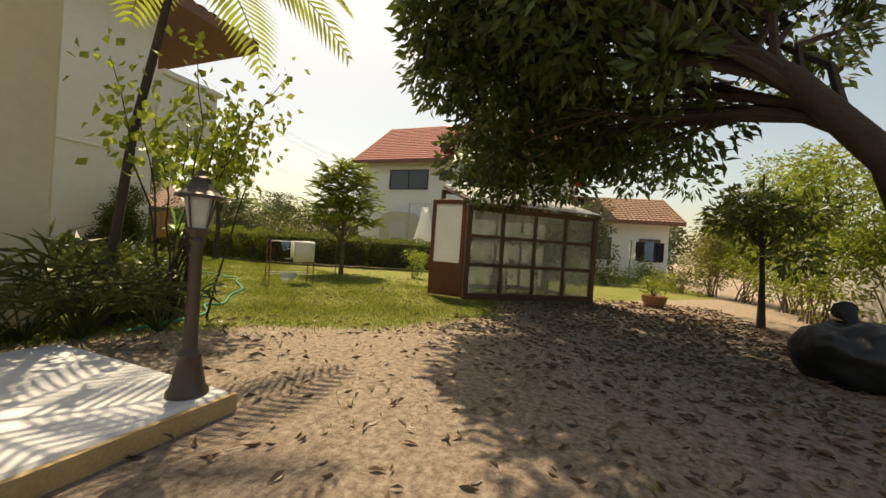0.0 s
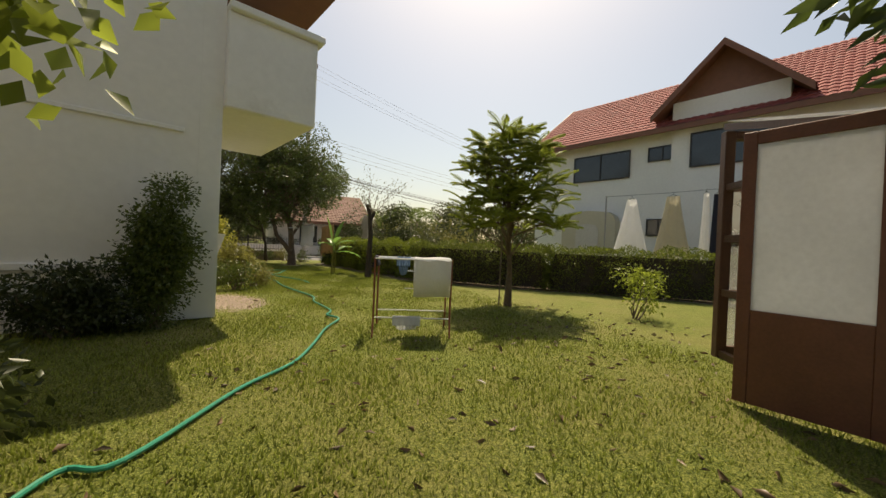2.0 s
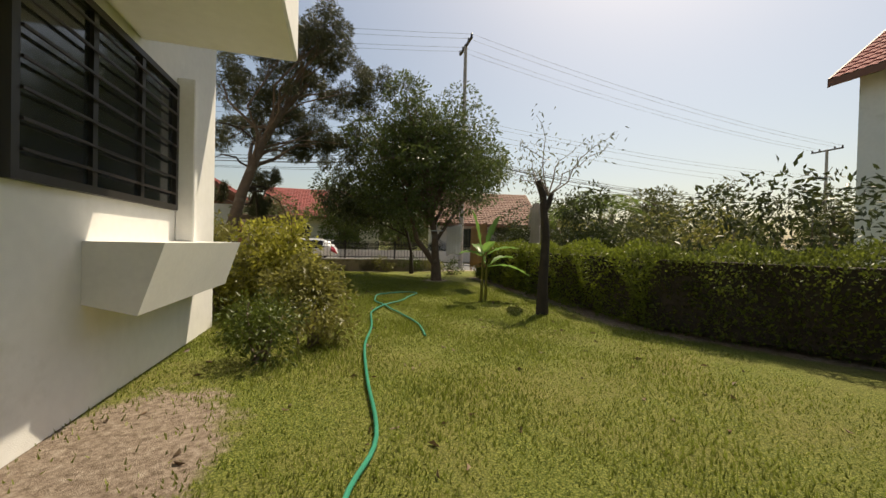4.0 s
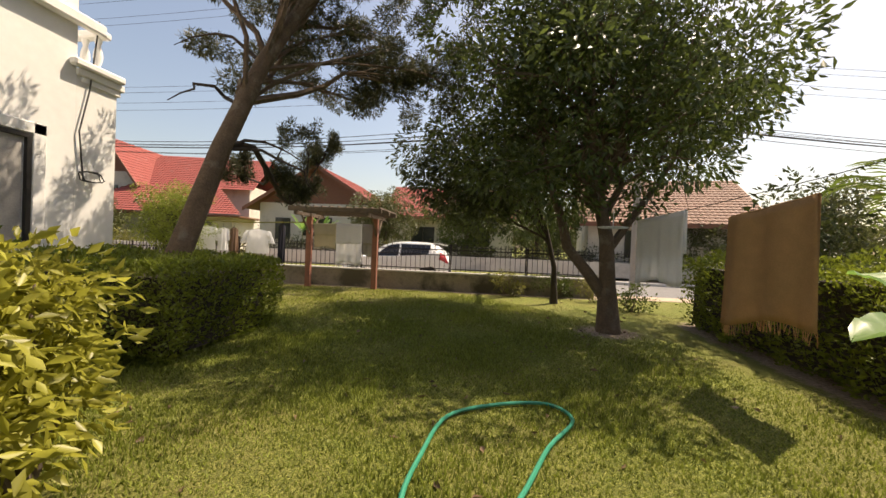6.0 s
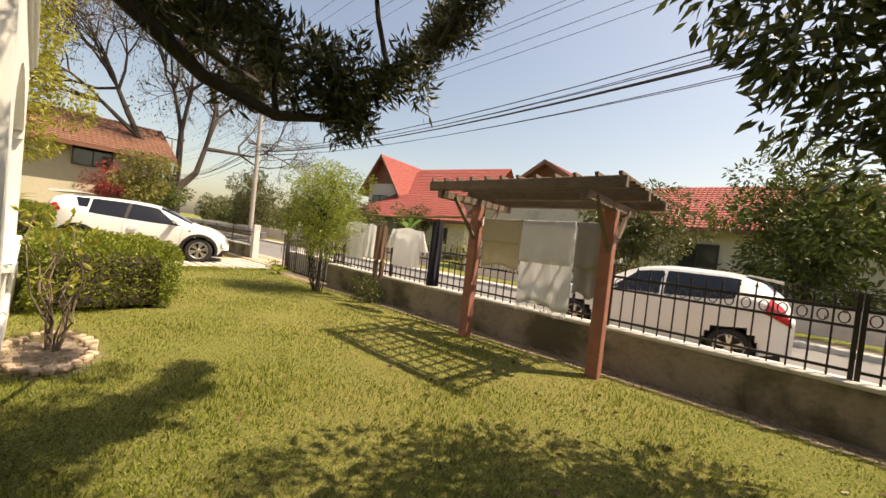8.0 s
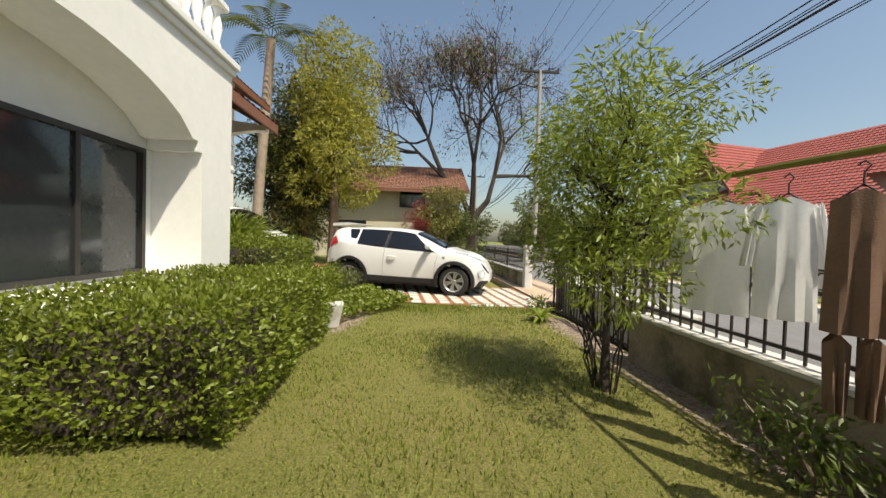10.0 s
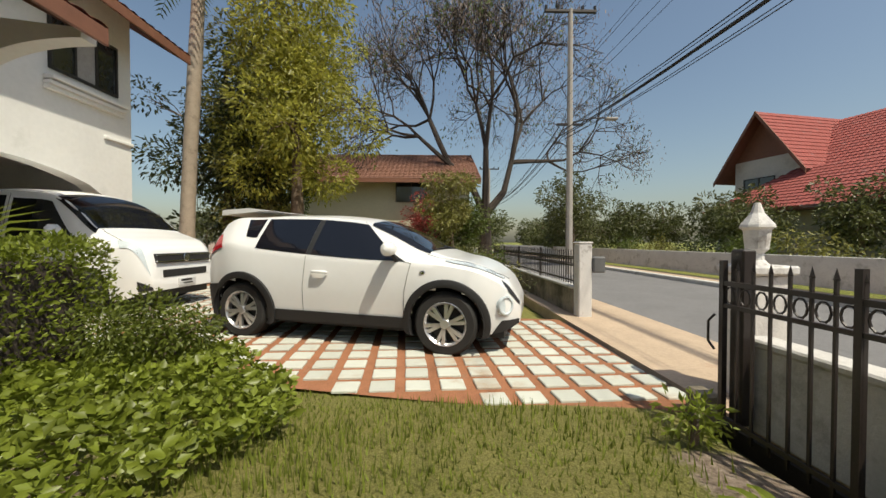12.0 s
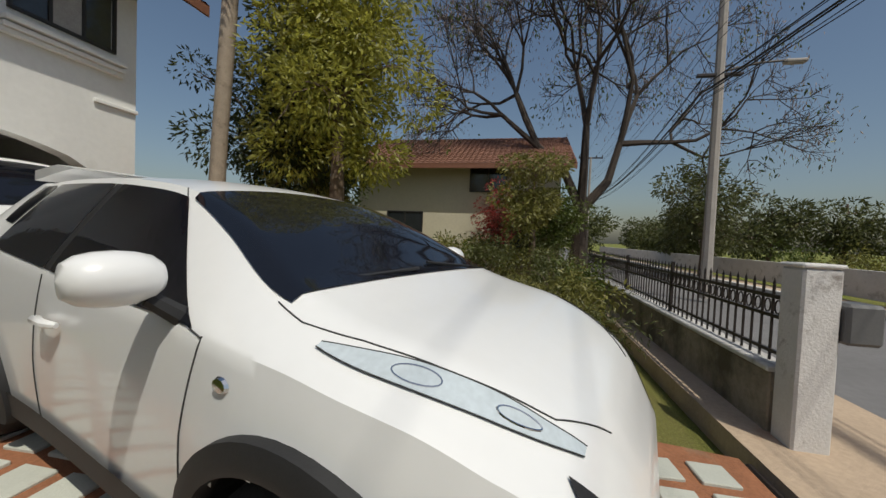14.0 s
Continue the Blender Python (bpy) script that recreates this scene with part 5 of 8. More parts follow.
    for a in axles:
        for side in (1, -1):
            yw = surf(a, 0.4, side).y
            wheel(e, a, yw - side * 0.115, side, wr, 0.22, rim, spokes, double)
            well = MB()
            rows = [[(a + q * math.cos(t), yw * d, wr + q * math.sin(t)) for q, d in ((arch_r * 1.02, 0.995), (arch_r * 1.0, 0.55))] for t in np.linspace(-0.35, math.pi + 0.35, 26)]
            well.grid(rows)
            part("wheel_well", well, "cladding", e)
            if clad:
                arch = MB()
                rows = []
                for t in np.linspace(-0.5, math.pi + 0.5, 34):
                    row = []
                    for q, o in ((arch_r * 0.97, -0.03), (arch_r * 0.97, 0.03), (arch_r * 1.04, 0.04), (arch_r * 1.16, 0.03), (arch_r * 1.17, -0.01)):
                        x, z = a + q * math.cos(t), max(wr + q * math.sin(t), ground_clear - 0.0)
                        v = min(1.0, max(0.0, (z - fl(x)) / max(0.1, min(fb(x), ft(x) - 0.02) - fl(x))))
                        y = abs(surf(min(max(x, -L / 2 + 0.02), L / 2 - 0.02), v).y) + o
                        row.append((x, side * y, z))
                    rows.append(row)
                arch.grid(rows)
                part("wheel_arch", arch, "cladding", e, smooth=True)
    return e, surf


def patch(surf, side, lo, hi, v0, v1, out=0.006, n=14, m=8):
    """Strip of the body's skin, from the curve lo(k) to hi(k) along the length for k from 0 (v0) to 1 (v1)."""
    rows = []
    for j in range(m + 1):
        k = j / m
        a, b = lo(k), hi(k)
        rows.append([surf(a + (b - a) * i / n, v0 + (v1 - v0) * k, side, out) for i in range(n + 1)])
    return MB().grid(rows)


def line_on(surf, side, pts, r=0.004, out=0.002):
    ps = []
    for (s0, v0), (s1, v1) in zip(pts, pts[1:]):
        for k in range(7):
            ps.append(surf(s0 + (s1 - s0) * k / 7, v0 + (v1 - v0) * k / 7, side, out))
    ps.append(surf(*pts[-1], side, out))
    return MB().tube(ps, r, 5)


def crossover():
    ax = (1.25, -1.28)
    e, S = car("white_crossover", "white compact crossover car with tinted windows and black wheel arches", (-14.897, 9.715, -0.075), 73.6, 3.98, 1.765, 1.57, ax, 0.34,
               [(-1.99, 0.9), (-1.94, 1.15), (-1.84, 1.37), (-1.7, 1.46), (-1.3, 1.5), (-0.7, 1.52), (-0.15, 1.505), (0.25, 1.45), (0.62, 1.31), (1.02, 1.1), (1.2, 1.04), (1.5, 0.975), (1.72, 0.88), (1.88, 0.76), (1.99, 0.56)],
               [(-1.99, 0.84), (-1.85, 1.0), (-1.6, 1.12), (-1.2, 1.075), (-0.5, 1.01), (0.3, 0.965), (0.9, 0.955), (1.3, 0.93), (1.65, 0.84), (1.87, 0.69), (1.99, 0.52)],
               [(-1.99, 0.62), (-1.88, 0.74), (-1.65, 0.815), (-1.2, 0.86), (-0.3, 0.855), (0.6, 0.855), (1.15, 0.86), (1.5, 0.835), (1.72, 0.77), (1.9, 0.65), (1.99, 0.5)],
               [(-1.99, 0.5), (-1.85, 0.55), (-1.5, 0.575), (-0.6, 0.6), (0.1, 0.58), (0.6, 0.6), (1.02, 0.68), (1.3, 0.68), (1.6, 0.61), (1.85, 0.48), (1.99, 0.34)],
               [(-1.99, 0.36), (-1.85, 0.3), (-1.3, 0.26), (0, 0.25), (1.2, 0.26), (1.85, 0.27), (1.99, 0.33)], 0.2, spokes=6)
    e.matrix_world = e.matrix_world @ Matrix.Rotation(radians(0.8), 4, "Y")
    # glass
    for side in (1, -1):
        part("front_side_window", patch(S, side, lambda k: -0.36 + 0.06 * k, lambda k: 0.8 - 0.54 * k, 1.05, 1.93), "car_glass", e)
        part("rear_side_window", patch(S, side, lambda k: -1.1 + 0.02 * k, lambda k: -0.43 + 0.06 * k, 1.05, 1.93), "car_glass", e)
        part("quarter_window", patch(S, side, lambda k: -1.3 - 0.1 * k, lambda k: -1.14 + 0.01 * k, 1.35, 1.93), "car_glass", e)
        part("window_pillar", patch(S, side, lambda k: -0.43 + 0.06 * k, lambda k: -0.36 + 0.06 * k, 1.05, 1.93, 0.004, 3), "cladding", e)
        part("door_seam", line_on(S, side, [(-0.42, 1.0), (-0.45, 0.5), (-0.45, 0.06)], 0.0025), "seam", e)
        part("door_seam", line_on(S, side, [(0.86, 1.02), (0.8, 0.6), (0.78, 0.06)], 0.0025), "seam", e)
        part("door_seam", line_on(S, side, [(0.2, 2.0), (0.45, 1.6), (0.78, 1.04), (0.86, 1.0)], 0.0025), "seam", e)
        part("bonnet_seam", line_on(S, side, [(1.0, 1.75), (1.12, 1.7), (1.3, 1.85), (1.5, 1.9), (1.75, 2.0), (1.86, 2.2)], 0.0025), "seam", e)
        hand = MB()
        c = S(-0.22, 0.78, side, 0.02)
        hand.tube([c + Vector((-0.1, 0, 0)), c + Vector((-0.06, side * 0.025, 0.005)), c + Vector((0.06, side * 0.025, 0.005)), c + Vector((0.1, 0, 0))], [0.012, 0.018, 0.018, 0.012], 8)
        part("door_handle", hand, "car_paint", e, smooth=True)
        sill = patch(S, side, lambda k: -0.93, lambda k: 0.88, -0.0, 0.17, 0.015, 12, 3)
        part("sill", sill, "cladding", e)
        # mirror
        mc = S(0.62, 1.12, side, 0.0)
        mir = MB()
        rows = []
        for i in range(9):
            a = math.pi * i / 8
            rr = max(0.02, math.sin(a) ** 0.55)
            rows.append([(mc.x + 0.03 + 0.075 * rr * math.cos(t) * (1.15 if math.cos(t) > 0 else 0.8), mc.y + side * (0.15 - 0.115 * math.cos(a)), mc.z + 0.11 + 0.078 * rr * math.sin(t)) for t in np.linspace(0, 2 * math.pi, 15)[:-1]])
        mir.grid(rows, closed=True)
        mo = part("mirror", mir, "car_paint", e, smooth=True)
        arm = MB().tube([(mc.x + 0.08, mc.y - side * 0.02, mc.z - 0.03), (mc.x + 0.05, mc.y + side * 0.08, mc.z + 0.05)], [0.035, 0.025], 8)
        part("mirror_arm", arm, "cladding", mo)
        # lamps
        def lamp(k, q):
            """Point on the headlamp: k along its length, q from -1 (lower edge) to 1 (upper edge)."""
            return S(1.22 + 0.6 * k, min(1.97, 1.56 + 0.28 * k + q * 0.2 * max(0.02, math.sin(math.pi * (0.04 + 0.9 * k))) ** 0.7), side, 0.009)

        head = part("headlamp", MB().grid([[lamp(i / 20, q) for q in np.linspace(-1, 1, 9)] for i in range(21)]), "lamp_glass", e, "long clear headlamp on the wing", smooth=True)
        for hk, hr in ((0.42, 0.42), (0.78, 0.34)):
            part("reflector_ring", MB().tube([lamp(hk + 0.11 * hr * 2 * math.cos(a), 1.5 * hr * math.sin(a)) for a in np.linspace(0, 2 * math.pi, 21)], 0.003, 5), "chrome", head)
        for q in (-1, 1):
            part("lamp_rim", MB().tube([lamp(i / 20, q) for i in range(21)], 0.002, 5), "seam", head)
        fog = MB()
        fc = S(1.86, 0.62, side, 0.01)
        nrm = Vector((0.75, side * 0.66, 0.02)).normalized()
        tx = Vector((-nrm.y, nrm.x, 0)).normalized()
        tz = nrm.cross(tx)
        rows = [[fc + nrm * h + (tx * math.cos(a) + tz * math.sin(a)) * q for q, h in ((0.105, -0.06), (0.1, 0.004), (0.085, 0.008), (0.075, -0.012), (0.0, -0.008))] for a in np.linspace(0, 2 * math.pi, 19)]
        fog.grid(rows)
        part("round_lamp", fog, "lamp_glass", e, smooth=True)
        rep = S(1.0, 0.88, side, 0.004)
        rp = MB()
        rp.grid([[rep + Vector((math.cos(a) * q * 1.5, side * h, math.sin(a) * q)) for q, h in ((0.022, 0), (0.018, 0.008), (0, 0.01))] for a in np.linspace(0, 2 * math.pi, 13)])
        part("side_repeater", rp, "chrome", e)
        part("tail_lamp", patch(S, side, lambda k: -1.93 + 0.08 * k, lambda k: -1.6 - 0.12 * k, 0.96, 1.5, 0.012, 6, 6), "red_lens", e)
        part("bumper_lip", patch(S, side, lambda k: 1.72 + 0.1 * k, lambda k: 1.985, 0.0, 0.26, 0.012, 10, 4), "cladding", e, smooth=True)
        part("upper_grille", patch(S, side, lambda k: 1.8 + 0.08 * (1 - k), lambda k: 1.985, 1.0, 1.5, 0.012, 8, 6), "cladding", e, "black mesh grille")
        part("rear_bumper", patch(S, side, lambda k: -1.985, lambda k: -1.66, 0.0, 0.45, 0.012, 8, 4), "cladding", e, smooth=True)
    ws = MB()
    rows = []
    for i in range(15):
        k = i / 14
        s = 0.3 + (1.04 - 0.3) * k
        rim = list(np.linspace(1.94 - 0.2 * k * (1 - 0.5 * k ** 4), 2.0, 7)) + [2.05, 2.1, 2.17, 2.25, 2.35, 2.45, 2.57, 2.7, 2.85, 3.0]
        h = [S(s, v, 1, 0.008) for v in rim] + [S(s, v, -1, 0.008) for v in rim[-2::-1]]
        rows.append(h)
    ws.grid(rows)
    part("windscreen", ws, "car_glass", e, "dark windscreen", smooth=True)
    rw = MB().grid([[S(s, v, sd, 0.006) for sd, v in ((1, 2.1), (1, 2.5), (1, 3.0), (-1, 2.5), (-1, 2.1))] for s in np.linspace(-1.93, -1.73, 6)])
    part("rear_window", rw, "car_glass", e)
    sp = MB().prism([(-1.93, 1.5), (-1.5, 1.54), (-1.2, 1.56), (-1.5, 1.595), (-1.92, 1.57)], "y", -0.53, 0.53)
    part("roof_spoiler", sp, "car_paint", e)
    wip = MB().tube([(1.02, 0.5, 1.1), (0.98, 0.1, 1.135)], 0.008, 5).tube([(1.03, -0.05, 1.12), (0.99, -0.5, 1.1)], 0.008, 5)
    part("wipers", wip, "cladding", e)
    return e


crossover()


def van():
    ax = (1.55, -1.45)
    ang = 86.0
    d = Vector((math.cos(radians(ang)), math.sin(radians(ang)), 0))
    nose = Vector((-16.4, 6.3, 0))
    mid = nose - d * 2.45
    e, S = car("white_van", "white passenger van with a dark windscreen and black grille", (mid.x, mid.y, 0.012), ang, 4.9, 1.9, 1.95, ax, 0.345,
               [(-2.45, 1.5), (-2.38, 1.85), (-2.1, 1.93), (-1, 1.96), (0.5, 1.95), (0.95, 1.89), (1.3, 1.68), (1.72, 1.3), (1.95, 1.2), (2.25, 1.05), (2.38, 0.9), (2.45, 0.55)],
               [(-2.45, 1.0), (-1, 1.08), (0.5, 1.08), (1.5, 1.06), (2.0, 1.0), (2.3, 0.9), (2.45, 0.5)],
               [(-2.45, 0.86), (-2.2, 0.92), (0, 0.93), (1.5, 0.93), (2.0, 0.9), (2.3, 0.8), (2.45, 0.68)],
               [(-2.45, 0.72), (-2, 0.77), (0.5, 0.77), (1.0, 0.76), (1.72, 0.8), (2.1, 0.78), (2.45, 0.6)],
               [(-2.45, 0.3), (0, 0.24), (2.2, 0.24), (2.45, 0.32)], 0.2, "black_alloy", None, 10, False, False)
    for side in (1, -1):
        part("door_window", patch(S, side, lambda k: 0.36, lambda k: 1.52 - 0.55 * k, 1.08, 1.86), "car_glass", e)
        part("side_window", patch(S, side, lambda k: -1.1, lambda k: 0.25, 1.06, 1.9), "car_glass", e)
        part("rear_side_window", patch(S, side, lambda k: -2.3, lambda k: -1.2, 1.06, 1.9), "car_glass", e)
        part("headlamp", patch(S, side, lambda k: 2.02 + 0.08 * (1 - k), lambda k: 2.43 - 0.14 * k, 0.98, 1.75, 0.01, 8, 6), "lamp_glass", e, smooth=True)
        part("lower_grille", patch(S, side, lambda k: 2.3, lambda k: 2.449, 0.08, 0.34, 0.012, 6, 3), "cladding", e)
        mc = S(1.28, 1.12, side)
        mo = part("mirror", MB().box((mc.x - 0.06, min(mc.y, mc.y + side * 0.22) + side * 0.03, mc.z), (mc.x + 0.06, max(mc.y, mc.y + side * 0.22) + side * 0.03, mc.z + 0.2), bevel=0.05), "car_paint", e, smooth=True)
        part("mirror_foot", MB().box((mc.x - 0.05, min(mc.y - side * 0.03, mc.y + side * 0.2), mc.z - 0.04), (mc.x + 0.05, max(mc.y - side * 0.03, mc.y + side * 0.2), mc.z + 0.0)), "cladding", mo)
        part("door_seam", line_on(S, side, [(0.3, 1.95), (0.3, 1.0), (0.3, 0.08)], 0.004), "seam", e)
        part("bonnet_seam", line_on(S, side, [(1.72, 2.05), (2.0, 1.9), (2.26, 1.4), (2.3, 1.0)], 0.004), "seam", e)
    ws = MB().grid([[S(s, v, sd, 0.006) for sd, v in [(1, v) for v in np.linspace(1.95 - 0.35 * (s - 1), 3.0, 14)] + [(-1, v) for v in np.linspace(3.0, 1.95 - 0.35 * (s - 1), 14)[1:]]] for s in np.linspace(1.0, 1.7, 14)])
    part("windscreen", ws, "car_glass", e, "dark windscreen", smooth=True)
    bd = MB()
    bd.grid([[(2.462 + 0.006 * h, q * math.cos(a), 0.83 + q * math.sin(a)) for q, h in ((0.075, 0), (0.065, 1.0), (0.0, 1.2))] for a in np.linspace(0, 2 * math.pi, 25)])
    part("round_badge", bd, "chrome", e)
    part("grille", MB().box((2.28, -0.6, 0.75), (2.45, 0.6, 0.9), bevel=0.01), "cladding", e)
    part("grille_bars", MB().box((2.44, -0.62, 0.77), (2.46, 0.62, 0.785)).box((2.44, -0.62, 0.87), (2.455, 0.62, 0.885)), "chrome", e)
    part("air_intake", MB().box((2.44, -0.5, 0.52), (2.458, 0.5, 0.64), bevel=0.005), "cladding", e)
    part("number_plate", MB().box((2.45, -0.2, 0.36), (2.475, 0.2, 0.48), bevel=0.004), "cotton", e)
    part("plate_marks", MB().box((2.4755, -0.15, 0.425), (2.477, 0.1, 0.46)).box((2.4755, -0.1, 0.38), (2.477, 0.12, 0.405)), "frame_dark", e)
    return e


van()


def hatchback():
    ax = (1.25, -1.24)
    e, S = car("white_hatchback", "white small hatchback with red tail lamps parked in the street", (-3.35, 15.75, -0.2), 180, 3.95, 1.72, 1.48, ax, 0.3,
               [(-1.975, 0.85), (-1.9, 1.05), (-1.7, 1.3), (-1.4, 1.42), (-0.7, 1.475), (-0.1, 1.46), (0.3, 1.38), (0.95, 1.02), (1.3, 0.94), (1.7, 0.82), (1.9, 0.68), (1.975, 0.5)],
               [(-1.975, 0.8), (-1.6, 1.05), (-1.0, 0.99), (0, 0.93), (0.9, 0.9), (1.4, 0.84), (1.8, 0.68), (1.975, 0.46)],
               [(-1.975, 0.6), (-1.7, 0.78), (-1, 0.83), (0.8, 0.83), (1.4, 0.8), (1.8, 0.64), (1.975, 0.42)],
               [(-1.975, 0.46), (-1.5, 0.54), (-0.5, 0.57), (0.3, 0.55), (0.95, 0.64), (1.5, 0.58), (1.975, 0.28)],
               [(-1.975, 0.34), (-1.6, 0.25), (0, 0.22), (1.6, 0.22), (1.975, 0.3)], 0.17, "alloy", None, 5, True, False)
    for side in (1, -1):
        part("side_window", patch(S, side, lambda k: -0.2, lambda k: 0.72 - 0.5 * k, 1.06, 1.9), "car_glass", e)
        part("rear_side_window", patch(S, side, lambda k: -1.25 - 0.05 * k, lambda k: -0.27, 1.06, 1.9), "car_glass", e)
        part("tail_lamp", patch(S, side, lambda k: -1.95 + 0.12 * k, lambda k: -1.62 - 0.05 * k, 0.82, 1.4, 0.012, 6, 6), "red_lens", e)
        part("headlamp", patch(S, side, lambda k: 1.35, lambda k: 1.85 - 0.2 * k, 0.98, 1.6, 0.01, 8, 5), "lamp_glass", e)
        part("door_seam", line_on(S, side, [(-0.24, 1.0), (-0.26, 0.08)], 0.004), "seam", e)
        part("door_seam", line_on(S, side, [(0.85, 1.0), (0.8, 0.08)], 0.004), "seam", e)
        mc = S(0.62, 1.12, side)
        part("mirror", MB().box((mc.x - 0.05, min(mc.y, mc.y + side * 0.18), mc.z), (mc.x + 0.05, max(mc.y, mc.y + side * 0.18), mc.z + 0.12), bevel=0.04), "car_paint", e)
    part("windscreen", MB().grid([[S(s, v, sd, 0.006) for sd, v in ((1, 2.06), (1, 2.4), (1, 3.0), (-1, 2.4), (-1, 2.06))] for s in np.linspace(0.3, 0.93, 8)]), "car_glass", e)
    part("rear_window", MB().grid([[S(s, v, sd, 0.006) for sd, v in ((1, 2.06), (1, 2.4), (1, 3.0), (-1, 2.4), (-1, 2.06))] for s in np.linspace(-1.9, -1.6, 6)]), "car_glass", e)
    part("roof_spoiler", MB().prism([(-1.8, 1.36), (-1.35, 1.44), (-1.35, 1.46), (-1.8, 1.41)], "y", -0.5, 0.5), "car_paint", e)
    return e


hatchback()

# ---- pergola with washing ----
perg = thing("pergola", "weathered red-brown timber pergola with a lattice roof", "pergola", (-3.9, 11.6, 0))


def local(mb, o):
    for i, p in enumerate(mb.v):
        mb.v[i] = (p[0] - o[0], p[1] - o[1], p[2] - o[2])
    return mb


PO = (-3.9, 11.6, 0)
for x in (-4.8, -3.03):
    part("post", local(MB().box((x - 0.065, 11.54, -0.1), (x + 0.065, 11.67, 1.799), bevel=0.008), PO), "redwood", perg)
    for s, y in ((-1, 11.05), (1, 12.1)):
        part("brace", local(MB().tube([(x + 0.03, 11.6 + s * 0.06, 1.36), (x + 0.03, y, 1.85)], 0.03, 4), PO), "timber", perg)
    part("cross_beam", local(MB().box((x - 0.035, 10.8, 1.8), (x + 0.035, 12.4, 1.89), bevel=0.006), PO), "timber", perg)
for y in (10.84, 11.6, 12.36):
    part("beam", local(MB().box((-4.99, y - 0.04, 1.891), (-2.68, y + 0.04, 2.0), bevel=0.008), PO), "timber", perg)
for i in range(12):
    x = -4.93 + i * 0.2
    part("lath", local(MB().box((x - 0.015, 10.78, 2.001), (x + 0.015, 12.42, 2.03)), PO), "timber", perg)
for i in range(9):
    y = 10.95 + i * 0.165
    part("slat", local(MB().box((-4.98, y - 0.013, 1.972), (-2.69, y + 0.013, 2.0)), PO), "timber", perg)


def cloth(name, label, a, b, drop, mat, drop2=None, thick=0.012, folds=0.03, seed=0, taper=1.0, category="laundry", fringe=0.0, both=True, group="", fold_n=5.0, sway=(0, 0)):
    """Cloth hung over a line from a to b; it falls 'drop' in front and drop2 behind, with soft folds."""
    a, b = Vector(a), Vector(b)
    e = thing(name, label, category, (a + b) / 2, 0, group)
    o = (a + b) / 2
    d = (b - a).normalized()
    n = Vector((-d.y, d.x, 0)).normalized()
    L = (b - a).length
    drop2 = drop2 if drop2 is not None else drop * 0.8
    rows = []
    cols = 22
    for j in range(15):
        k = j / 14
        row = []
        for i in range(cols + 1):
            u = i / cols
            w = folds * math.sin(u * fold_n * 2 * math.pi + seed) * (0.3 + 0.7 * k) + folds * 0.4 * math.sin(u * 13 + seed * 2 + k * 2)
            z = -drop * k * (1 + 0.04 * math.sin(u * 7 + seed))
            uu = 0.5 + (u - 0.5) * (1 + (taper - 1) * k)
            q = a.lerp(b, uu) - o + n * (w + 0.012) + Vector((sway[0] * k * k, sway[1] * k * k, z - 0.006 * math.sin(math.pi * u)))
            row.append(q)
        rows.append(row)
    mb = MB().grid(rows)
    if both:
        back = []
        for j in range(9):
            k = j / 8
            back.append([a.lerp(b, i / cols) - o - n * (0.012 + 0.02 * k) + n * folds * 0.7 * math.sin(i / cols * fold_n * 2 * math.pi + seed + 1) * k + Vector((sway[0] * k * k, sway[1] * k * k, -drop2 * k)) for i in range(cols + 1)])
        mb.grid(back)
        mb.grid([rows[0], [p + Vector((0, 0, 0.012)) for p in [(x + y) / 2 for x, y in zip(rows[0], back[0])]], back[0]])
    me = mb.mesh(name, True)
    ob = part("cloth", me, mat, e)
    so = ob.modifiers.new("thickness", "SOLIDIFY")
    so.thickness = 0.006
    if fringe:
        fr = MB()
        for i in range(0, 46):
            u = i / 45
            r = rows[-1]
            q = r[min(cols - 1, int(u * cols))].lerp(r[min(cols, int(u * cols) + 1)], u * cols - int(u * cols))
            fr.tube([q, q + Vector((RNG.normal(0, 0.012), RNG.normal(0, 0.012), -fringe * RNG.uniform(0.7, 1.1)))], 0.0035, 3, cap=False)
        part("fringe", fr, mat, e)
    return e


cloth("towel", "cream towel with a fringe hung on the pergola line", (-4.68, 11.62, 1.63), (-4.1, 11.62, 1.63), 0.6, "cream", 0.3, seed=1, fringe=0.05, folds=0.012, fold_n=2)
cloth("shawl", "white woven shawl with grey checks hung on the pergola line", (-4.08, 11.62, 1.63), (-3.4, 11.62, 1.64), 1.0, "cotton", 0.5, seed=2, fringe=0.1, folds=0.015, fold_n=3)
cloth("towel", "dark grey towel hung beside the pergola post", (-3.37, 11.62, 1.64), (-3.1, 11.62, 1.64), 0.8, "grey_cloth", 0.5, seed=3, folds=0.012, fold_n=1.5)
pline = thing("washing_line", "thin cord along the pergola", "cord", (-3.9, 11.62, 1.64))
part("cord", MB().tube([(-0.9, 0, 0.0), (0, 0, -0.01), (0.87, 0, 0.0)], 0.005, 5), "wire", pline)

# ---- garden behind the house ----


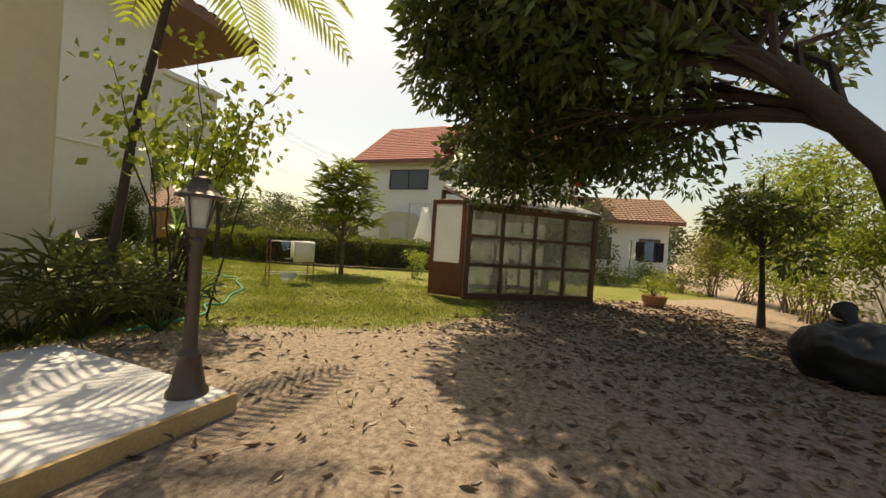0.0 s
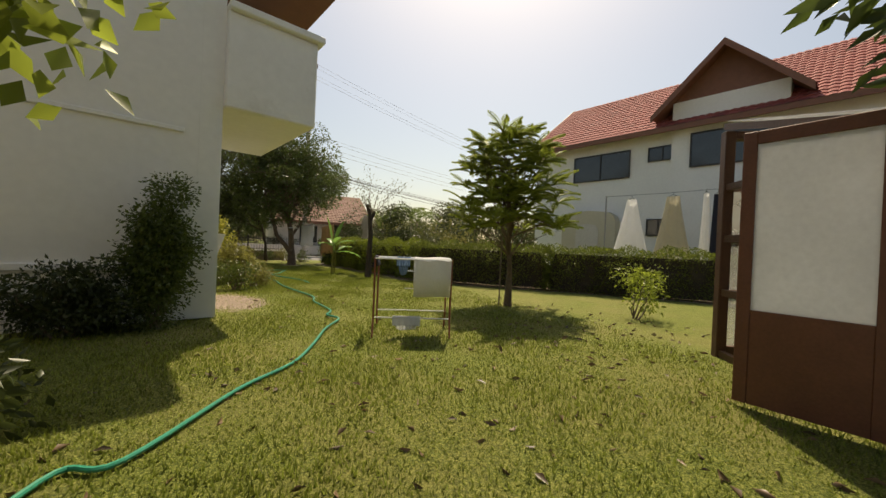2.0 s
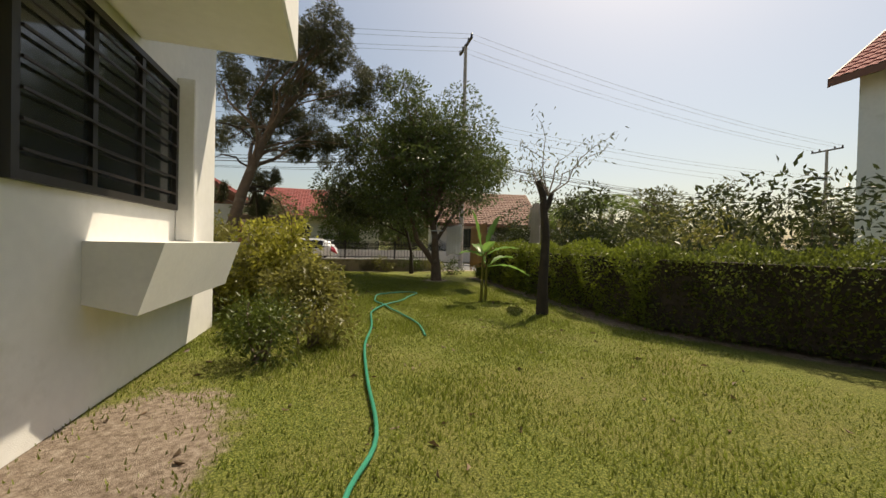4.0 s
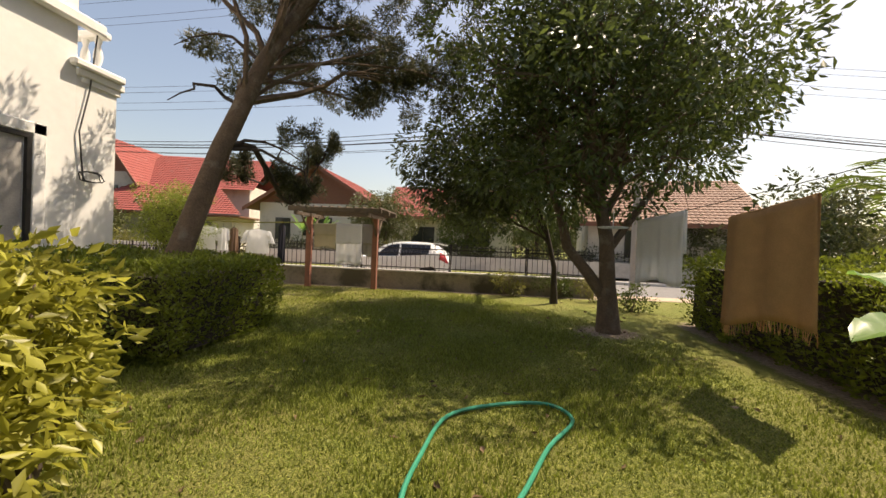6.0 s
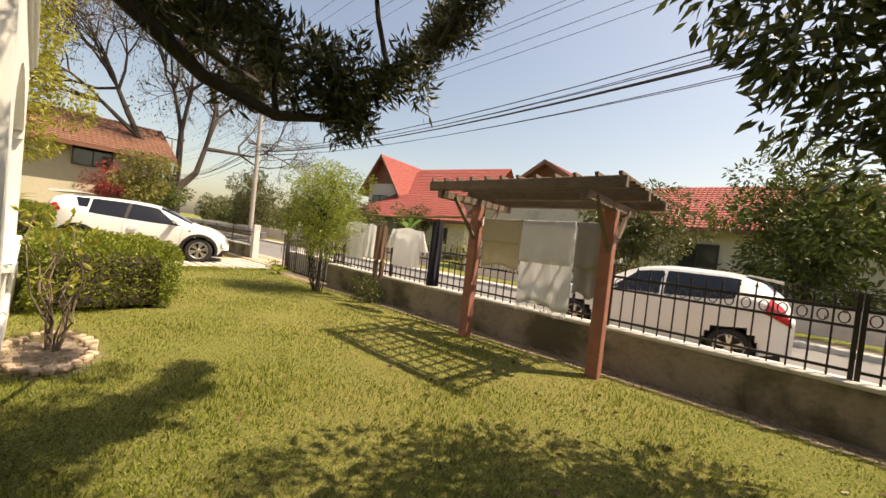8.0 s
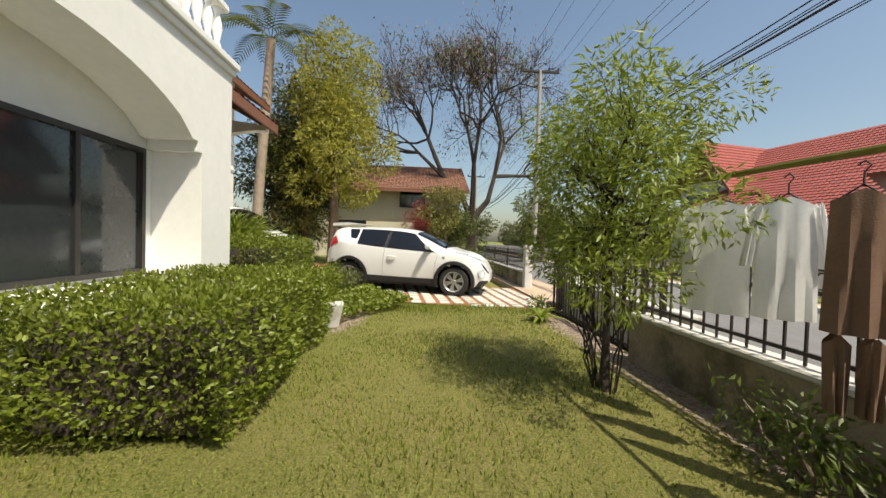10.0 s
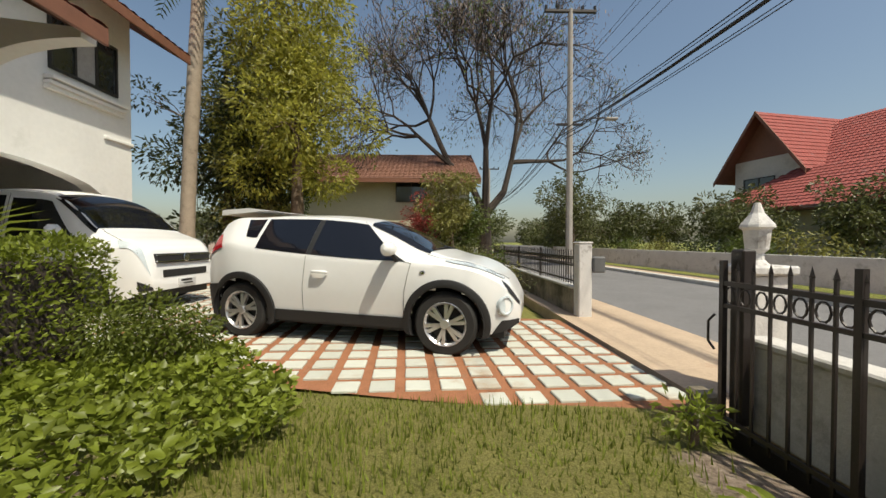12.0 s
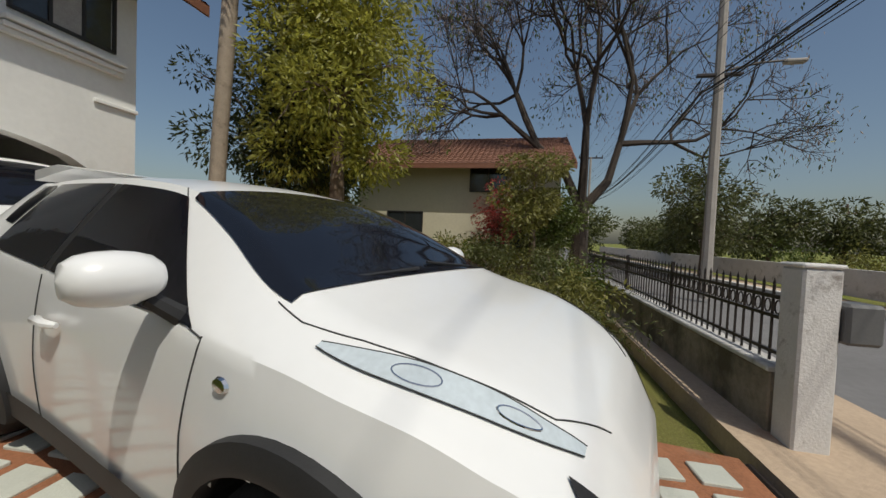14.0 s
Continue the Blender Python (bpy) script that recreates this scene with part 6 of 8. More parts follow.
def lamp_post():
    e = thing("garden_lamp", "bronze-painted cast garden lamp post with a glazed lantern", "lamp", (-6.14, -8.25, 0.1))
    part("base", MB().lathe([(0.1, 0), (0.1, 0.02), (0.085, 0.04), (0.06, 0.16), (0.055, 0.2), (0.065, 0.22), (0.04, 0.25)], sides=16), "lamp_iron", e, smooth=True)
    part("post", MB().lathe([(0.036, 0.24), (0.032, 0.5), (0.03, 0.8), (0.04, 0.82), (0.03, 0.84), (0.045, 0.87)], sides=14), "lamp_iron", e, smooth=True)
    lan = part("lantern", MB().lathe([(0.05, 0.86), (0.062, 0.88), (0.055, 0.89)], sides=8), "lamp_iron", e)
    part("glass", MB().lathe([(0.045, 0.89), (0.072, 1.05)], sides=8), "frosted", lan)
    for k in range(4):
        a = k * math.pi / 2 + 0.3
        part("bar", MB().tube([(0.05 * math.cos(a), 0.05 * math.sin(a), 0.88), (0.08 * math.cos(a), 0.08 * math.sin(a), 1.06)], 0.006, 5), "lamp_iron", lan)
    part("roof", MB().lathe([(0.12, 1.05), (0.115, 1.065), (0.08, 1.09), (0.05, 1.13), (0.045, 1.15), (0.055, 1.155), (0.02, 1.17), (0.015, 1.2)], sides=8), "lamp_iron", lan)
    return e


lamp_post()


def greenhouse():
    """Timber-framed glazed shed, front running from the hinge post to the far post."""
    o = Vector((-0.55, -7.98, 0))
    ang = math.degrees(math.atan2(-2.33, 1.85))
    e = thing("garden_shed", "small dark timber shed glazed with old window panes", "shed", o, ang)
    W, D, H = 2.95, 1.9, 1.85
    for x in (0, W):
        for y in (0, D):
            part("post", MB().box((x - 0.05, y - 0.05, -0.05), (x + 0.05, y + 0.05, H + (0.55 if y else 0)), bevel=0.006), "dark_wood", e)
    for y in (0, D):
        part("sill", MB().box((0.05, y - 0.045, 0.0), (W - 0.05, y + 0.045, 0.12), bevel=0.005), "dark_wood", e)
        part("top_beam", MB().box((0.05, y - 0.045, H - 0.09 + (0.55 if y else 0)), (W - 0.05, y + 0.045, H + (0.55 if y else 0)), bevel=0.005), "dark_wood", e)
        for z in (0.65, 1.22):
            part("rail", MB().box((0.05, y - 0.03, z), (W - 0.05, y + 0.03, z + 0.065), bevel=0.004), "dark_wood", e)
        for x in (0.74, 1.48, 2.21):
            part("mullion", MB().box((x - 0.035, y - 0.031, 0.12), (x + 0.035, y + 0.031, H - 0.09 + (0.55 if y else 0)), bevel=0.004), "dark_wood", e)
        for i in range(4):
            for z0, z1 in ((0.12, 0.65), (0.715, 1.22), (1.285, H - 0.09)):
                x0 = (0.05, 0.775, 1.515, 2.245)[i]
                x1 = (0.705, 1.445, 2.175, 2.9)[i]
                g = part("pane", MB().box((x0, y - 0.004, z0), (x1, y + 0.004, z1)), "pane", e)
                g.visible_shadow = False
    for x in (0, W):
        for z in (0.0, 0.65, 1.22, H - 0.09):
            part("side_rail", MB().box((x - 0.03, 0.05, z), (x + 0.03, D - 0.05, z + 0.07), bevel=0.004), "dark_wood", e)
        part("side_post", MB().box((x - 0.03, D / 2 - 0.03, 0.07), (x + 0.03, D / 2 + 0.03, H - 0.09), bevel=0.004), "dark_wood", e)
    for i in range(5):
        x = 0.05 + i * (W - 0.1) / 4
        part("rafter", MB().prism([(-0.2, H - 0.04), (D + 0.15, H + 0.62), (D + 0.15, H + 0.69), (-0.2, H + 0.03)], "x", x - 0.025, x + 0.025), "dark_wood", e)
    for i in range(4):
        x = 0.06 + i * (W - 0.1) / 4
        part("roof_sheet", MB().prism([(-0.28, H + 0.032), (D + 0.2, H + 0.73), (D + 0.2, H + 0.738), (-0.28, H + 0.04)], "x", x + 0.02, x + (W - 0.1) / 4 - 0.02), "frosted", e)
    # open door at the hinge post
    dr = thing("shed_door", "open red-brown door with a frosted upper pane", "door", (-0.62, -7.93, 0.03), 85)
    part("stile", MB().box((0, -0.02, 0), (0.08, 0.02, 1.92), bevel=0.004), "door_wood", dr)
    part("stile", MB().box((0.66, -0.02, 0), (0.74, 0.02, 1.92), bevel=0.004), "door_wood", dr)
    part("rail", MB().box((0.08, -0.02, 1.83), (0.66, 0.02, 1.92), bevel=0.004), "door_wood", dr)
    part("panel", MB().box((0.08, -0.016, 0.0), (0.66, 0.016, 0.66), bevel=0.004), "door_wood", dr)
    part("pane", MB().box((0.08, -0.005, 0.66), (0.66, 0.005, 1.83)), "frosted", dr)
    # shelves and things inside
    sh = thing("plant_shelf", "slatted wooden shelf inside the glazed shed", "shelf", o, ang)
    for z in (0.6,):
        for k in range(5):
            part("slat", MB().box((0.3, 1.2 + k * 0.12, z), (2.7, 1.3 + k * 0.12, z + 0.03)), "timber", sh)
    for x in (0.35, 1.5, 2.65):
        for y in (1.22, 1.75):
            part("leg", MB().box((x - 0.025, y - 0.025, -0.01), (x + 0.025, y + 0.025, 0.6)), "timber", sh)
    m = Matrix.Translation(o) @ Matrix.Rotation(radians(ang), 4, "Z")
    for k, (x, s) in enumerate(((0.6, 1.0), (1.1, 1.3), (1.75, 0.9), (2.3, 1.2))):
        p = m @ Vector((x, 1.45, 0.63))
        f = thing("flower_pot", "pale clay pot standing on the shed shelf", "pot", p, 0, "shed pots")
        part("pot", MB().lathe([(0.06 * s, 0), (0.09 * s, 0.16 * s), (0.1 * s, 0.16 * s), (0.1 * s, 0.19 * s), (0.085 * s, 0.19 * s), (0.07 * s, 0.12 * s)], sides=14), "plastic_white" if k % 2 else "terracotta", f, smooth=True)
    st = thing("stool", "wooden stool inside the shed", "stool", m @ Vector((1.0, 0.7, 0)), 15)
    part("seat", MB().box((-0.16, -0.16, 0.42), (0.16, 0.16, 0.46), bevel=0.01), "timber", st)
    for a in (-0.13, 0.13):
        for b in (-0.13, 0.13):
            part("leg", MB().box((a - 0.02, b - 0.02, -0.01), (a + 0.02, b + 0.02, 0.42)), "timber", st)


greenhouse()


def drying_rack():
    e = thing("drying_rack", "rusty steel drying rack with white rails standing on the lawn", "drying rack", (-1.2, -4.15, 0), -36)
    W, D, H = 0.88, 0.62, 0.88
    for x in (-W / 2, W / 2):
        part("leg", MB().tube([(x, -D / 2 - 0.03, -0.02), (x, -D / 2 + 0.05, 0.2), (x, -D / 2 + 0.01, H)], 0.012, 7), "rust", e)
        part("leg", MB().tube([(x, D / 2 + 0.03, -0.02), (x, D / 2 - 0.05, 0.2), (x, D / 2 - 0.01, H)], 0.012, 7), "rust", e)
        part("end_rail", MB().tube([(x, -D / 2, H), (x, D / 2, H)], 0.012, 7), "rust", e)
    for k in range(5):
        y = -D / 2 + k * D / 4
        part("rail", MB().tube([(-W / 2, y, H), (W / 2, y, H)], 0.009, 7), "white_metal", e)
    for y in (-D / 2 + 0.05, D / 2 - 0.05):
        part("low_rail", MB().tube([(-W / 2, y, 0.2), (W / 2, y, 0.2)], 0.008, 7), "white_metal", e)
    for y, z in ((0.1, 0.72), (0.1, 0.5)):
        part("middle_rail", MB().tube([(-0.1, y, z), (W / 2, y, z)], 0.007, 6), "white_metal", e)
    m = e.matrix_world.copy()

    def at(x, y, z):
        return m @ Vector((x, y, z))
    t = thing("bath_towel", "thick white towel folded over the drying rack", "towel", at(0.22, -0.12, H), -36)
    prof = [(-0.2, -0.42), (-0.215, -0.2), (-0.205, -0.01), (-0.17, 0.022), (0.0, 0.028), (0.17, 0.022), (0.205, -0.01), (0.21, -0.2), (0.2, -0.35)]
    rows = [[(x, y + 0.008 * math.sin(x * 25 + z * 9), z + 0.006 * math.sin(x * 14)) for y, z in prof] for x in np.linspace(-0.21, 0.21, 9)]
    ob = part("cloth", MB().grid(rows), "cotton", t, smooth=True)
    ob.modifiers.new("thickness", "SOLIDIFY").thickness = 0.018
    cloth("sock_bundle", "black socks bunched on the rack end", at(-0.44, -0.3, H + 0.012), at(-0.44, 0.02, H + 0.012), 0.12, "navy", 0.1, seed=4, folds=0.012, category="sock")
    cloth("face_cloth", "light blue cloth hung on the rack", at(-0.2, 0.0, H - 0.01 + 0.012), at(-0.04, 0.0, H + 0.002), 0.2, "blue_cloth", 0.1, seed=5, folds=0.012, taper=0.5, category="cloth")
    cloth("underwear", "white underwear hung on the low rail", at(-0.22, -D / 2 + 0.05, 0.215), at(0.1, -D / 2 + 0.05, 0.215), 0.15, "cotton", 0.1, seed=6, folds=0.008, taper=0.65, category="laundry")


drying_rack()


def hose(name, label, pts):
    e = thing(name, label, "hose", pts[0])
    o = Vector(pts[0])
    fine = []
    P = [Vector(p) for p in pts]
    for i in range(len(P) - 1):
        a, b, c, d = P[max(i - 1, 0)], P[i], P[i + 1], P[min(i + 2, len(P) - 1)]
        for k in range(6):
            t = k / 6
            q = 0.5 * ((2 * b) + (-a + c) * t + (2 * a - 5 * b + 4 * c - d) * t * t + (-a + 3 * b - 3 * c + d) * t ** 3)
            fine.append(q - o)
    fine.append(P[-1] - o)
    part("tube", MB().tube(fine, 0.014, 8), "hose", e, smooth=True)
    return e


HZ0 = 0.012
hose("garden_hose", "green garden hose snaking over the lawn", [(x, y, HZ0) for x, y in ((-5.4, -6.3), (-4.69, -6.15), (-4.38, -5.97), (-4.1, -5.55), (-3.88, -5.6), (-3.28, -5.0), (-2.8, -4.65), (-2.42, -4.16), (-2.05, -3.6), (-1.66, -3.14), (-1.68, -2.81), (-1.49, -2.5), (-1.37, -1.6), (-1.17, -1.05), (-1.15, -0.1), (-1.1, 0.9), (-0.95, 1.8), (-0.88, 2.69), (-0.82, 2.98), (-0.58, 3.53), (-0.18, 4.01), (0.1, 4.6), (0.34, 5.0), (0.2, 5.24), (-0.2, 5.15), (-0.54, 4.9), (-0.65, 4.4), (-0.68, 3.97), (-0.56, 3.5), (-0.5, 3.08), (-0.42, 2.71), (-0.3, 1.9), (-0.35, 1.2))])

pot = thing("plant_bowl", "wide terracotta bowl with a small shrub", "pot", (1.75, -11.6, 0))
part("bowl", MB().lathe([(0.15, 0), (0.23, 0.1), (0.25, 0.22), (0.27, 0.24), (0.23, 0.24), (0.2, 0.2)], sides=18), "terracotta", pot, smooth=True)
bush("potted_shrub", "light green shrub growing in the terracotta bowl", (1.75, -11.6, 0.2), (0.35, 0.35, 0.3), "lime", 500, 0.07, 6, 0.4, 10, 0.14)
bagm = MB()
rows = []
for i in range(25):
    a = math.pi * i / 24
    row = []
    for t in np.linspace(0, 2 * math.pi, 49)[:-1]:
        q = Vector((math.sin(a) ** 0.6 * math.cos(t), math.sin(a) ** 0.6 * math.sin(t), -math.cos(a)))
        k = 1 + 0.22 * noise.noise(q * 1.3) + 0.1 * noise.noise(q * 3.4) + 0.05 * noise.noise(q * 8)
        row.append(Vector((0.4 * q.x * k + 0.06, 0.38 * q.y * k, max(0.0, 0.27 + 0.3 * q.z * k))))
    rows.append(row)
bagm.grid(rows, closed=True)
bag = thing("rubbish_bag", "black plastic rubbish sack on the bare earth", "bag", (-3.05, -12.5, -0.02))
part("sack", bagm, "bag", bag, smooth=True)
part("neck", MB().tube([(0.06, 0.0, 0.5), (0.08, 0.02, 0.58), (0.13, 0.03, 0.63), (0.2, 0.02, 0.66)], [0.1, 0.045, 0.07, 0.1], 9), "bag", bag, "gathered neck of the sack", smooth=True)


def frond(mb, base, tip, droop, width, n=22, leaf=0.4, blade=0.022):
    """Feather palm leaf: a rib and paired leaflets."""
    base, tip = Vector(base), Vector(tip)
    rib = [base.lerp(tip, k / n) + Vector((0, 0, droop * math.sin(math.pi * k / n * 0.62) - droop * (k / n) ** 2)) for k in range(n + 1)]
    mb.tube(rib, [0.014 * (1 - 0.8 * k / n) + 0.002 for k in range(n + 1)], 4, cap=False)
    for k in range(3, n + 1):
        d = (rib[k] - rib[k - 1]).normalized()
        s = d.cross(Vector((0, 0, 1))).normalized()
        L = leaf * math.sin(math.pi * (0.12 + 0.83 * k / n)) ** 0.7
        for sg in (-1, 1):
            q = rib[k] + (s * sg + d * 0.7 + Vector((0, 0, -0.25))).normalized() * L
            m = rib[k].lerp(q, 0.5) + Vector((0, 0, 0.03))
            w = d * blade
            mb.add([rib[k] - w * 0.4, m - w, q, m + w, rib[k] + w * 0.4], [(0, 1, 2, 3, 4)])


palm1 = thing("areca_palm", "slim dark-stemmed palm with yellow-green feather fronds", "palm", (-5.35, -5.9, 0))
part("stem", MB().tube([(0, 0, -0.05), (0.02, -0.03, 0.9), (0.06, -0.13, 1.9), (0.14, -0.3, 2.9), (0.2, -0.45, 3.75)], [0.05, 0.044, 0.04, 0.036, 0.03], 8), "dark_bark", palm1, smooth=True)
for k in range(7):
    a = k * 2 * math.pi / 7 + 0.4
    f = MB()
    frond(f, (0.2, -0.45, 3.75), (0.2 + math.cos(a) * 1.75, -0.45 + math.sin(a) * 1.75, 3.35 + 0.3 * math.sin(k * 2.1)), 0.6, 0.3, 26, 0.55, 0.03)
    part("frond", f, "lime", palm1)


def fan_bush(name, label, at, n, L, leaf, spread=1.0, blades=14, w=0.018):
    e = thing(name, label, "palm", at)
    for k in range(n):
        a, t = RNG.uniform(0, 2 * math.pi), RNG.uniform(0.25, 1.0) * spread
        d = Vector((math.cos(a) * t, math.sin(a) * t, 1.0)).normalized()
        c = d * L * RNG.uniform(0.5, 0.8)
        mb = MB().tube([(0, 0, -0.02), c * 0.6, c], [0.01, 0.008, 0.005], 4, cap=False)
        s = d.cross(Vector((0, 0, 1))).normalized()
        u = s.cross(d)
        for j in range(blades):
            b = -1.5 + 3.0 * j / (blades - 1)
            v = (d * math.cos(b) + s * math.sin(b) + u * -0.05).normalized()
            tip = c + v * L * 0.5 + Vector((0, 0, -0.12 * L))
            m = c + v * L * 0.28
            wd = v.cross(u).normalized() * w
            mb.add([c, m - wd, tip, m + wd], [(0, 1, 2, 3)])
        part("leaf", mb, leaf, e)
    return e


for x, y, s in ((-5.7, -6.25, 0.9), (-5.2, -6.45, 0.7), (-5.95, -6.0, 1.0), (-4.9, -5.7, 0.7), (-6.3, -6.2, 0.8)):
    fan_bush("lady_palm", "dark green shade plant with arching strap leaves by the patio", (x, y, 0), 16, s, "hedge_dark", 1.3, 7)
bush("shade_shrub", "dense dark green shrub beside the patio", (-5.3, -5.6, 0), (0.7, 0.5, 0.45), "hedge", 2600, 0.1, 10, 0.4, 20, 0.3)
bush("shade_shrub", "dense dark green shrub beside the patio", (-4.7, -5.3, 0), (0.5, 0.4, 0.35), "hedge_dark", 1500, 0.09, 8, 0.4, 14, 0.25)
# the loose yellow-green shrub against the rear wall
yb = thing("hibiscus_shrub", "tall loose shrub with thin stems and sunlit yellow-green leaves", "shrub", (-4.8, -6.0, 0))
stems = MB()
pts, ways = [], []
for k in range(17):
    a = RNG.uniform(-2.7, 0.5)
    t = RNG.uniform(0.15, 1.0)
    h = 1.5 + 1.0 * t + RNG.uniform(-0.2, 0.5)
    tip = Vector((math.cos(a) * t * 1.1, math.sin(a) * t * 0.8, h))
    p = curve_pts((RNG.normal(0, 0.12), RNG.normal(0, 0.1), -0.03), tip, 0.08, 7, 0.012)
    stems.tube(p, [0.014 * (1 - 0.75 * j / 7) for j in range(8)], 5, cap=False)
    for j in range(62):
        q = p[4 + int(RNG.integers(0, 4))] + Vector(RNG.normal(0, 0.15, 3))
        if q.z < 1.45:
            continue
        pts.append(q)
        ways.append((RNG.normal(0, 0.5), RNG.normal(0, 0.5), -0.7))
part("stem_clump", stems, "dark_bark", yb)
part("foliage", leaf_mesh("foliage", np.array(pts), np.array(ways), np.full(len(pts), 0.12), 0.62, jitter=0.4), "lime", yb)
bush("clipped_shrub", "upright dark green clipped shrub against the rear wall", (-3.58, -2.62, 0), (0.22, 0.2, 0.85), "hedge", 17000, 0.045, 10, 0.5, 80, 0.24)
bush("clipped_shrub", "low dark shrub in the shade of the rear wall", (-4.3, -2.65, 0), (0.7, 0.3, 0.35), "hedge_dark", 8000, 0.05, 8, 0.5, 22, 0.22)

# the big mango tree over the yard
mc, mr = crown_clumps((-1.5, -10.3, 4.2), (4.2, 3.5, 1.7), 92, 0.55, 0.35)
low = np.array([(-0.9, -8.3, 2.2), (-0.2, -8.5, 2.15), (0.3, -9.0, 2.3), (-1.3, -8.0, 2.6), (-1.0, -8.6, 2.5), (-0.3, -8.9, 2.3), (0.6, -9.6, 2.6), (1.6, -11.0, 2.8), (-1.8, -8.7, 3.0), (-2.4, -8.2, 3.4), (2.4, -12.2, 2.9), (-2.6, -10.5, 3.6), (-0.6, -8.2, 2.8), (-2.9, -8.0, 3.9)])
mc, mr = np.concatenate([mc, low]), np.concatenate([mr, np.full(14, 0.5)])
# high and over: clumps added, mostly out of view, to shade the yard.
high = np.array([(RNG.uniform(-4.0, 0.2), RNG.uniform(-11.6, -7.8), RNG.uniform(4.3, 5.4)) for _ in range(24)])
over = np.array([(RNG.uniform(-3.4, -1.2), RNG.uniform(-9.7, -7.9), RNG.uniform(3.7, 5.0)) for _ in range(28)])
skirt = np.array([(RNG.uniform(-1.8, 1.6), RNG.uniform(-10.8, -8.3), RNG.uniform(2.45, 3.3)) for _ in range(22)])
mc, mr = np.concatenate([mc, high, over, skirt]), np.concatenate([mr, np.full(52, 0.65), np.full(22, 0.5)])
mr = mr[mc[:, 2] > 2.1]
mc = mc[mc[:, 2] > 2.1]
tree("mango_tree", "broad dark mango tree shading the bare yard", [(-3.3, -13.0, 0), (-3.2, -12.9, 1.0), (-3.0, -12.65, 2.0), (-3.05, -11.9, 2.8), (-2.8, -11.2, 3.5), (-2.1, -10.5, 4.3)], 0.19, 0.06, mc, mr, "mango", 195, 0.2, "dark_bark", 38, 0.36, 0.6)
sc, sr = crown_clumps((0.35, -12.9, 1.7), (0.9, 0.9, 0.8), 22, 0.32, 0.2)
tree("young_mango", "young dark-leaved tree beside the yard", [(0.25, -12.97, 0), (0.28, -12.95, 0.8), (0.3, -12.9, 1.8), (0.35, -12.9, 2.6)], 0.05, 0.015, sc, sr, "hedge", 110, 0.14, "dark_bark", 20, 0.35)
for k, (x, y, s) in enumerate(((2.0, -14.4, 2.0), (3.6, -14.6, 2.1), (5.4, -14.4, 1.7), (0.5, -14.8, 1.7), (7.0, -14.0, 1.4), (-1.2, -15.2, 1.2), (-3.0, -15.3, 1.3))):
    bush("yard_shrub", "tall sunlit light green shrub by the yard wall", (x, y, 0), (0.9 * s, 0.6, s), "olive" if k in (4, 6) else "lime", 4600, 0.13, 12, 0.3, 34, 0.45)

for x, y in ((7.2, -9.4), (7.8, -10.9), (8.2, -12.4), (7.0, -13.2)):
    bush("yard_bush", "low dark bush along the end of the yard", (x, y, 0), (0.9, 0.8, 0.5), "hedge" if x > 7.5 else "olive", 1500, 0.09, 8, 0.4, 20, 0.3, group="yard bushes")

yl = thing("washing_line", "turquoise steel washing stand at the end of the yard", "washing line", (8.6, -12.4, 0), 20)
for y in (-0.75, 0.75):
    part("post", MB().tube([(0, y, -0.05), (0, y, 1.75)], 0.025, 7), "hose", yl)
part("wire", MB().tube([(0, -0.75, 1.7), (0, 0.75, 1.7)], 0.008, 5), "wire", yl)
for k, (dx, w, mat, what) in enumerate(((-0.5, 0.34, "navy", "dark navy"), (-0.1, 0.3, "blue_cloth", "light blue"), (0.26, 0.3, "navy", "black"), (0.58, 0.22, "cotton", "white"))):
    q = yl.matrix_world @ Vector((0, dx, 1.7))
    f = yl.matrix_world @ Vector((0, dx + w, 1.7))
    cloth("laundry", what + " laundry hung on the turquoise stand", tuple(q), tuple(f), 0.7, mat, 0.4, seed=k, folds=0.02, fold_n=2)

# east lawn: star-leaved tree, its small neighbour
turn, reach, up = RNG.uniform(0, 6.283, 120), 1.05 * np.sqrt(RNG.uniform(0.05, 1, 120)), RNG.uniform(0, 1, 120)
reach = reach * (1 - 0.4 * up)
tc = np.stack([1.5 + reach * np.cos(turn), -3.45 + reach * np.sin(turn), 1.4 + 1.7 * up], 1)
pt = tree("pinnate_tree", "young tree with whorls of bright feathery leaves on the lawn", [(1.55, -3.45, 0), (1.57, -3.45, 0.6), (1.55, -3.42, 1.2), (1.5, -3.4, 2.0), (1.52, -3.42, 2.6)], 0.06, 0.018, tc, np.full(120, 0.2), "lime", 0, 0.2, "bark", 70, 0.26, 0.25, 0.5)
fm = MB()
for c in tc:
    q = Vector(c) - Vector((1.55, -3.45, 0))
    for k in range(6):
        a = RNG.uniform(0, 6.28)
        frond(fm, q, q + Vector((math.cos(a) * 0.4, math.sin(a) * 0.4, RNG.uniform(-0.08, 0.25))), 0.06, 0.3, 16, 0.095, 0.009)
part("crown", fm, "lime", pt)
bush("small_tree", "thin young tree with light green leaves on the lawn", (2.6, -5.3, 0), (0.55, 0.5, 0.6), "lime", 700, 0.08, 5, 0.4, 14, 0.25)
part_stake = thing("tree_stake", "thin wooden stake beside the young tree", "stake", (1.42, -3.35, 0))
part("stake", MB().tube([(0, 0, -0.1), (0.01, 0, 1.3)], 0.014, 5), "twig", part_stake)

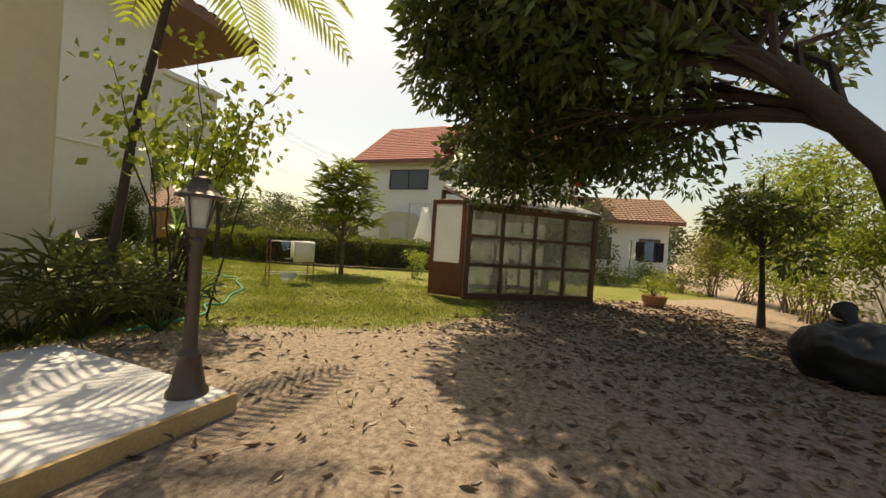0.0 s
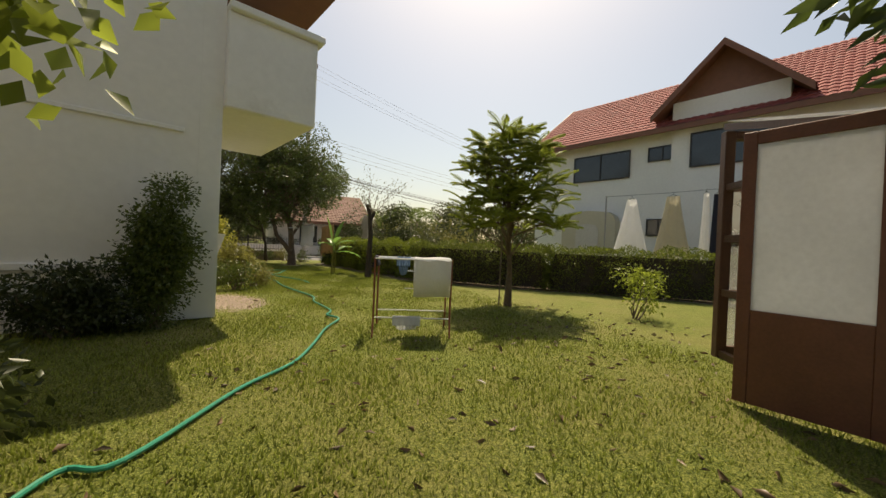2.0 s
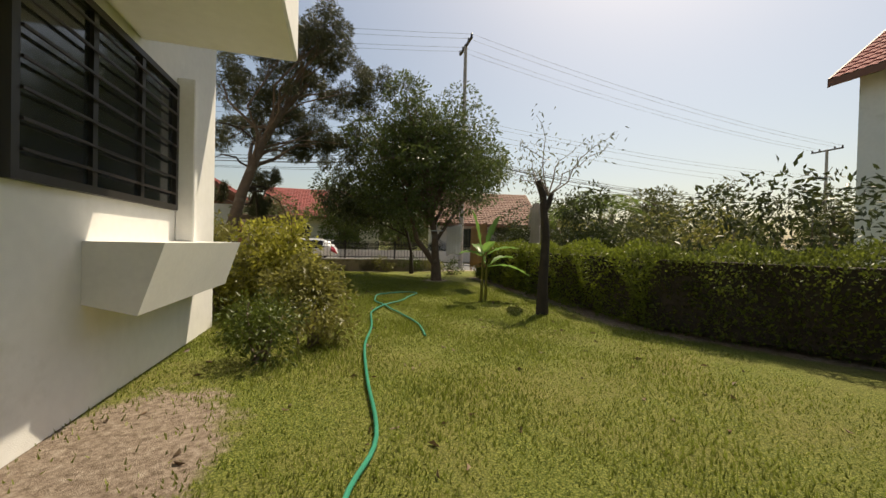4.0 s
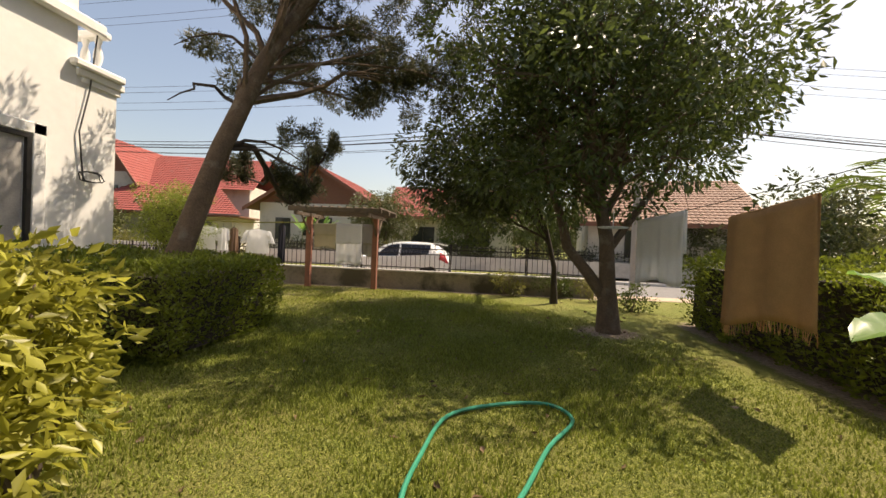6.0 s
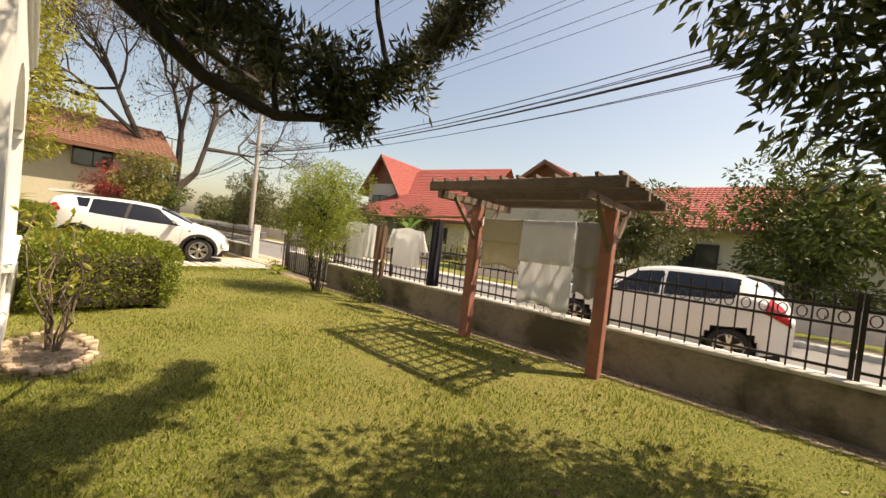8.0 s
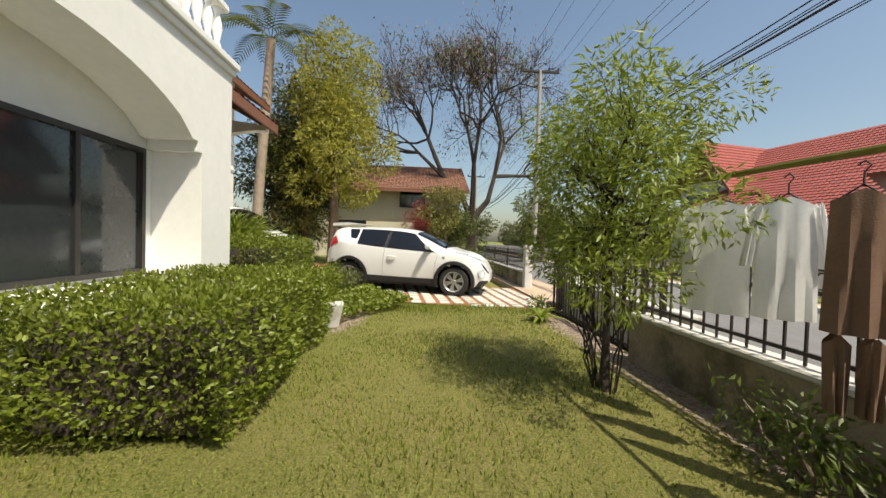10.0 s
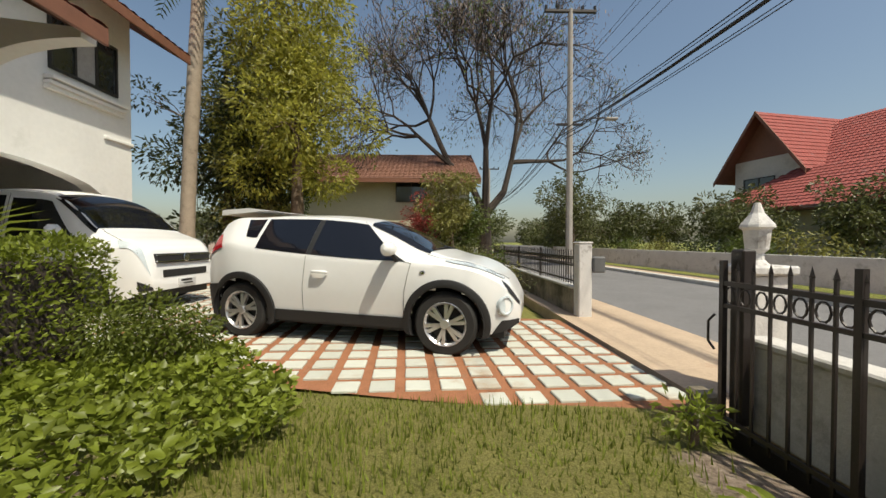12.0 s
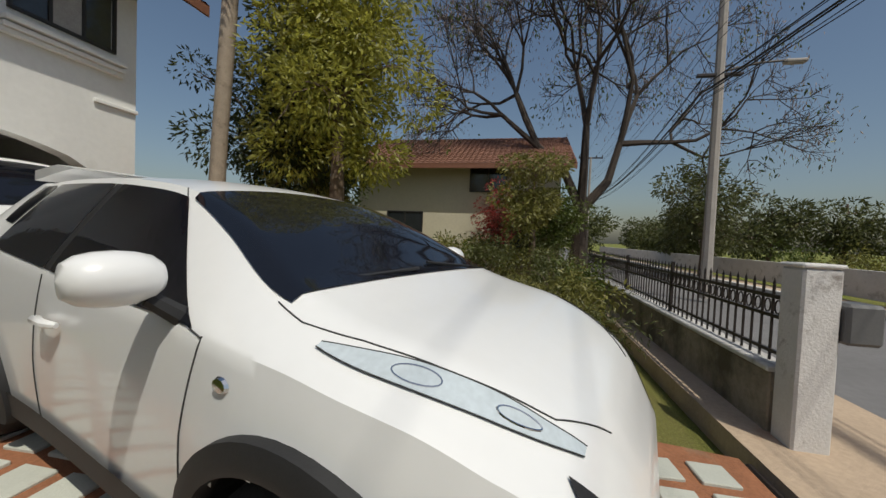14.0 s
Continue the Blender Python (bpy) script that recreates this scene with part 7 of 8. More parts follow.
# hedges round the east side
for a, b, n in (((6.9, -5.7), (4.9, -2.2), 5200), ((4.85, -2.1), (3.1, 1.2), 5200), ((3.15, 1.3), (3.35, 5.1), 6000), ((3.36, 5.2), (3.55, 9.0), 5600)):
    L = math.dist(a, b)
    ang = math.degrees(math.atan2(b[1] - a[1], b[0] - a[0]))
    c = ((a[0] + b[0]) / 2, (a[1] + b[1]) / 2)
    h = box_hedge("boundary_hedge", "long dark clipped hedge with sunlit tips along the boundary", (c[0] - L / 2 - 0.2, c[1] - 0.4, 0), (c[0] + L / 2 + 0.2, c[1] + 0.4, 1.15), "hedge_bright" if n > 5500 else "hedge_sunny", n * 3, 0.06, group="boundary hedge", rz=ang, rough=0.14)
for k, (x, y, s) in enumerate(((5.0, 1.0, 1.5), (4.6, 2.6, 1.1), (7.0, 4.0, 1.6), (6.2, 0.0, 1.2), (9.5, 5.5, 1.9), (6.5, 7.0, 1.5), (5.2, 9.5, 1.6))):
    bush("boundary_bush", "rounded bush beyond the hedge", (x, y, 0), (0.8 * s, 0.8 * s, s * 0.85), ("hedge_dark", "far_leaf", "olive")[k % 3], 2200, 0.12, 10, 0.4, 26, 0.42)
for x, y, h, lean in ((7.5, 7.5, 2.3, 0.2), (8.3, 8.6, 2.6, -0.2), (6.6, 9.0, 2.2, 0.0)):
    p = thing("coconut_palm", "small sunlit feather palm beyond the hedge", "palm", (x, y, 0), 0, "far palms")
    part("stem", MB().tube([(0, 0, -0.05), (lean * 0.5, 0, h * 0.5), (lean, 0, h)], [0.1, 0.08, 0.07], 8), "palm_bark", p)
    for k in range(11):
        a = k * 2 * math.pi / 11
        f = MB()
        frond(f, (lean, 0, h), (lean + math.cos(a) * 1.3, math.sin(a) * 1.3, h + 0.1 + 0.35 * math.sin(k * 2.4)), 0.6, 0.3, 16, 0.4)
        part("frond", f, "palm", p)

bush("tall_bush", "dark rounded tall bush behind the boundary hedge", (5.0, 5.2, 0), (1.0, 1.0, 1.35), "hedge_dark", 5200, 0.12, 12, 0.4, 40, 0.42)


def gown(label, y, top, foot, w0, w1, mat, seed):
    """A flared gown hung from the neighbour's line: narrow bodice, wide pleated skirt."""
    e = thing("gown", label, "gown", (9.0, y, top))
    rows = []
    for j in range(13):
        k = j / 12
        w = (w0 + (w1 - w0) * k ** 1.15) / 2
        rows.append([(w * (0.35 + 0.05 * math.sin(a * 7 + seed)) * math.cos(a), w * (1 + 0.05 * math.sin(a * 9 + seed)) * math.sin(a), (foot - top) * k) for a in [i * math.pi / 20 for i in range(40)]])
    part("skirt", MB().grid(rows, closed=True), mat, e, smooth=True)
    part("hanger", MB().tube([(0, -w0 * 0.5, -0.02), (0, 0, 0.06), (0, w0 * 0.5, -0.02)], 0.008, 5).tube([(0, 0, 0.06), (0, 0, 0.14)], 0.006, 5), "wire", e)
    return e


gown("long white tulle gown drying behind the hedge", -2.62, 2.9, 1.0, 0.3, 1.15, "cotton", 0.4)
gown("long ivory gown drying behind the hedge", -3.85, 2.92, 0.75, 0.35, 1.15, "cream", 1.7)
gown("narrow white gown drying behind the hedge", -4.72, 2.95, 1.0, 0.14, 0.3, "cotton", 2.2)
gown("narrow black dress drying behind the hedge", -5.0, 2.9, 0.6, 0.2, 0.36, "navy", 3.1)
gl = thing("clothes_line", "neighbour's clothes line on two thin steel posts", "clothes line", (9.0, -3.7, 0))
for y in (-1.95, 1.95):
    part("post", MB().tube([(0, y, -0.05), (0, y, 3.08)], 0.025, 7), "pole", gl)
part("wire", MB().tube([(0, -1.95, 3.06), (0, 0, 3.04), (0, 1.95, 3.06)], 0.006, 5), "wire", gl)
sh = thing("garden_shelter", "open garden shelter with a brown gabled roof beside the hedge", "shelter", (10.2, -6.9, 0))
part("roof", MB().prism([(1.75, 2.55), (1.7, 2.95), (0, 4.0), (-1.7, 2.95), (-1.75, 2.55), (0, 3.75)], "x", -1.1, 1.1), "roof_brown", sh)
part("gable_board", MB().prism([(1.75, 2.3), (1.75, 2.55), (0, 3.75), (-1.75, 2.55), (-1.75, 2.3)], "x", -0.98, -0.92), "soffit", sh)
for y in (-1.5, 1.5):
    for x in (-0.85, 0.85):
        part("post", MB().box((x - 0.05, y - 0.05, -0.05), (x + 0.05, y + 0.05, 2.7), bevel=0.008), "dark_wood", sh)
pch = thing("arched_porch", "small beige arched porch on the neighbour's wall", "porch", (12.3, 0.45, 0))
flat = [(-1.25, 0.0), (-1.25, 2.45), (-1.15, 2.7), (-0.9, 2.86), (0, 2.95), (0.9, 2.86), (1.15, 2.7), (1.25, 2.45), (1.25, 0.0)]
part("surround", MB().prism(flat, "x", -0.35, 0.1), "beige", pch)
part("door_leaf", MB().prism([(y * 0.42, z * 0.8) for y, z in flat], "x", -0.39, -0.351), "far_wall", pch)

# line of washing along the east hedge
dead = thing("dead_trunk", "lopped grey tree trunk with a forked top", "tree trunk", (1.95, 2.35, 0))
part("trunk", MB().tube([(0, 0, -0.05), (0.0, 0, 0.5), (0.03, 0, 1.3), (-0.03, 0.02, 2.0), (-0.13, 0.03, 2.25)], [0.11, 0.085, 0.07, 0.06, 0.05], 9), "dark_bark", dead, smooth=True)
part("fork", MB().tube([(0.0, 0, 1.75), (0.1, 0, 1.95), (0.12, 0, 2.05)], [0.06, 0.05, 0.04], 8), "dark_bark", dead, smooth=True)
feath = MB()
fp, fw = [], []
for k in range(9):
    a = RNG.uniform(0, 6.28)
    p = curve_pts((0.05, 0, 2.0), (math.cos(a) * 0.9 + 0.5, math.sin(a) * 0.9 + 0.3, RNG.uniform(2.3, 3.4)), 0.08, 6)
    feath.tube(p, [0.014, 0.012, 0.01, 0.008, 0.006, 0.004, 0.003], 4, cap=False)
    for q in p[2:]:
        for _ in range(8):
            fp.append(q + Vector(RNG.normal(0, 0.1, 3)))
            fw.append((RNG.normal(0, 0.4), RNG.normal(0, 0.4), -0.6))
part("shoots", feath, "twig", dead)
part("foliage", leaf_mesh("foliage", np.array(fp), np.array(fw), np.full(len(fp), 0.1), 0.25), "far_leaf", dead)
el = thing("clothes_line", "thin wire strung between the trunks", "wire", (1.9, 5.2, 1.9))
part("wire", MB().tube([(0.1, -2.85, 0.2), (0.42, -1.9, 0.13), (0.25, 0.1, -0.075), (0.15, 1.0, -0.14), (0.1, 1.65, -0.18), (-0.05, 2.55, -0.24), (-0.25, 2.9, -0.1)], 0.004, 5), "wire", el)
cloth("bath_towel", "plain white towel hung on the garden wire", (2.0, 6.85, 1.72), (1.85, 7.75, 1.66), 0.85, "cotton", 0.5, seed=7, folds=0.015, category="towel")
cloth("blanket", "tan blanket with dark stripes and a fringe hung on the wire", (2.15, 5.35, 1.7), (2.05, 6.2, 1.58), 1.0, "tan_cloth", 0.75, seed=8, folds=0.03, fringe=0.1, category="blanket", taper=1.15, fold_n=2.5)
hg = thing("peg_hanger", "round turquoise plastic peg hanger on the tree", "hanger", (1.5, 7.75, 1.55))
part("ring", MB().tube([(0.2 * math.cos(k * 0.4), 0.2 * math.sin(k * 0.4), 0) for k in range(17)], 0.01, 5).tube([(-0.2, 0, 0), (0.2, 0, 0)], 0.008, 5).tube([(0, -0.2, 0), (0, 0.2, 0)], 0.008, 5).tube([(0, 0, 0), (0, 0, 0.25)], 0.006, 5), "lamp_glass", hg)


def banana(name, label, at, h, leaves, leaf_len=0.9, group=""):
    e = thing(name, label, "banana plant", at, 0, group)
    part("stem", MB().tube([(0, 0, -0.05), (0.01, 0, h * 0.5), (0.02, 0.01, h)], [0.034, 0.026, 0.02], 9), "olive", e, smooth=True)
    for k, (a, up, ln) in enumerate(leaves):
        L = leaf_len * ln
        d = Vector((math.cos(a), math.sin(a), 0))
        s = Vector((-math.sin(a), math.cos(a), 0))
        rows = []
        for i in range(13):
            t = i / 12
            c = Vector((0.02, 0.01, h - 0.05)) + d * L * t * math.cos(up) + Vector((0, 0, L * (t * math.sin(up) - 0.45 * t * t * math.cos(up))))
            w = 0.115 * max(0.02, (math.sin(math.pi * min(1, max(0, (t - 0.18) / 0.82))) ** 0.6 if t > 0.18 else 0.06))
            n = Vector((0, 0, 1)) * math.cos(up) - d * math.sin(up)
            rows.append([c + s * (w * q) + n * (0.35 * w * abs(q) + 0.012 * math.sin(i * 2.3 + q * 3)) for q in (-1, -0.55, 0, 0.55, 1)])
        part("leaf", MB().grid(rows), "banana", e, smooth=True)
    return e


banana("banana_plant", "young banana plant with two stems on the lawn", (1.4, 3.75, 0), 0.95, ((0.2, 1.2, 1.25), (2.9, 1.35, 1.2), (-0.2, 0.6, 1.0), (3.3, 0.5, 0.7), (1.6, 0.75, 0.8), (-1.4, 0.9, 0.7)))
banana("banana_plant", "young banana shoot beside the taller stem", (1.52, 3.82, 0), 0.75, ((-0.3, 0.25, 1.0), (0.3, 0.6, 1.0), (2.4, 1.1, 0.6)))

# shrubs at the corner of the house
for k, (x, y, r, n, lf) in enumerate(((-2.3, 3.1, (0.7, 0.6, 0.72), 6500, "shrub"), (-2.4, 3.8, (0.3, 0.3, 0.6), 2400, "shrub"), (-3.1, 3.4, (0.9, 0.7, 0.75), 5000, "olive"), (-1.75, 2.4, (0.55, 0.5, 0.42), 3200, "olive"), (-3.9, 4.3, (0.8, 0.8, 0.6), 2600, "hedge"))):
    bush("corner_shrub", "tangled yellow-green shrub at the house corner", (x, y, 0), r, lf, n, 0.085, 12, 0.42, 26, 0.27, group="corner shrubs")
for k, (x, y) in enumerate(((-2.1, 0.6), (-1.7, 1.1), (-2.3, 1.5), (-1.8, 1.9))):
    bush("low_plant", "low grey-green bedding plant by the wall", (x, y, 0), (0.45, 0.4, 0.3), "olive" if k % 2 else "hedge", 1200, 0.06, 8, 0.4, 16, 0.2, group="bedding plants")
bush("tall_bush", "rounded green bush at the recess of the house", (-3.9, 2.9, 0), (0.8, 0.7, 0.75), "hedge", 2600, 0.08, 8, 0.4, 24, 0.35)
fl = thing("white_flowers", "small white flowers among the shrubs", "flower", (-1.85, 1.95, 0.25))
fp = np.array([(RNG.normal(0, 0.16), RNG.normal(0, 0.12), RNG.uniform(-0.05, 0.1)) for _ in range(60)])
part("petals", leaf_mesh("petals", fp, np.tile((0, 0, 1.0), (60, 1)), np.full(60, 0.045), 0.8, jitter=0.9), "cotton", fl)

box_hedge("clipped_hedge", "dense dark green clipped hedge block on the lawn", (-4.9, 5.35, 0), (-3.08, 7.25, 0.95), "hedge_bright", 24000, 0.05)
box_hedge("front_hedge", "bright sunlit clipped hedge in front of the arched window", (-10.2, 7.5, 0), (-7.5, 8.85, 0.8), "hedge_bright", 24000, 0.045)
bush("front_shrub", "small rounded bright green shrub beside the hedge", (-10.2, 8.4, 0), (0.4, 0.4, 0.26), "hedge_bright", 1200, 0.05, 8, 0.45, 14, 0.18)

# round leafy tree and its neighbour
rc, rr = crown_clumps((1.3, 8.5, 3.9), (2.6, 2.3, 2.2), 165, 0.55, 0.3)
# The last eight of ext and all of east are added to shade the lawn.
ext = np.array([(-0.2, 8.2, 2.3), (0.2, 7.4, 2.2), (1.9, 8.4, 2.1), (0.9, 9.7, 2.0), (0.6, 9.6, 2.6), (2.2, 7.2, 2.4), (3.2, 9.4, 3.4), (2.8, 9.9, 4.2), (3.6, 9.8, 3.8), (3.0, 10.3, 3.6), (3.9, 9.2, 4.3), (3.3, 10.0, 4.8), (2.4, 10.4, 3.9), (3.8, 8.6, 3.6)])
rc, rr = np.concatenate([rc, ext]), np.concatenate([rr, np.full(len(ext), 0.55)])
east = np.array([(RNG.uniform(2.0, 4.4), RNG.uniform(8.6, 11.0), RNG.uniform(2.9, 4.9)) for _ in range(24)])
rc, rr = np.concatenate([rc, east]), np.concatenate([rr, np.full(24, 0.6)])
rr = rr[rc[:, 2] > 1.9]
rc = rc[rc[:, 2] > 1.9]
shade = tree("shade_tree", "round-crowned glossy-leaved tree on the lawn", [(1.62, 8.1, 0), (1.58, 8.12, 0.7), (1.55, 8.15, 1.4), (1.4, 8.25, 2.2), (1.25, 8.4, 3.2), (1.2, 8.4, 4.4)], 0.14, 0.05, rc, rr, "round_leaf", 200, 0.125, "bark", 90, 0.36, 0.6)
fork = MB().tube([(-0.03, 0.02, 0.45), (-0.3, 0.08, 0.85), (-0.62, 0.15, 1.25), (-0.72, 0.2, 1.7), (-0.95, 0.3, 2.4), (-1.1, 0.4, 3.2)], [0.1, 0.09, 0.08, 0.07, 0.05, 0.03], 8)
fork.tube([(-0.06, 0.05, 1.2), (0.3, 0.15, 1.7), (0.75, 0.3, 2.3), (1.2, 0.5, 3.0)], [0.07, 0.055, 0.045, 0.025], 7)
part("fork", fork, "bark", shade, smooth=True)
rc, rr = crown_clumps((0.0, 10.5, 3.1), (2.0, 1.1, 1.6), 56, 0.5, 0.3)
ext = np.array([(-1.5, 10.0, 2.5), (-1.2, 10.3, 2.3), (-1.6, 10.2, 2.9), (-1.0, 9.8, 2.8), (-1.3, 10.5, 3.2), (-0.8, 10.2, 2.4), (-1.7, 9.9, 3.3), (-1.1, 10.0, 3.6), (-1.9, 10.1, 3.0)])
rc, rr = np.concatenate([rc, ext]), np.concatenate([rr, np.full(9, 0.45)])
tree("wall_tree", "dense dark tree beside the street wall", [(1.35, 10.85, 0), (1.33, 10.85, 0.8), (1.1, 10.8, 1.7), (0.5, 10.65, 2.8)], 0.07, 0.03, rc, rr, "hedge_dark", 220, 0.12, "dark_bark", 24, 0.36, 0.5)
for k, (x, y) in enumerate(((0.4, 11.7), (1.6, 11.75), (2.5, 11.3), (2.8, 10.2))):
    bush("wall_plant", "straggling plants against the street wall", (x, y, 0), (0.5, 0.3, 0.3), "hedge" if k % 2 else "olive", 800, 0.07, 7, 0.4, 12, 0.2, group="wall plants")

# leaning pine by the hedge block
pc = [(-2.0, 7.9, 5.6), (-1.2, 8.4, 5.2), (-2.6, 7.2, 6.0), (-3.2, 7.7, 5.0), (-3.9, 7.2, 5.3), (-0.6, 7.8, 5.7), (-1.6, 7.0, 6.0), (-3.4, 8.3, 4.5), (-2.4, 8.8, 4.4), (-1.5, 9.0, 4.2), (-2.0, 6.4, 6.3),
      (-2.4, 9.0, 4.0), (-4.3, 8.3, 4.2), (-2.9, 6.6, 5.7)]
pc = [(x + RNG.normal(0, 0.42), y + RNG.normal(0, 0.42), z + RNG.normal(0, 0.25)) for x, y, z in pc for _ in range(18)]
tips = [(-3.5, 7.75, 2.2, 0.1), (-3.55, 7.95, 2.15, 0.12), (-3.55, 8.2, 2.1, 0.13), (-3.6, 8.45, 2.05, 0.13), (-3.5, 8.65, 2.08, 0.15), (-3.7, 8.6, 2.2, 0.15), (-3.45, 8.85, 2.2, 0.14), (-3.8, 8.8, 2.0, 0.12),
        (-3.55, 9.45, 2.85, 0.13), (-3.4, 9.5, 3.0, 0.13), (-3.75, 9.5, 2.8, 0.12), (-3.3, 9.4, 3.15, 0.13), (-3.8, 9.6, 3.0, 0.13), (-4.0, 9.55, 2.8, 0.12),
        (-4.6, 8.5, 2.3, 0.14), (-4.9, 8.7, 2.5, 0.14), (-4.5, 8.4, 2.6, 0.14), (-5.0, 8.6, 2.3, 0.12), (-3.6, 8.2, 2.9, 0.15), (-3.3, 8.3, 3.0, 0.16)]
bo = Vector((-4.12, 6.15, 0))
pe = tree("leaning_pine", "leaning pine with a bare brown trunk and dark needle tufts", [tuple(bo), (-3.88, 6.35, 1.0), (-3.62, 6.65, 2.3), (-3.3, 6.95, 3.5), (-2.9, 7.2, 4.4), (-2.3, 7.6, 5.4)], 0.155, 0.06, np.array(pc), np.full(len(pc), 0.2), "pine", 330, 0.11, "bark", 24, 0.16, 1.2, 0.8)
bl = MB()
main = [Vector(p) - bo for p in ((-3.6, 6.68, 2.4), (-3.45, 7.05, 2.42), (-3.45, 7.35, 2.2), (-3.5, 7.7, 2.0), (-3.55, 7.95, 1.86), (-3.57, 8.27, 1.8), (-3.62, 8.62, 1.9), (-3.65, 9.0, 2.25), (-3.6, 9.35, 2.65))]
bl.tube(main, [0.045, 0.042, 0.038, 0.034, 0.031, 0.028, 0.022, 0.016, 0.01], 7, cap=False)
side = [Vector(p) - bo for p in ((-3.45, 7.05, 2.42), (-3.55, 7.45, 2.3), (-3.7, 7.8, 2.1), (-4.0, 8.2, 2.1), (-4.5, 8.5, 2.25), (-4.9, 8.6, 2.4))]
bl.tube(side, [0.036, 0.032, 0.028, 0.023, 0.016, 0.009], 6, cap=False)
for t in tips:
    q = Vector(t[:3]) - bo
    o = min(main[3:] + side[2:], key=lambda m: (m - q).length)
    bl.tube(curve_pts(o, q, 0.1, 4), [0.018, 0.015, 0.012, 0.009, 0.005], 5, cap=False)
for a, c in (((-3.62, 6.65, 2.3), (-2.9, 7.3, 2.3)), ((-3.62, 6.65, 2.3), (-2.7, 7.5, 1.8)), ((-3.5, 6.8, 2.9), (-4.6, 6.9, 3.0)), ((-3.3, 6.95, 3.5), (-4.8, 7.2, 3.9))):
    bl.tube(curve_pts(Vector(a) - bo, Vector(c) - bo, 0.18, 6, 0.07), [0.03, 0.026, 0.022, 0.018, 0.014, 0.01, 0.006], 5, cap=False)
part("low_branch", bl, "dark_bark", pe, smooth=True)
tufts = [np.array(t[:3]) - np.array(bo) + RNG.normal(0, t[3] * 0.55, 3) * np.array([1, 1, 1.2]) for t in tips for _ in range(9)]
p, w = clump_points(tufts, [0.075] * len(tufts), 85, 1.5, 0.05)
part("low_needles", leaf_mesh("low_needles", p, w + np.array([0, 0, 0.7]), np.full(len(p), 0.075), 0.22, jitter=1.0), "pine", pe)

# street-side shrub, flower-bed shrub, agave and ground cover
st = np.array([(-8.35 + max(-0.75, min(0.9, RNG.normal(0, 0.45))), max(11.05, 11.4 + RNG.normal(0, 0.42)), RNG.uniform(0.9, 2.4)) for _ in range(60)])
tree("bamboo_shrub", "airy pale green shrub with many thin stems by the railing", [(-8.4, 11.38, 0), (-8.41, 11.38, 0.5), (-8.45, 11.4, 1.2), (-8.45, 11.4, 1.8)], 0.035, 0.012, st, np.full(60, 0.28), "lime", 240, 0.07, "dark_bark", 50, 0.25, 0.7)
ms = thing("stem_bundle", "bundle of dark stems at the foot of the shrub", "stems", (-8.4, 11.38, 0))
b = MB()
for k in range(14):
    a = RNG.uniform(0, 6.28)
    b.tube(curve_pts((0.08 * math.cos(a), 0.08 * math.sin(a), -0.03), (0.3 * math.cos(a), 0.3 * math.sin(a), RNG.uniform(0.8, 1.6)), 0.02, 4), 0.008, 4, cap=False)
part("stem_clump", b, "dark_bark", ms)
bs = thing("bed_shrub", "bare-stemmed young shrub in the flower bed", "shrub", (-6.2, 7.68, 0))
b = MB()
fp, fw = [], []
for k in range(13):
    a = RNG.uniform(0, 6.28)
    p = curve_pts((0.04 * math.cos(a), 0.04 * math.sin(a), -0.02), (0.2 * math.cos(a), 0.18 * math.sin(a), RNG.uniform(0.45, 1.2)), 0.03, 5)
    b.tube(p, [0.009, 0.008, 0.007, 0.006, 0.005, 0.003], 5, cap=False)
    for _ in range(7):
        fp.append(p[-1] + Vector(RNG.normal(0, 0.05, 3)))
        fw.append((RNG.normal(0, 0.6), RNG.normal(0, 0.6), 0.5))
part("stem_clump", b, "twig", bs)
part("foliage", leaf_mesh("foliage", np.array(fp), np.array(fw), np.full(len(fp), 0.1), 0.4), "shrub", bs)
for k in range(22):
    a = k * 0.285
    r = thing("edging_stone", "rough reddish edging stone round the flower bed", "stone", (-6.15 + 0.55 * math.cos(a), 7.66 + 0.27 * math.sin(a), 0.0), RNG.uniform(0, 180), "bed edging")
    part("stone", MB().box((-0.05, -0.03, -0.02), (0.05, 0.03, RNG.uniform(0.015, 0.04)), bevel=0.012), "sand", r)


def strap_plant(at, n, L):
    e = thing("spider_lily", "bright green strap-leaved lily at the foot of the gate", "plant", at)
    for k in range(n):
        a = k * 2.399 + RNG.uniform(-0.2, 0.2)
        up = RNG.uniform(0.5, 1.3)
        d, s = Vector((math.cos(a), math.sin(a), 0)), Vector((-math.sin(a), math.cos(a), 0))
        l = L * RNG.uniform(0.7, 1.1)
        rows = []
        for i in range(8):
            t = i / 7
            c = d * l * t * math.cos(up) + Vector((0, 0, l * (t * math.sin(up) - 0.55 * t * t)))
            w = 0.03 * math.sin(math.pi * (0.15 + 0.82 * t))
            rows.append([c - s * w + Vector((0, 0, 0.012)), c, c + s * w + Vector((0, 0, 0.012))])
        part("leaf", MB().grid(rows), "lime", e, smooth=True)
    return e


strap_plant((-11.0, 11.75, 0), 26, 0.48)
gc = thing("ground_cover", "carpet of bright green leafy ground cover beside the driveway", "ground cover", (-11.6, 8.6, 0))
gc["kind"] = "stuff"
n = 15000
gxx, gyy = RNG.uniform(-13.6, -9.9, n), RNG.uniform(7.3, 10.0, n)
keep = (gyy < np.interp(gxx, [-13.6, -12.6, -12.0, -10.7, -10.2], [8.4, 9.5, 9.75, 8.9, 8.5])) & (gyy > np.interp(gxx, [-13, -11, -10], [7.4, 7.7, 8.0])) & (gxx < np.interp(gyy, [7.3, 8.3, 9.0, 10.0], [-10.2, -10.1, -10.6, -11.6]))
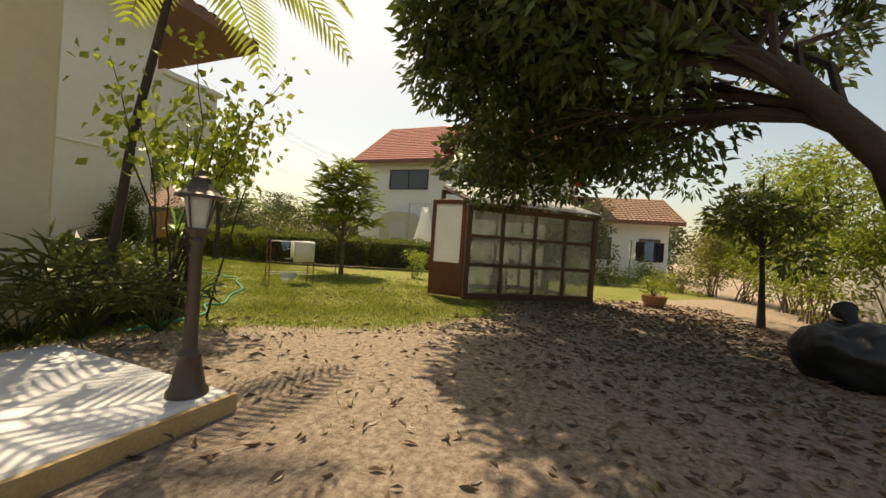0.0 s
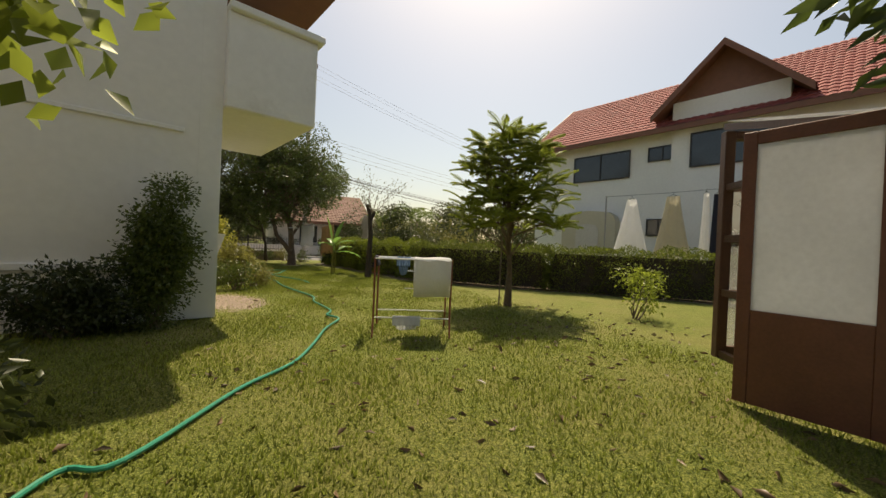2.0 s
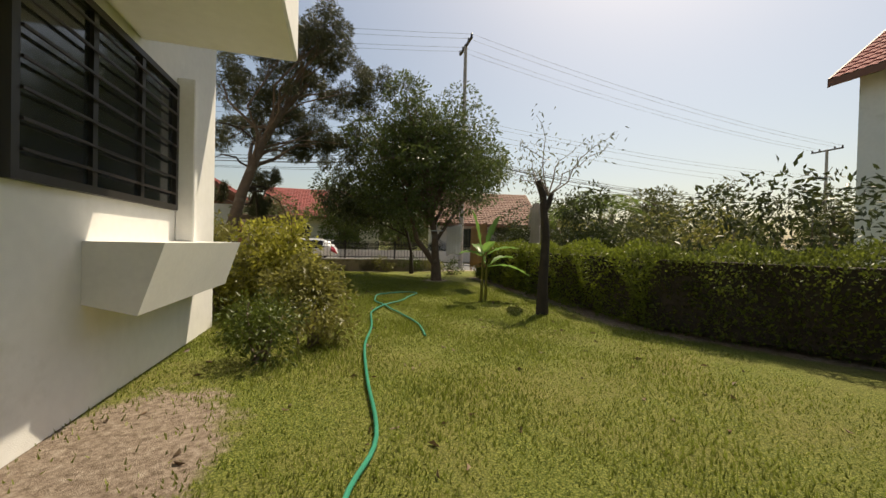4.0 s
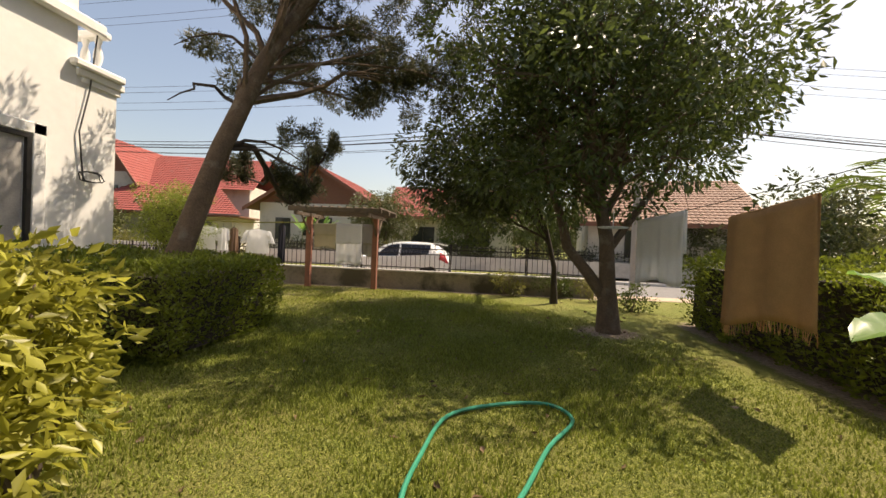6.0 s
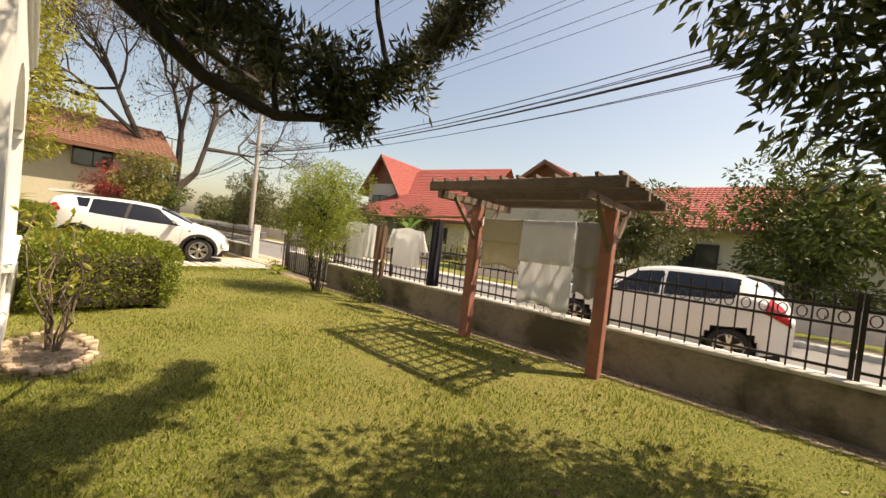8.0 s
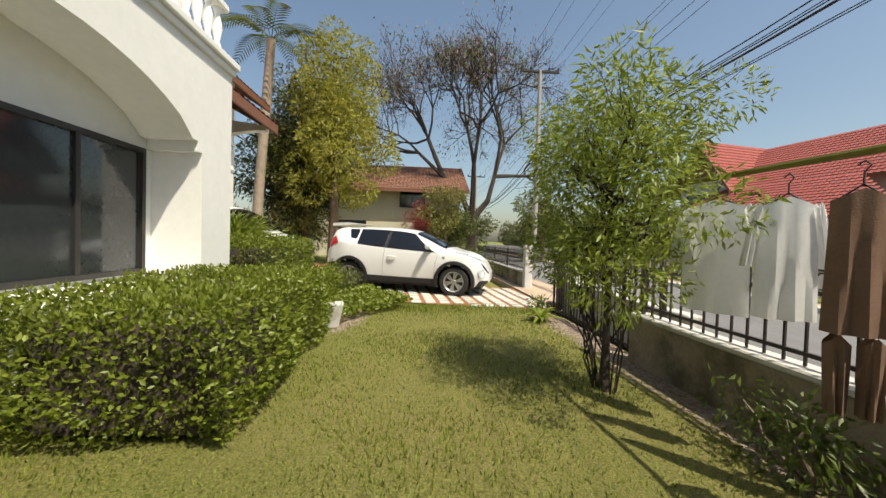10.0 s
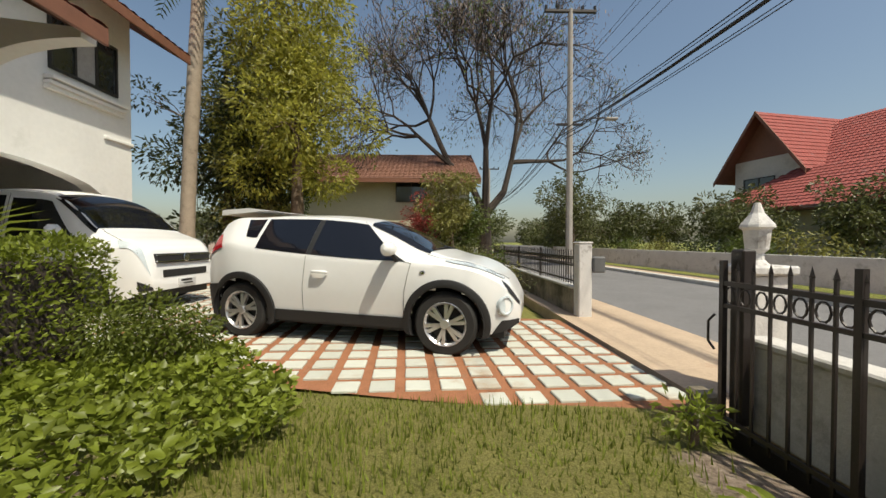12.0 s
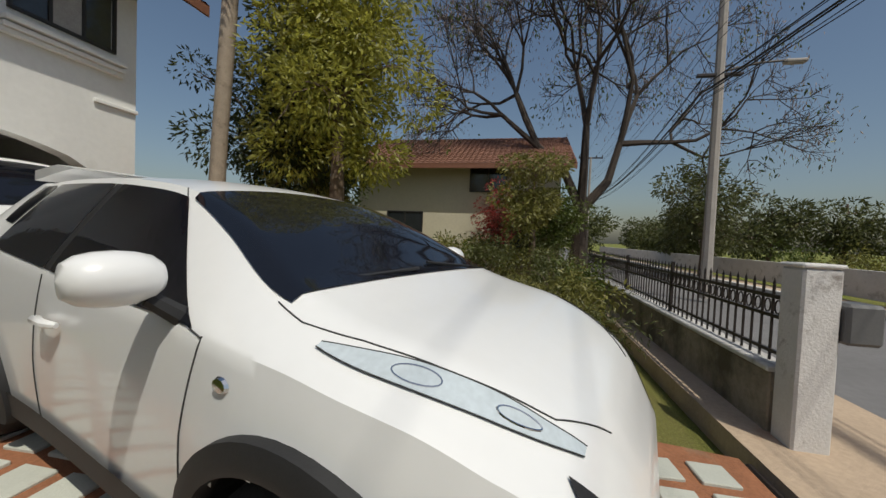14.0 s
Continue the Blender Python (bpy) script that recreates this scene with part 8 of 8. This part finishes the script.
gxx, gyy = gxx[keep], gyy[keep]
gz = np.array([0.1 + 0.1 * (noise.noise(Vector((x * 2.2, y * 2.2, 0))) + 0.6) for x, y in zip(gxx, gyy)]) * RNG.uniform(0.5, 1.1, len(gxx))
part("foliage", leaf_mesh("foliage", np.stack([gxx + 11.6, gyy - 8.6, gz], 1), RNG.normal(0, 1, (len(gxx), 3)) * np.array([1, 1, 0.3]) + np.array([0, 0, 0.25]), np.full(len(gxx), 0.075), 0.6, jitter=0.2), "hedge_bright", gc)
box_hedge("porch_hedge", "dark clipped hedge beside the porch", (-13.3, 6.75, 0), (-11.0, 7.75, 1.1), "hedge_bright", 15000, 0.05)
bush("porch_bush", "rounded green bush at the end of the hedge", (-13.1, 8.2, 0), (0.5, 0.42, 0.3), "hedge_sunny", 3600, 0.05, 8, 0.45, 18, 0.22)
fan_bush("fan_palm", "bushy fan palm with bright green leaves by the porch", (-12.4, 6.45, 0.0), 46, 1.5, "lime", 0.8, 14, 0.02)
pc1 = thing("square_planter", "tapered square white plastic planter, weathered", "planter", (-10.45, 8.72, 0), 12)
pm = MB()
o1, o2, i1 = 0.1, 0.16, 0.145
for z0, a, z1, c in ((0.0, o1, 0.3, o2), (0.3, o2, 0.302, i1), (0.302, i1, 0.14, 0.115)):
    pm.add([(-a, -a, z0), (a, -a, z0), (a, a, z0), (-a, a, z0), (-c, -c, z1), (c, -c, z1), (c, c, z1), (-c, c, z1)], [(0, 1, 5, 4), (1, 2, 6, 5), (2, 3, 7, 6), (3, 0, 4, 7)])
pm.add([(-0.115, -0.115, 0.14), (0.115, -0.115, 0.14), (0.115, 0.115, 0.14), (-0.115, 0.115, 0.14)], [(0, 1, 2, 3)])
part("tub", pm, "plastic_white", pc1)

# washing on the pole by the railing
lp = thing("washing_pole", "bamboo pole carrying clothes hangers", "pole", (-6.6, 11.72, 1.6))
part("pole", MB().tube([(-1.8, -0.1, 0.02), (0, 0, 0), (1.75, -0.05, 0.06)], 0.018, 7), "olive", lp)


def garment(name, label, x, z, w, h, mat, sleeves=True, legs=False, rz=0.0, y=11.72, cat="shirt"):
    """A garment on a hanger: body, sleeves or legs, neck and folds."""
    e = thing(name, label, cat, (x, y, z), rz)
    hk = MB().tube([(0, 0, -0.06), (0, 0, 0.0), (0.02, 0, 0.03), (0, 0, 0.05), (-0.02, 0, 0.03)], 0.004, 5)
    part("hanger", hk.tube([(-w * 0.42, 0, -0.13), (0, 0, -0.05), (w * 0.42, 0, -0.13)], 0.005, 5), "wire", e)

    def panel(x0, x1, z0, z1, t0, t1, seed, nx=10, nz=10):
        for sg in (-1, 1):
            rows = []
            for j in range(nz + 1):
                k = j / nz
                row = []
                for i in range(nx + 1):
                    u = i / nx
                    xx = (x0[0] + (x1[0] - x0[0]) * u) * (1 - k) + (x0[1] + (x1[1] - x0[1]) * u) * k
                    d = (t0 + (t1 - t0) * k) * math.sin(math.pi * u) ** 0.5
                    f = 0.014 * math.sin(u * 17 + seed + k * 2) * (0.3 + k)
                    row.append((xx, sg * d + f, z0 + (z1 - z0) * k - 0.05 * abs(u - 0.5) * 2 * (1 - k)))
                rows.append(row)
            yield rows
    mb = MB()
    for rows in panel((-w * 0.45, -w * 0.5), (w * 0.45, w * 0.5), -0.07, -h, 0.03, 0.06, x):
        mb.grid(rows)
    part("body", mb, mat, e, smooth=True)
    if sleeves:
        for s in (-1, 1):
            sl = MB()
            for rows in panel((s * w * 0.36, s * w * 0.5), (s * w * 0.56, s * w * 0.74), -0.1, -h * 0.62, 0.03, 0.03, x + s):
                sl.grid(rows)
            part("sleeve", sl, mat, e, smooth=True)
    if legs:
        for s in (-1, 1):
            sl = MB()
            for rows in panel((s * w * 0.04, s * w * 0.06), (s * w * 0.46, s * w * 0.42), -h, -h * 1.5, 0.05, 0.04, x + s):
                sl.grid(rows)
            part("leg", sl, mat, e, smooth=True)
    return e


garment("shirt", "white long-sleeved shirt on a hanger by the railing", -7.75, 1.55, 0.4, 0.78, "cotton", rz=25)
garment("shirt", "white thin blouse on a hanger by the railing", -7.3, 1.52, 0.26, 0.7, "cotton", rz=60)
garment("trousers", "light brown trousers on a hanger by the railing", -6.98, 1.52, 0.22, 0.7, "brown_cloth", False, True, 50, cat="trousers")
garment("t_shirt", "white cotton T-shirt on a hanger by the railing", -6.3, 1.5, 0.62, 0.72, "cotton", rz=8, cat="T-shirt")
garment("jacket", "dark navy jacket hung sideways on the pole", -5.62, 1.66, 0.2, 1.1, "navy", False, False, 55, cat="jacket")
garment("shirt", "beige shirt hung on the garden wire", 2.32, 2.06, 0.62, 0.85, "grey_cloth", True, False, 75, 3.3)
bush("wall_plant", "straggling plants against the street wall", (-7.2, 11.75, 0), (0.4, 0.2, 0.22), "hedge", 600, 0.06, 6, 0.4, 10, 0.16, group="wall plants")
bush("wall_plant", "straggling plants against the street wall", (-11.9, 12.0, 0), (0.16, 0.12, 0.1), "lime", 200, 0.06, 6, 0.4, 10, 0.14, group="wall plants")

# ---- street and distance ----


def power_pole(at, h, group="poles"):
    e = thing("power_pole", "concrete power pole with a steel cross-arm and insulators", "power pole", at, 0, group)
    part("pole", MB().tube([(0, 0, -0.1), (0, 0, h)], [0.13, 0.085], 8), "pole", e)
    part("cross_arm", MB().box((-0.06, -0.95, h - 0.12), (0.06, 0.95, h - 0.02), bevel=0.01), "iron", e)
    for y in (-0.9, -0.45, 0.45, 0.9):
        part("insulator", MB().lathe([(0.03, 0), (0.06, 0.04), (0.045, 0.08), (0.06, 0.12), (0.02, 0.17)], (0, y, h - 0.02), 8), "frame_dark", e)
    part("bracket", MB().box((-0.06, -0.5, h * 0.56), (0.06, 0.5, h * 0.56 + 0.07), bevel=0.01), "iron", e)
    return e


P = [(-46, 16.2, 8.3), (-23.4, 15.62, 9.6), (4.95, 15.6, 11.8), (34, 15.8, 9.0)]
for x, y, h in P:
    power_pole((x, y, 0), h)
sl = thing("street_light", "street light arm on the power pole", "street lamp", (-23.4, 15.62, 5.5))
part("arm", MB().tube([(0, 0.1, 0), (0.1, 0.8, 0.12), (0.15, 1.3, 0.12)], 0.03, 6), "iron", sl)
part("head", MB().box((0.05, 1.25, 0.04), (0.25, 1.7, 0.13), bevel=0.03), "pole", sl)
pw = thing("power_lines", "black overhead cables between the street poles", "cable")
HUNG = [(4.8, 5.9), (4.95, 5.95), (5.6, 6.9), (4.9, 6.0)]  # where the two lower sets of cables hang on each pole
for ((x0, y0, h0), (b0, m0)), ((x1, y1, h1), (b1, m1)) in zip(zip(P, HUNG), zip(P[1:], HUNG[1:])):
    runs = [(dy, h0 + 0.1, h1 + 0.1, 0.5, 0.006) for dy in (-0.9, -0.45, 0.45, 0.9)]
    runs += [(dy, m0 + dz, m1 + dz, 0.45, 0.006) for dy, dz in ((-0.35, 0.0), (-0.3, 0.3), (-0.4, 0.65), (-0.3, 0.9))]
    runs += [(dy, b0 + dz, b1 + dz * 2.2, sag, r) for dy, dz, sag, r in ((-0.3, 0.0, 0.75, 0.016), (-0.35, 0.05, 0.85, 0.018), (-0.2, 0.12, 0.8, 0.01), (-0.4, 0.16, 0.95, 0.008), (-0.25, -0.1, 0.8, 0.009), (-0.45, -0.2, 0.72, 0.008), (-0.3, 0.24, 0.9, 0.012))]
    for dy, z0, z1, sag, r in runs:
        cab = MB().tube([(x0 + (x1 - x0) * t, y0 + dy + (y1 - y0) * t, z0 + (z1 - z0) * t - sag * 4 * t * (1 - t)) for t in [i / 14 for i in range(15)]], r, 5, cap=False)
        part("cable", cab, "wire", pw)

# parched tree, tall trees and palm trunk beyond the driveway
bt = thing("bare_tree", "tall half-bare tree with dark branches and brown pods", "tree", (-31.0, 13.6, 0))
br = MB()
tips = []


def grow(p, d, L, r, depth):
    q = p + d * L
    br.tube([p, p.lerp(q, 0.5) + Vector(RNG.normal(0, L * 0.05, 3)), q], [r, r * 0.85, r * 0.7], 6 if depth > 2 else 4, cap=False)
    if depth == 0:
        tips.append(q)
        return
    for _ in range(4 if depth <= 2 else 3):
        nd = (d + Vector(RNG.normal(0, 0.5, 3)) + Vector((0, 0, 0.06))).normalized()
        grow(q, nd, L * RNG.uniform(0.66, 0.86), r * 0.6, depth - 1)


for lean in ((0.15, -0.85, 1), (-0.2, 0.6, 1), (0.1, 0.0, 1.0)):
    grow(Vector((0, 0, 2.0)), Vector(lean).normalized(), 2.9, 0.2, 6)
br.tube([(0, 0, -0.1), (0, 0, 1.0), (0, 0, 2.1)], [0.42, 0.34, 0.28], 9)
part("branching", br, "dark_bark", bt)
bt.scale = (1.1, 1.1, 1.3)
tp = np.array([t for t in tips])
tp2 = np.repeat(tp, 3, 0) + RNG.normal(0, 0.3, (len(tp) * 3, 3))
part("seed_head", leaf_mesh("seed_head", tp2, np.tile((0, 0, -1.0), (len(tp2), 1)), np.full(len(tp2), 0.16), 0.25), "seed", bt)
pick = RNG.permutation(len(tp))[: len(tp) // 14]
tp3 = np.repeat(tp[pick], 10, 0) + RNG.normal(0, 0.3, (len(pick) * 10, 3))
part("foliage", leaf_mesh("foliage", tp3, np.tile((0, 0, -0.4), (len(tp3), 1)), np.full(len(tp3), 0.2), 0.4), "hedge", bt)


def leafy(name, label, x, y, h, r, leaf, per=120, n=42, size=0.22, low=0.25, bark="bark", base=0.0):
    c, rad = crown_clumps((x, y, h * (0.5 + low / 2)), (r, r, h * (0.5 - low / 2)), n, r * 0.36, 0.25)
    return tree(name, label, [(x, y, base), (x, y, h * 0.3), (x + 0.1, y, h * 0.6), (x, y, h * 0.85)], 0.06 + 0.015 * h, 0.04, c, rad, leaf, per, size, bark, 26, 0.36, 0.5)


leafy("tall_tree", "tall airy tree with yellow-green leaves by the driveway", -22.0, 6.2, 10.5, 2.2, "shrub", 280, 80, 0.18, 0.12)
leafy("tall_tree", "tall airy tree with olive leaves by the carport", -23.5, 4.6, 9.0, 1.9, "olive", 240, 50, 0.18, 0.1)
leafy("dark_tree", "dark dense tree behind the carport", -23.5, 3.2, 9.4, 2.6, "hedge_dark", 240, 44, 0.2, 0.05)
leafy("dark_tree", "dark dense tree behind the carport", -25.5, 3.6, 8.0, 2.6, "hedge", 220, 40, 0.2, 0.05)
leafy("small_tree", "small green tree in the next plot", -26.0, 11.4, 4.2, 1.3, "olive", 150, 32, 0.17, 0.2)
leafy("small_tree", "small green tree in the next plot", -28.5, 12.4, 3.6, 1.3, "hedge", 150, 30, 0.17, 0.15)
leafy("red_shrub", "shrub with dull red bracts in the next plot", -28.0, 10.2, 3.4, 1.2, "red_leaf", 110, 26, 0.13, 0.2)
for k in range(9):
    bush("plot_bush", "wild green bush in the next plot", (-24.5 - 1.2 * (k % 5), 8.6 + 0.8 * (k // 2), 0), (1.0, 0.8, 0.6), ("olive", "hedge", "far_leaf")[k % 3], 900, 0.13, 8, 0.4, 16, 0.4, group="plot bushes")
for k in range(9):
    bush("plot_bush", "wild green bush in the next plot", (-19.2 - 1.1 * k, 12.1 + 0.25 * math.sin(k * 2.3), 0), (0.75, 0.5, 0.3 + 0.1 * (k % 3)), ("olive", "hedge", "far_leaf")[k % 3], 900, 0.1, 8, 0.4, 16, 0.32, group="plot bushes")
for k in range(15):
    bush("weed_patch", "rough weeds and dry grass in the next plot", (-17.3 - (k % 5) * 1.1, 11.9 - 0.9 * (k // 5), 0), (0.7, 0.5, 0.16), "olive" if k % 2 else "far_leaf", 700, 0.09, 5, 0.2, 14, 0.25, group="weeds")
rp = thing("royal_palm", "tall grey ringed palm trunk beside the carport", "palm", (-21.0, 3.3, 0))
part("stem", MB().tube([(0, 0, -0.1), (0.0, 0.05, 1.5), (0, 0.15, 3.5), (0, 0.35, 6.5), (0, 0.5, 9.0)], [0.26, 0.2, 0.19, 0.19, 0.16], 12), "palm_bark", rp, smooth=True)
for k in range(12):
    a = k * 2 * math.pi / 12
    f = MB()
    frond(f, (0, 0.5, 9.0), (math.cos(a) * 2.2, 0.5 + math.sin(a) * 2.2, 8.9 + 0.5 * math.sin(k * 2.2)), 0.9, 0.3, 20, 0.6, 0.035)
    part("frond", f, "hedge", rp)
# across the street
leafy("street_tree", "dark round street tree across the road", -1.0, 21.5, 5.2, 2.2, "hedge", 260, 46, 0.18, 0.1)
leafy("street_tree", "dark round street tree across the road", 2.6, 22.0, 5.0, 2.4, "round_leaf", 240, 44, 0.18, 0.1)
leafy("street_tree", "grey-green tree across the road", -5.6, 22.5, 4.4, 2.0, "far_leaf", 240, 40, 0.17, 0.15)
leafy("street_tree", "pale tree at the end of the street", -30.5, 18.5, 4.6, 2.0, "far_leaf", 150, 36, 0.2, 0.2)
for k in range(16):
    bush("street_hedge", "clipped green bushes along the far street wall", (-29 + k * 2.4, 20.9, 0), (1.3, 0.6, 0.7), ("hedge", "olive", "hedge_dark")[k % 3], 1100, 0.13, 6, 0.4, 18, 0.45, group="street bushes")
for x, y in ((-9.8, 21.2), (-8.9, 21.6), (-17.5, 22.0)):
    banana("banana_plant", "banana plants in front of the red-roofed house", (x, y, 0), 1.6, ((0.2, 0.9, 1.5), (1.4, 1.0, 1.4), (2.7, 0.8, 1.5), (3.9, 1.1, 1.4), (5.1, 0.7, 1.5), (5.9, 1.2, 1.3)), 1.0, "street bananas")
for x, y in ((-35, 26.5), (-32, 28.5), (-29, 27.5), (-38, 25.0), (-26, 30)):
    leafy("distant_tree", "hazy green tree along the end of the street", x, y, RNG.uniform(3.4, 4.6), 1.9, "far_leaf", 130, 28, 0.26, 0.1)
for k in range(60):
    a = RNG.uniform(0, 2 * math.pi)
    d = RNG.uniform(48, 75)
    leafy("distant_tree", "hazy green tree in the distance", -8 + d * math.cos(a), 6 + d * math.sin(a), RNG.uniform(4.5, 7), RNG.uniform(3, 4.2), "far_leaf", 90, 26, 0.55, 0.05)
for k in range(7):
    leafy("distant_tree", "green tree along the far end of the street", -38 - 3.2 * k, 21.5 + RNG.uniform(-1, 2.5), RNG.uniform(3.2, 4.4), 1.8, "far_leaf", 110, 26, 0.3, 0.1)
for x, y in ((14, 12), (17, 16), (12, 17), (20, 8), (10, -9.5), (9.5, 21)):
    leafy("garden_tree", "leafy green tree in the neighbouring gardens", x, y, RNG.uniform(3.4, 4.6), 1.7, "far_leaf", 150, 34, 0.2, 0.1)

# ---- pavers, grass and fallen leaves ----
pav = MB().box((-0.1, -0.1, 0), (0.1, 0.1, 0.026), bevel=0.006).mesh("paver")
pav.materials.append(M["paver"])
ca, sa = math.cos(radians(4)), math.sin(radians(4))
poly = [(x + WX, y + WY) for x, y in DRIVE]


def inside(x, y, pl):
    c = False
    for (x0, y0), (x1, y1) in zip(pl, pl[1:] + pl[:1]):
        if (y0 > y) != (y1 > y) and x < (x1 - x0) * (y - y0) / (y1 - y0) + x0:
            c = not c
    return c


count = 0
rest = MB()
for j in range(44):
    for i in range(36):
        u, v = -9.6 + 0.0 - i * 0.285, 12.75 - j * 0.285
        x, y = -12.2 + (u + 12.2) * ca - (v - 12.4) * sa, 12.4 + (u + 12.2) * sa + (v - 12.4) * ca
        if not inside(x - 0.07, y, poly) or not inside(x + 0.07, y, poly) or y > 12.45:
            continue
        near = y > 6.4 and x > -15.6
        m = pose(x, y, float(fall(y)) + 0.004 + RNG.uniform(-0.003, 0.003), (-0.8 if y > 4.0 else 0) + RNG.uniform(-1, 1), RNG.uniform(-1, 1), 4 + RNG.uniform(-1.5, 1.5))
        if near and count < 300:
            o = part("paver", pav, "paver", drive)
            o.matrix_world = m
            count += 1
        else:
            rest.box((-0.1, -0.1, 0), (0.1, 0.1, 0.026), m)
tagged(part("far_pavers", rest, "paver", drive), kind="stuff")

# grass blades along the walk
route = np.array([(-7.5, -10.2), (-5.5, -9.2), (-4.6, -8.5), (-3.2, -6.8), (-2.4, -5.5), (-1.4, -2.5), (-0.6, 0.5), (-0.4, 2.3), (-0.4, 3.6), (-0.7, 5.0), (-1.1, 6.3), (-1.7, 7.5), (-2.3, 8.4), (-3.4, 9.2), (-6.0, 9.8), (-9.1, 10.3), (-11.4, 10.9), (-13.0, 11.2)])
n = 560000
k = RNG.integers(0, len(route) - 1, n)
t = RNG.uniform(0, 1, n)[:, None]
c = route[k] * (1 - t) + route[k + 1] * t
rad = 3.6 * np.sqrt(RNG.uniform(0, 1, n))[:, None]
th = RNG.uniform(0, 2 * math.pi, n)
xy = c + rad * np.stack([np.cos(th), np.sin(th)], 1)
x, y = xy[:, 0], xy[:, 1]
soil = soil_amount(x, y) + 0.25 * RNG.normal(0, 1, n)
ok = (soil < 0.45) & (RNG.uniform(0, 2.6, n) > dry_amount(x, y)) & (y < 12.03) & ~((x < -10.9) & (x < np.interp(y, [8.3, 9.4, 10.3, 11.4, 12.5], [-13.4, -12.85, -12.65, -12.45, -12.43]))) & ~((x < -5.85) & (y < 7.25) & (y > 1.9)) & ~((x < -2.95) & (y < 2.2) & (y > -2.24)) & ~((x < -5.9) & (y < -6.6))
x, y = x[ok], y[ok]
n = len(x)
h = RNG.uniform(0.014, 0.036, n) * (1 + 0.5 * np.sin(x * 3.1) * np.sin(y * 2.7)) * np.where((x < -11.5) & (y > 9), 2.2, 1)
ang = RNG.uniform(0, 2 * math.pi, n)
w = 0.006
z = ground_z(x, y)
lean = RNG.normal(0, 0.012, (n, 2))
a = np.stack([x - w * np.cos(ang), y - w * np.sin(ang), z - 0.004], 1)
b = np.stack([x + w * np.cos(ang), y + w * np.sin(ang), z - 0.004], 1)
tip = np.stack([x + lean[:, 0], y + lean[:, 1], z + h], 1)
v = np.stack([a, b, tip], 1).reshape(-1, 3)
g = part("grass", np_mesh("grass", v, np.arange(n * 3).reshape(-1, 3)), "grass")
tagged(g, "short trodden grass blades of the lawn", "grass", kind="stuff")

n = 22000
x, y = RNG.uniform(-8.5, 2.5, n), RNG.uniform(-13, -4.5, n)
ok = (RNG.uniform(0, 1, n) < 0.05 + 0.95 * soil_amount(x, y) * np.clip(0.1 + 0.22 * (x + 5.0) + 0.3 * (-9.6 - y), 0.1, 1.0)) & ~((x < -5.9) & (y > -8.45))
x, y = x[ok], y[ok]
p = np.stack([x, y, ground_z(x, y) + RNG.uniform(0.004, 0.02, len(x))], 1)
d = RNG.normal(0, 1, (len(x), 3)) * np.array([1, 1, 0.12])
fallen = part("fallen_leaves", leaf_mesh("fallen_leaves", p, d, np.full(len(x), 0.085), 0.34, 0.5, 0.05), "dry_leaf")
tagged(fallen, "dry brown leaves scattered on the yard", "fallen leaves", kind="stuff")
n = 500
x, y = RNG.uniform(-4.5, 2.5, n), RNG.uniform(-8, 11.5, n)
p = np.stack([x, y, ground_z(x, y) + 0.012], 1)
fallen = part("lawn_leaves", leaf_mesh("lawn_leaves", p, RNG.normal(0, 1, (n, 3)) * np.array([1, 1, 0.12]), np.full(n, 0.08), 0.4, 0.5, 0.05), "dry_leaf")
tagged(fallen, "a few dry leaves lying on the lawn", "fallen leaves", kind="stuff")
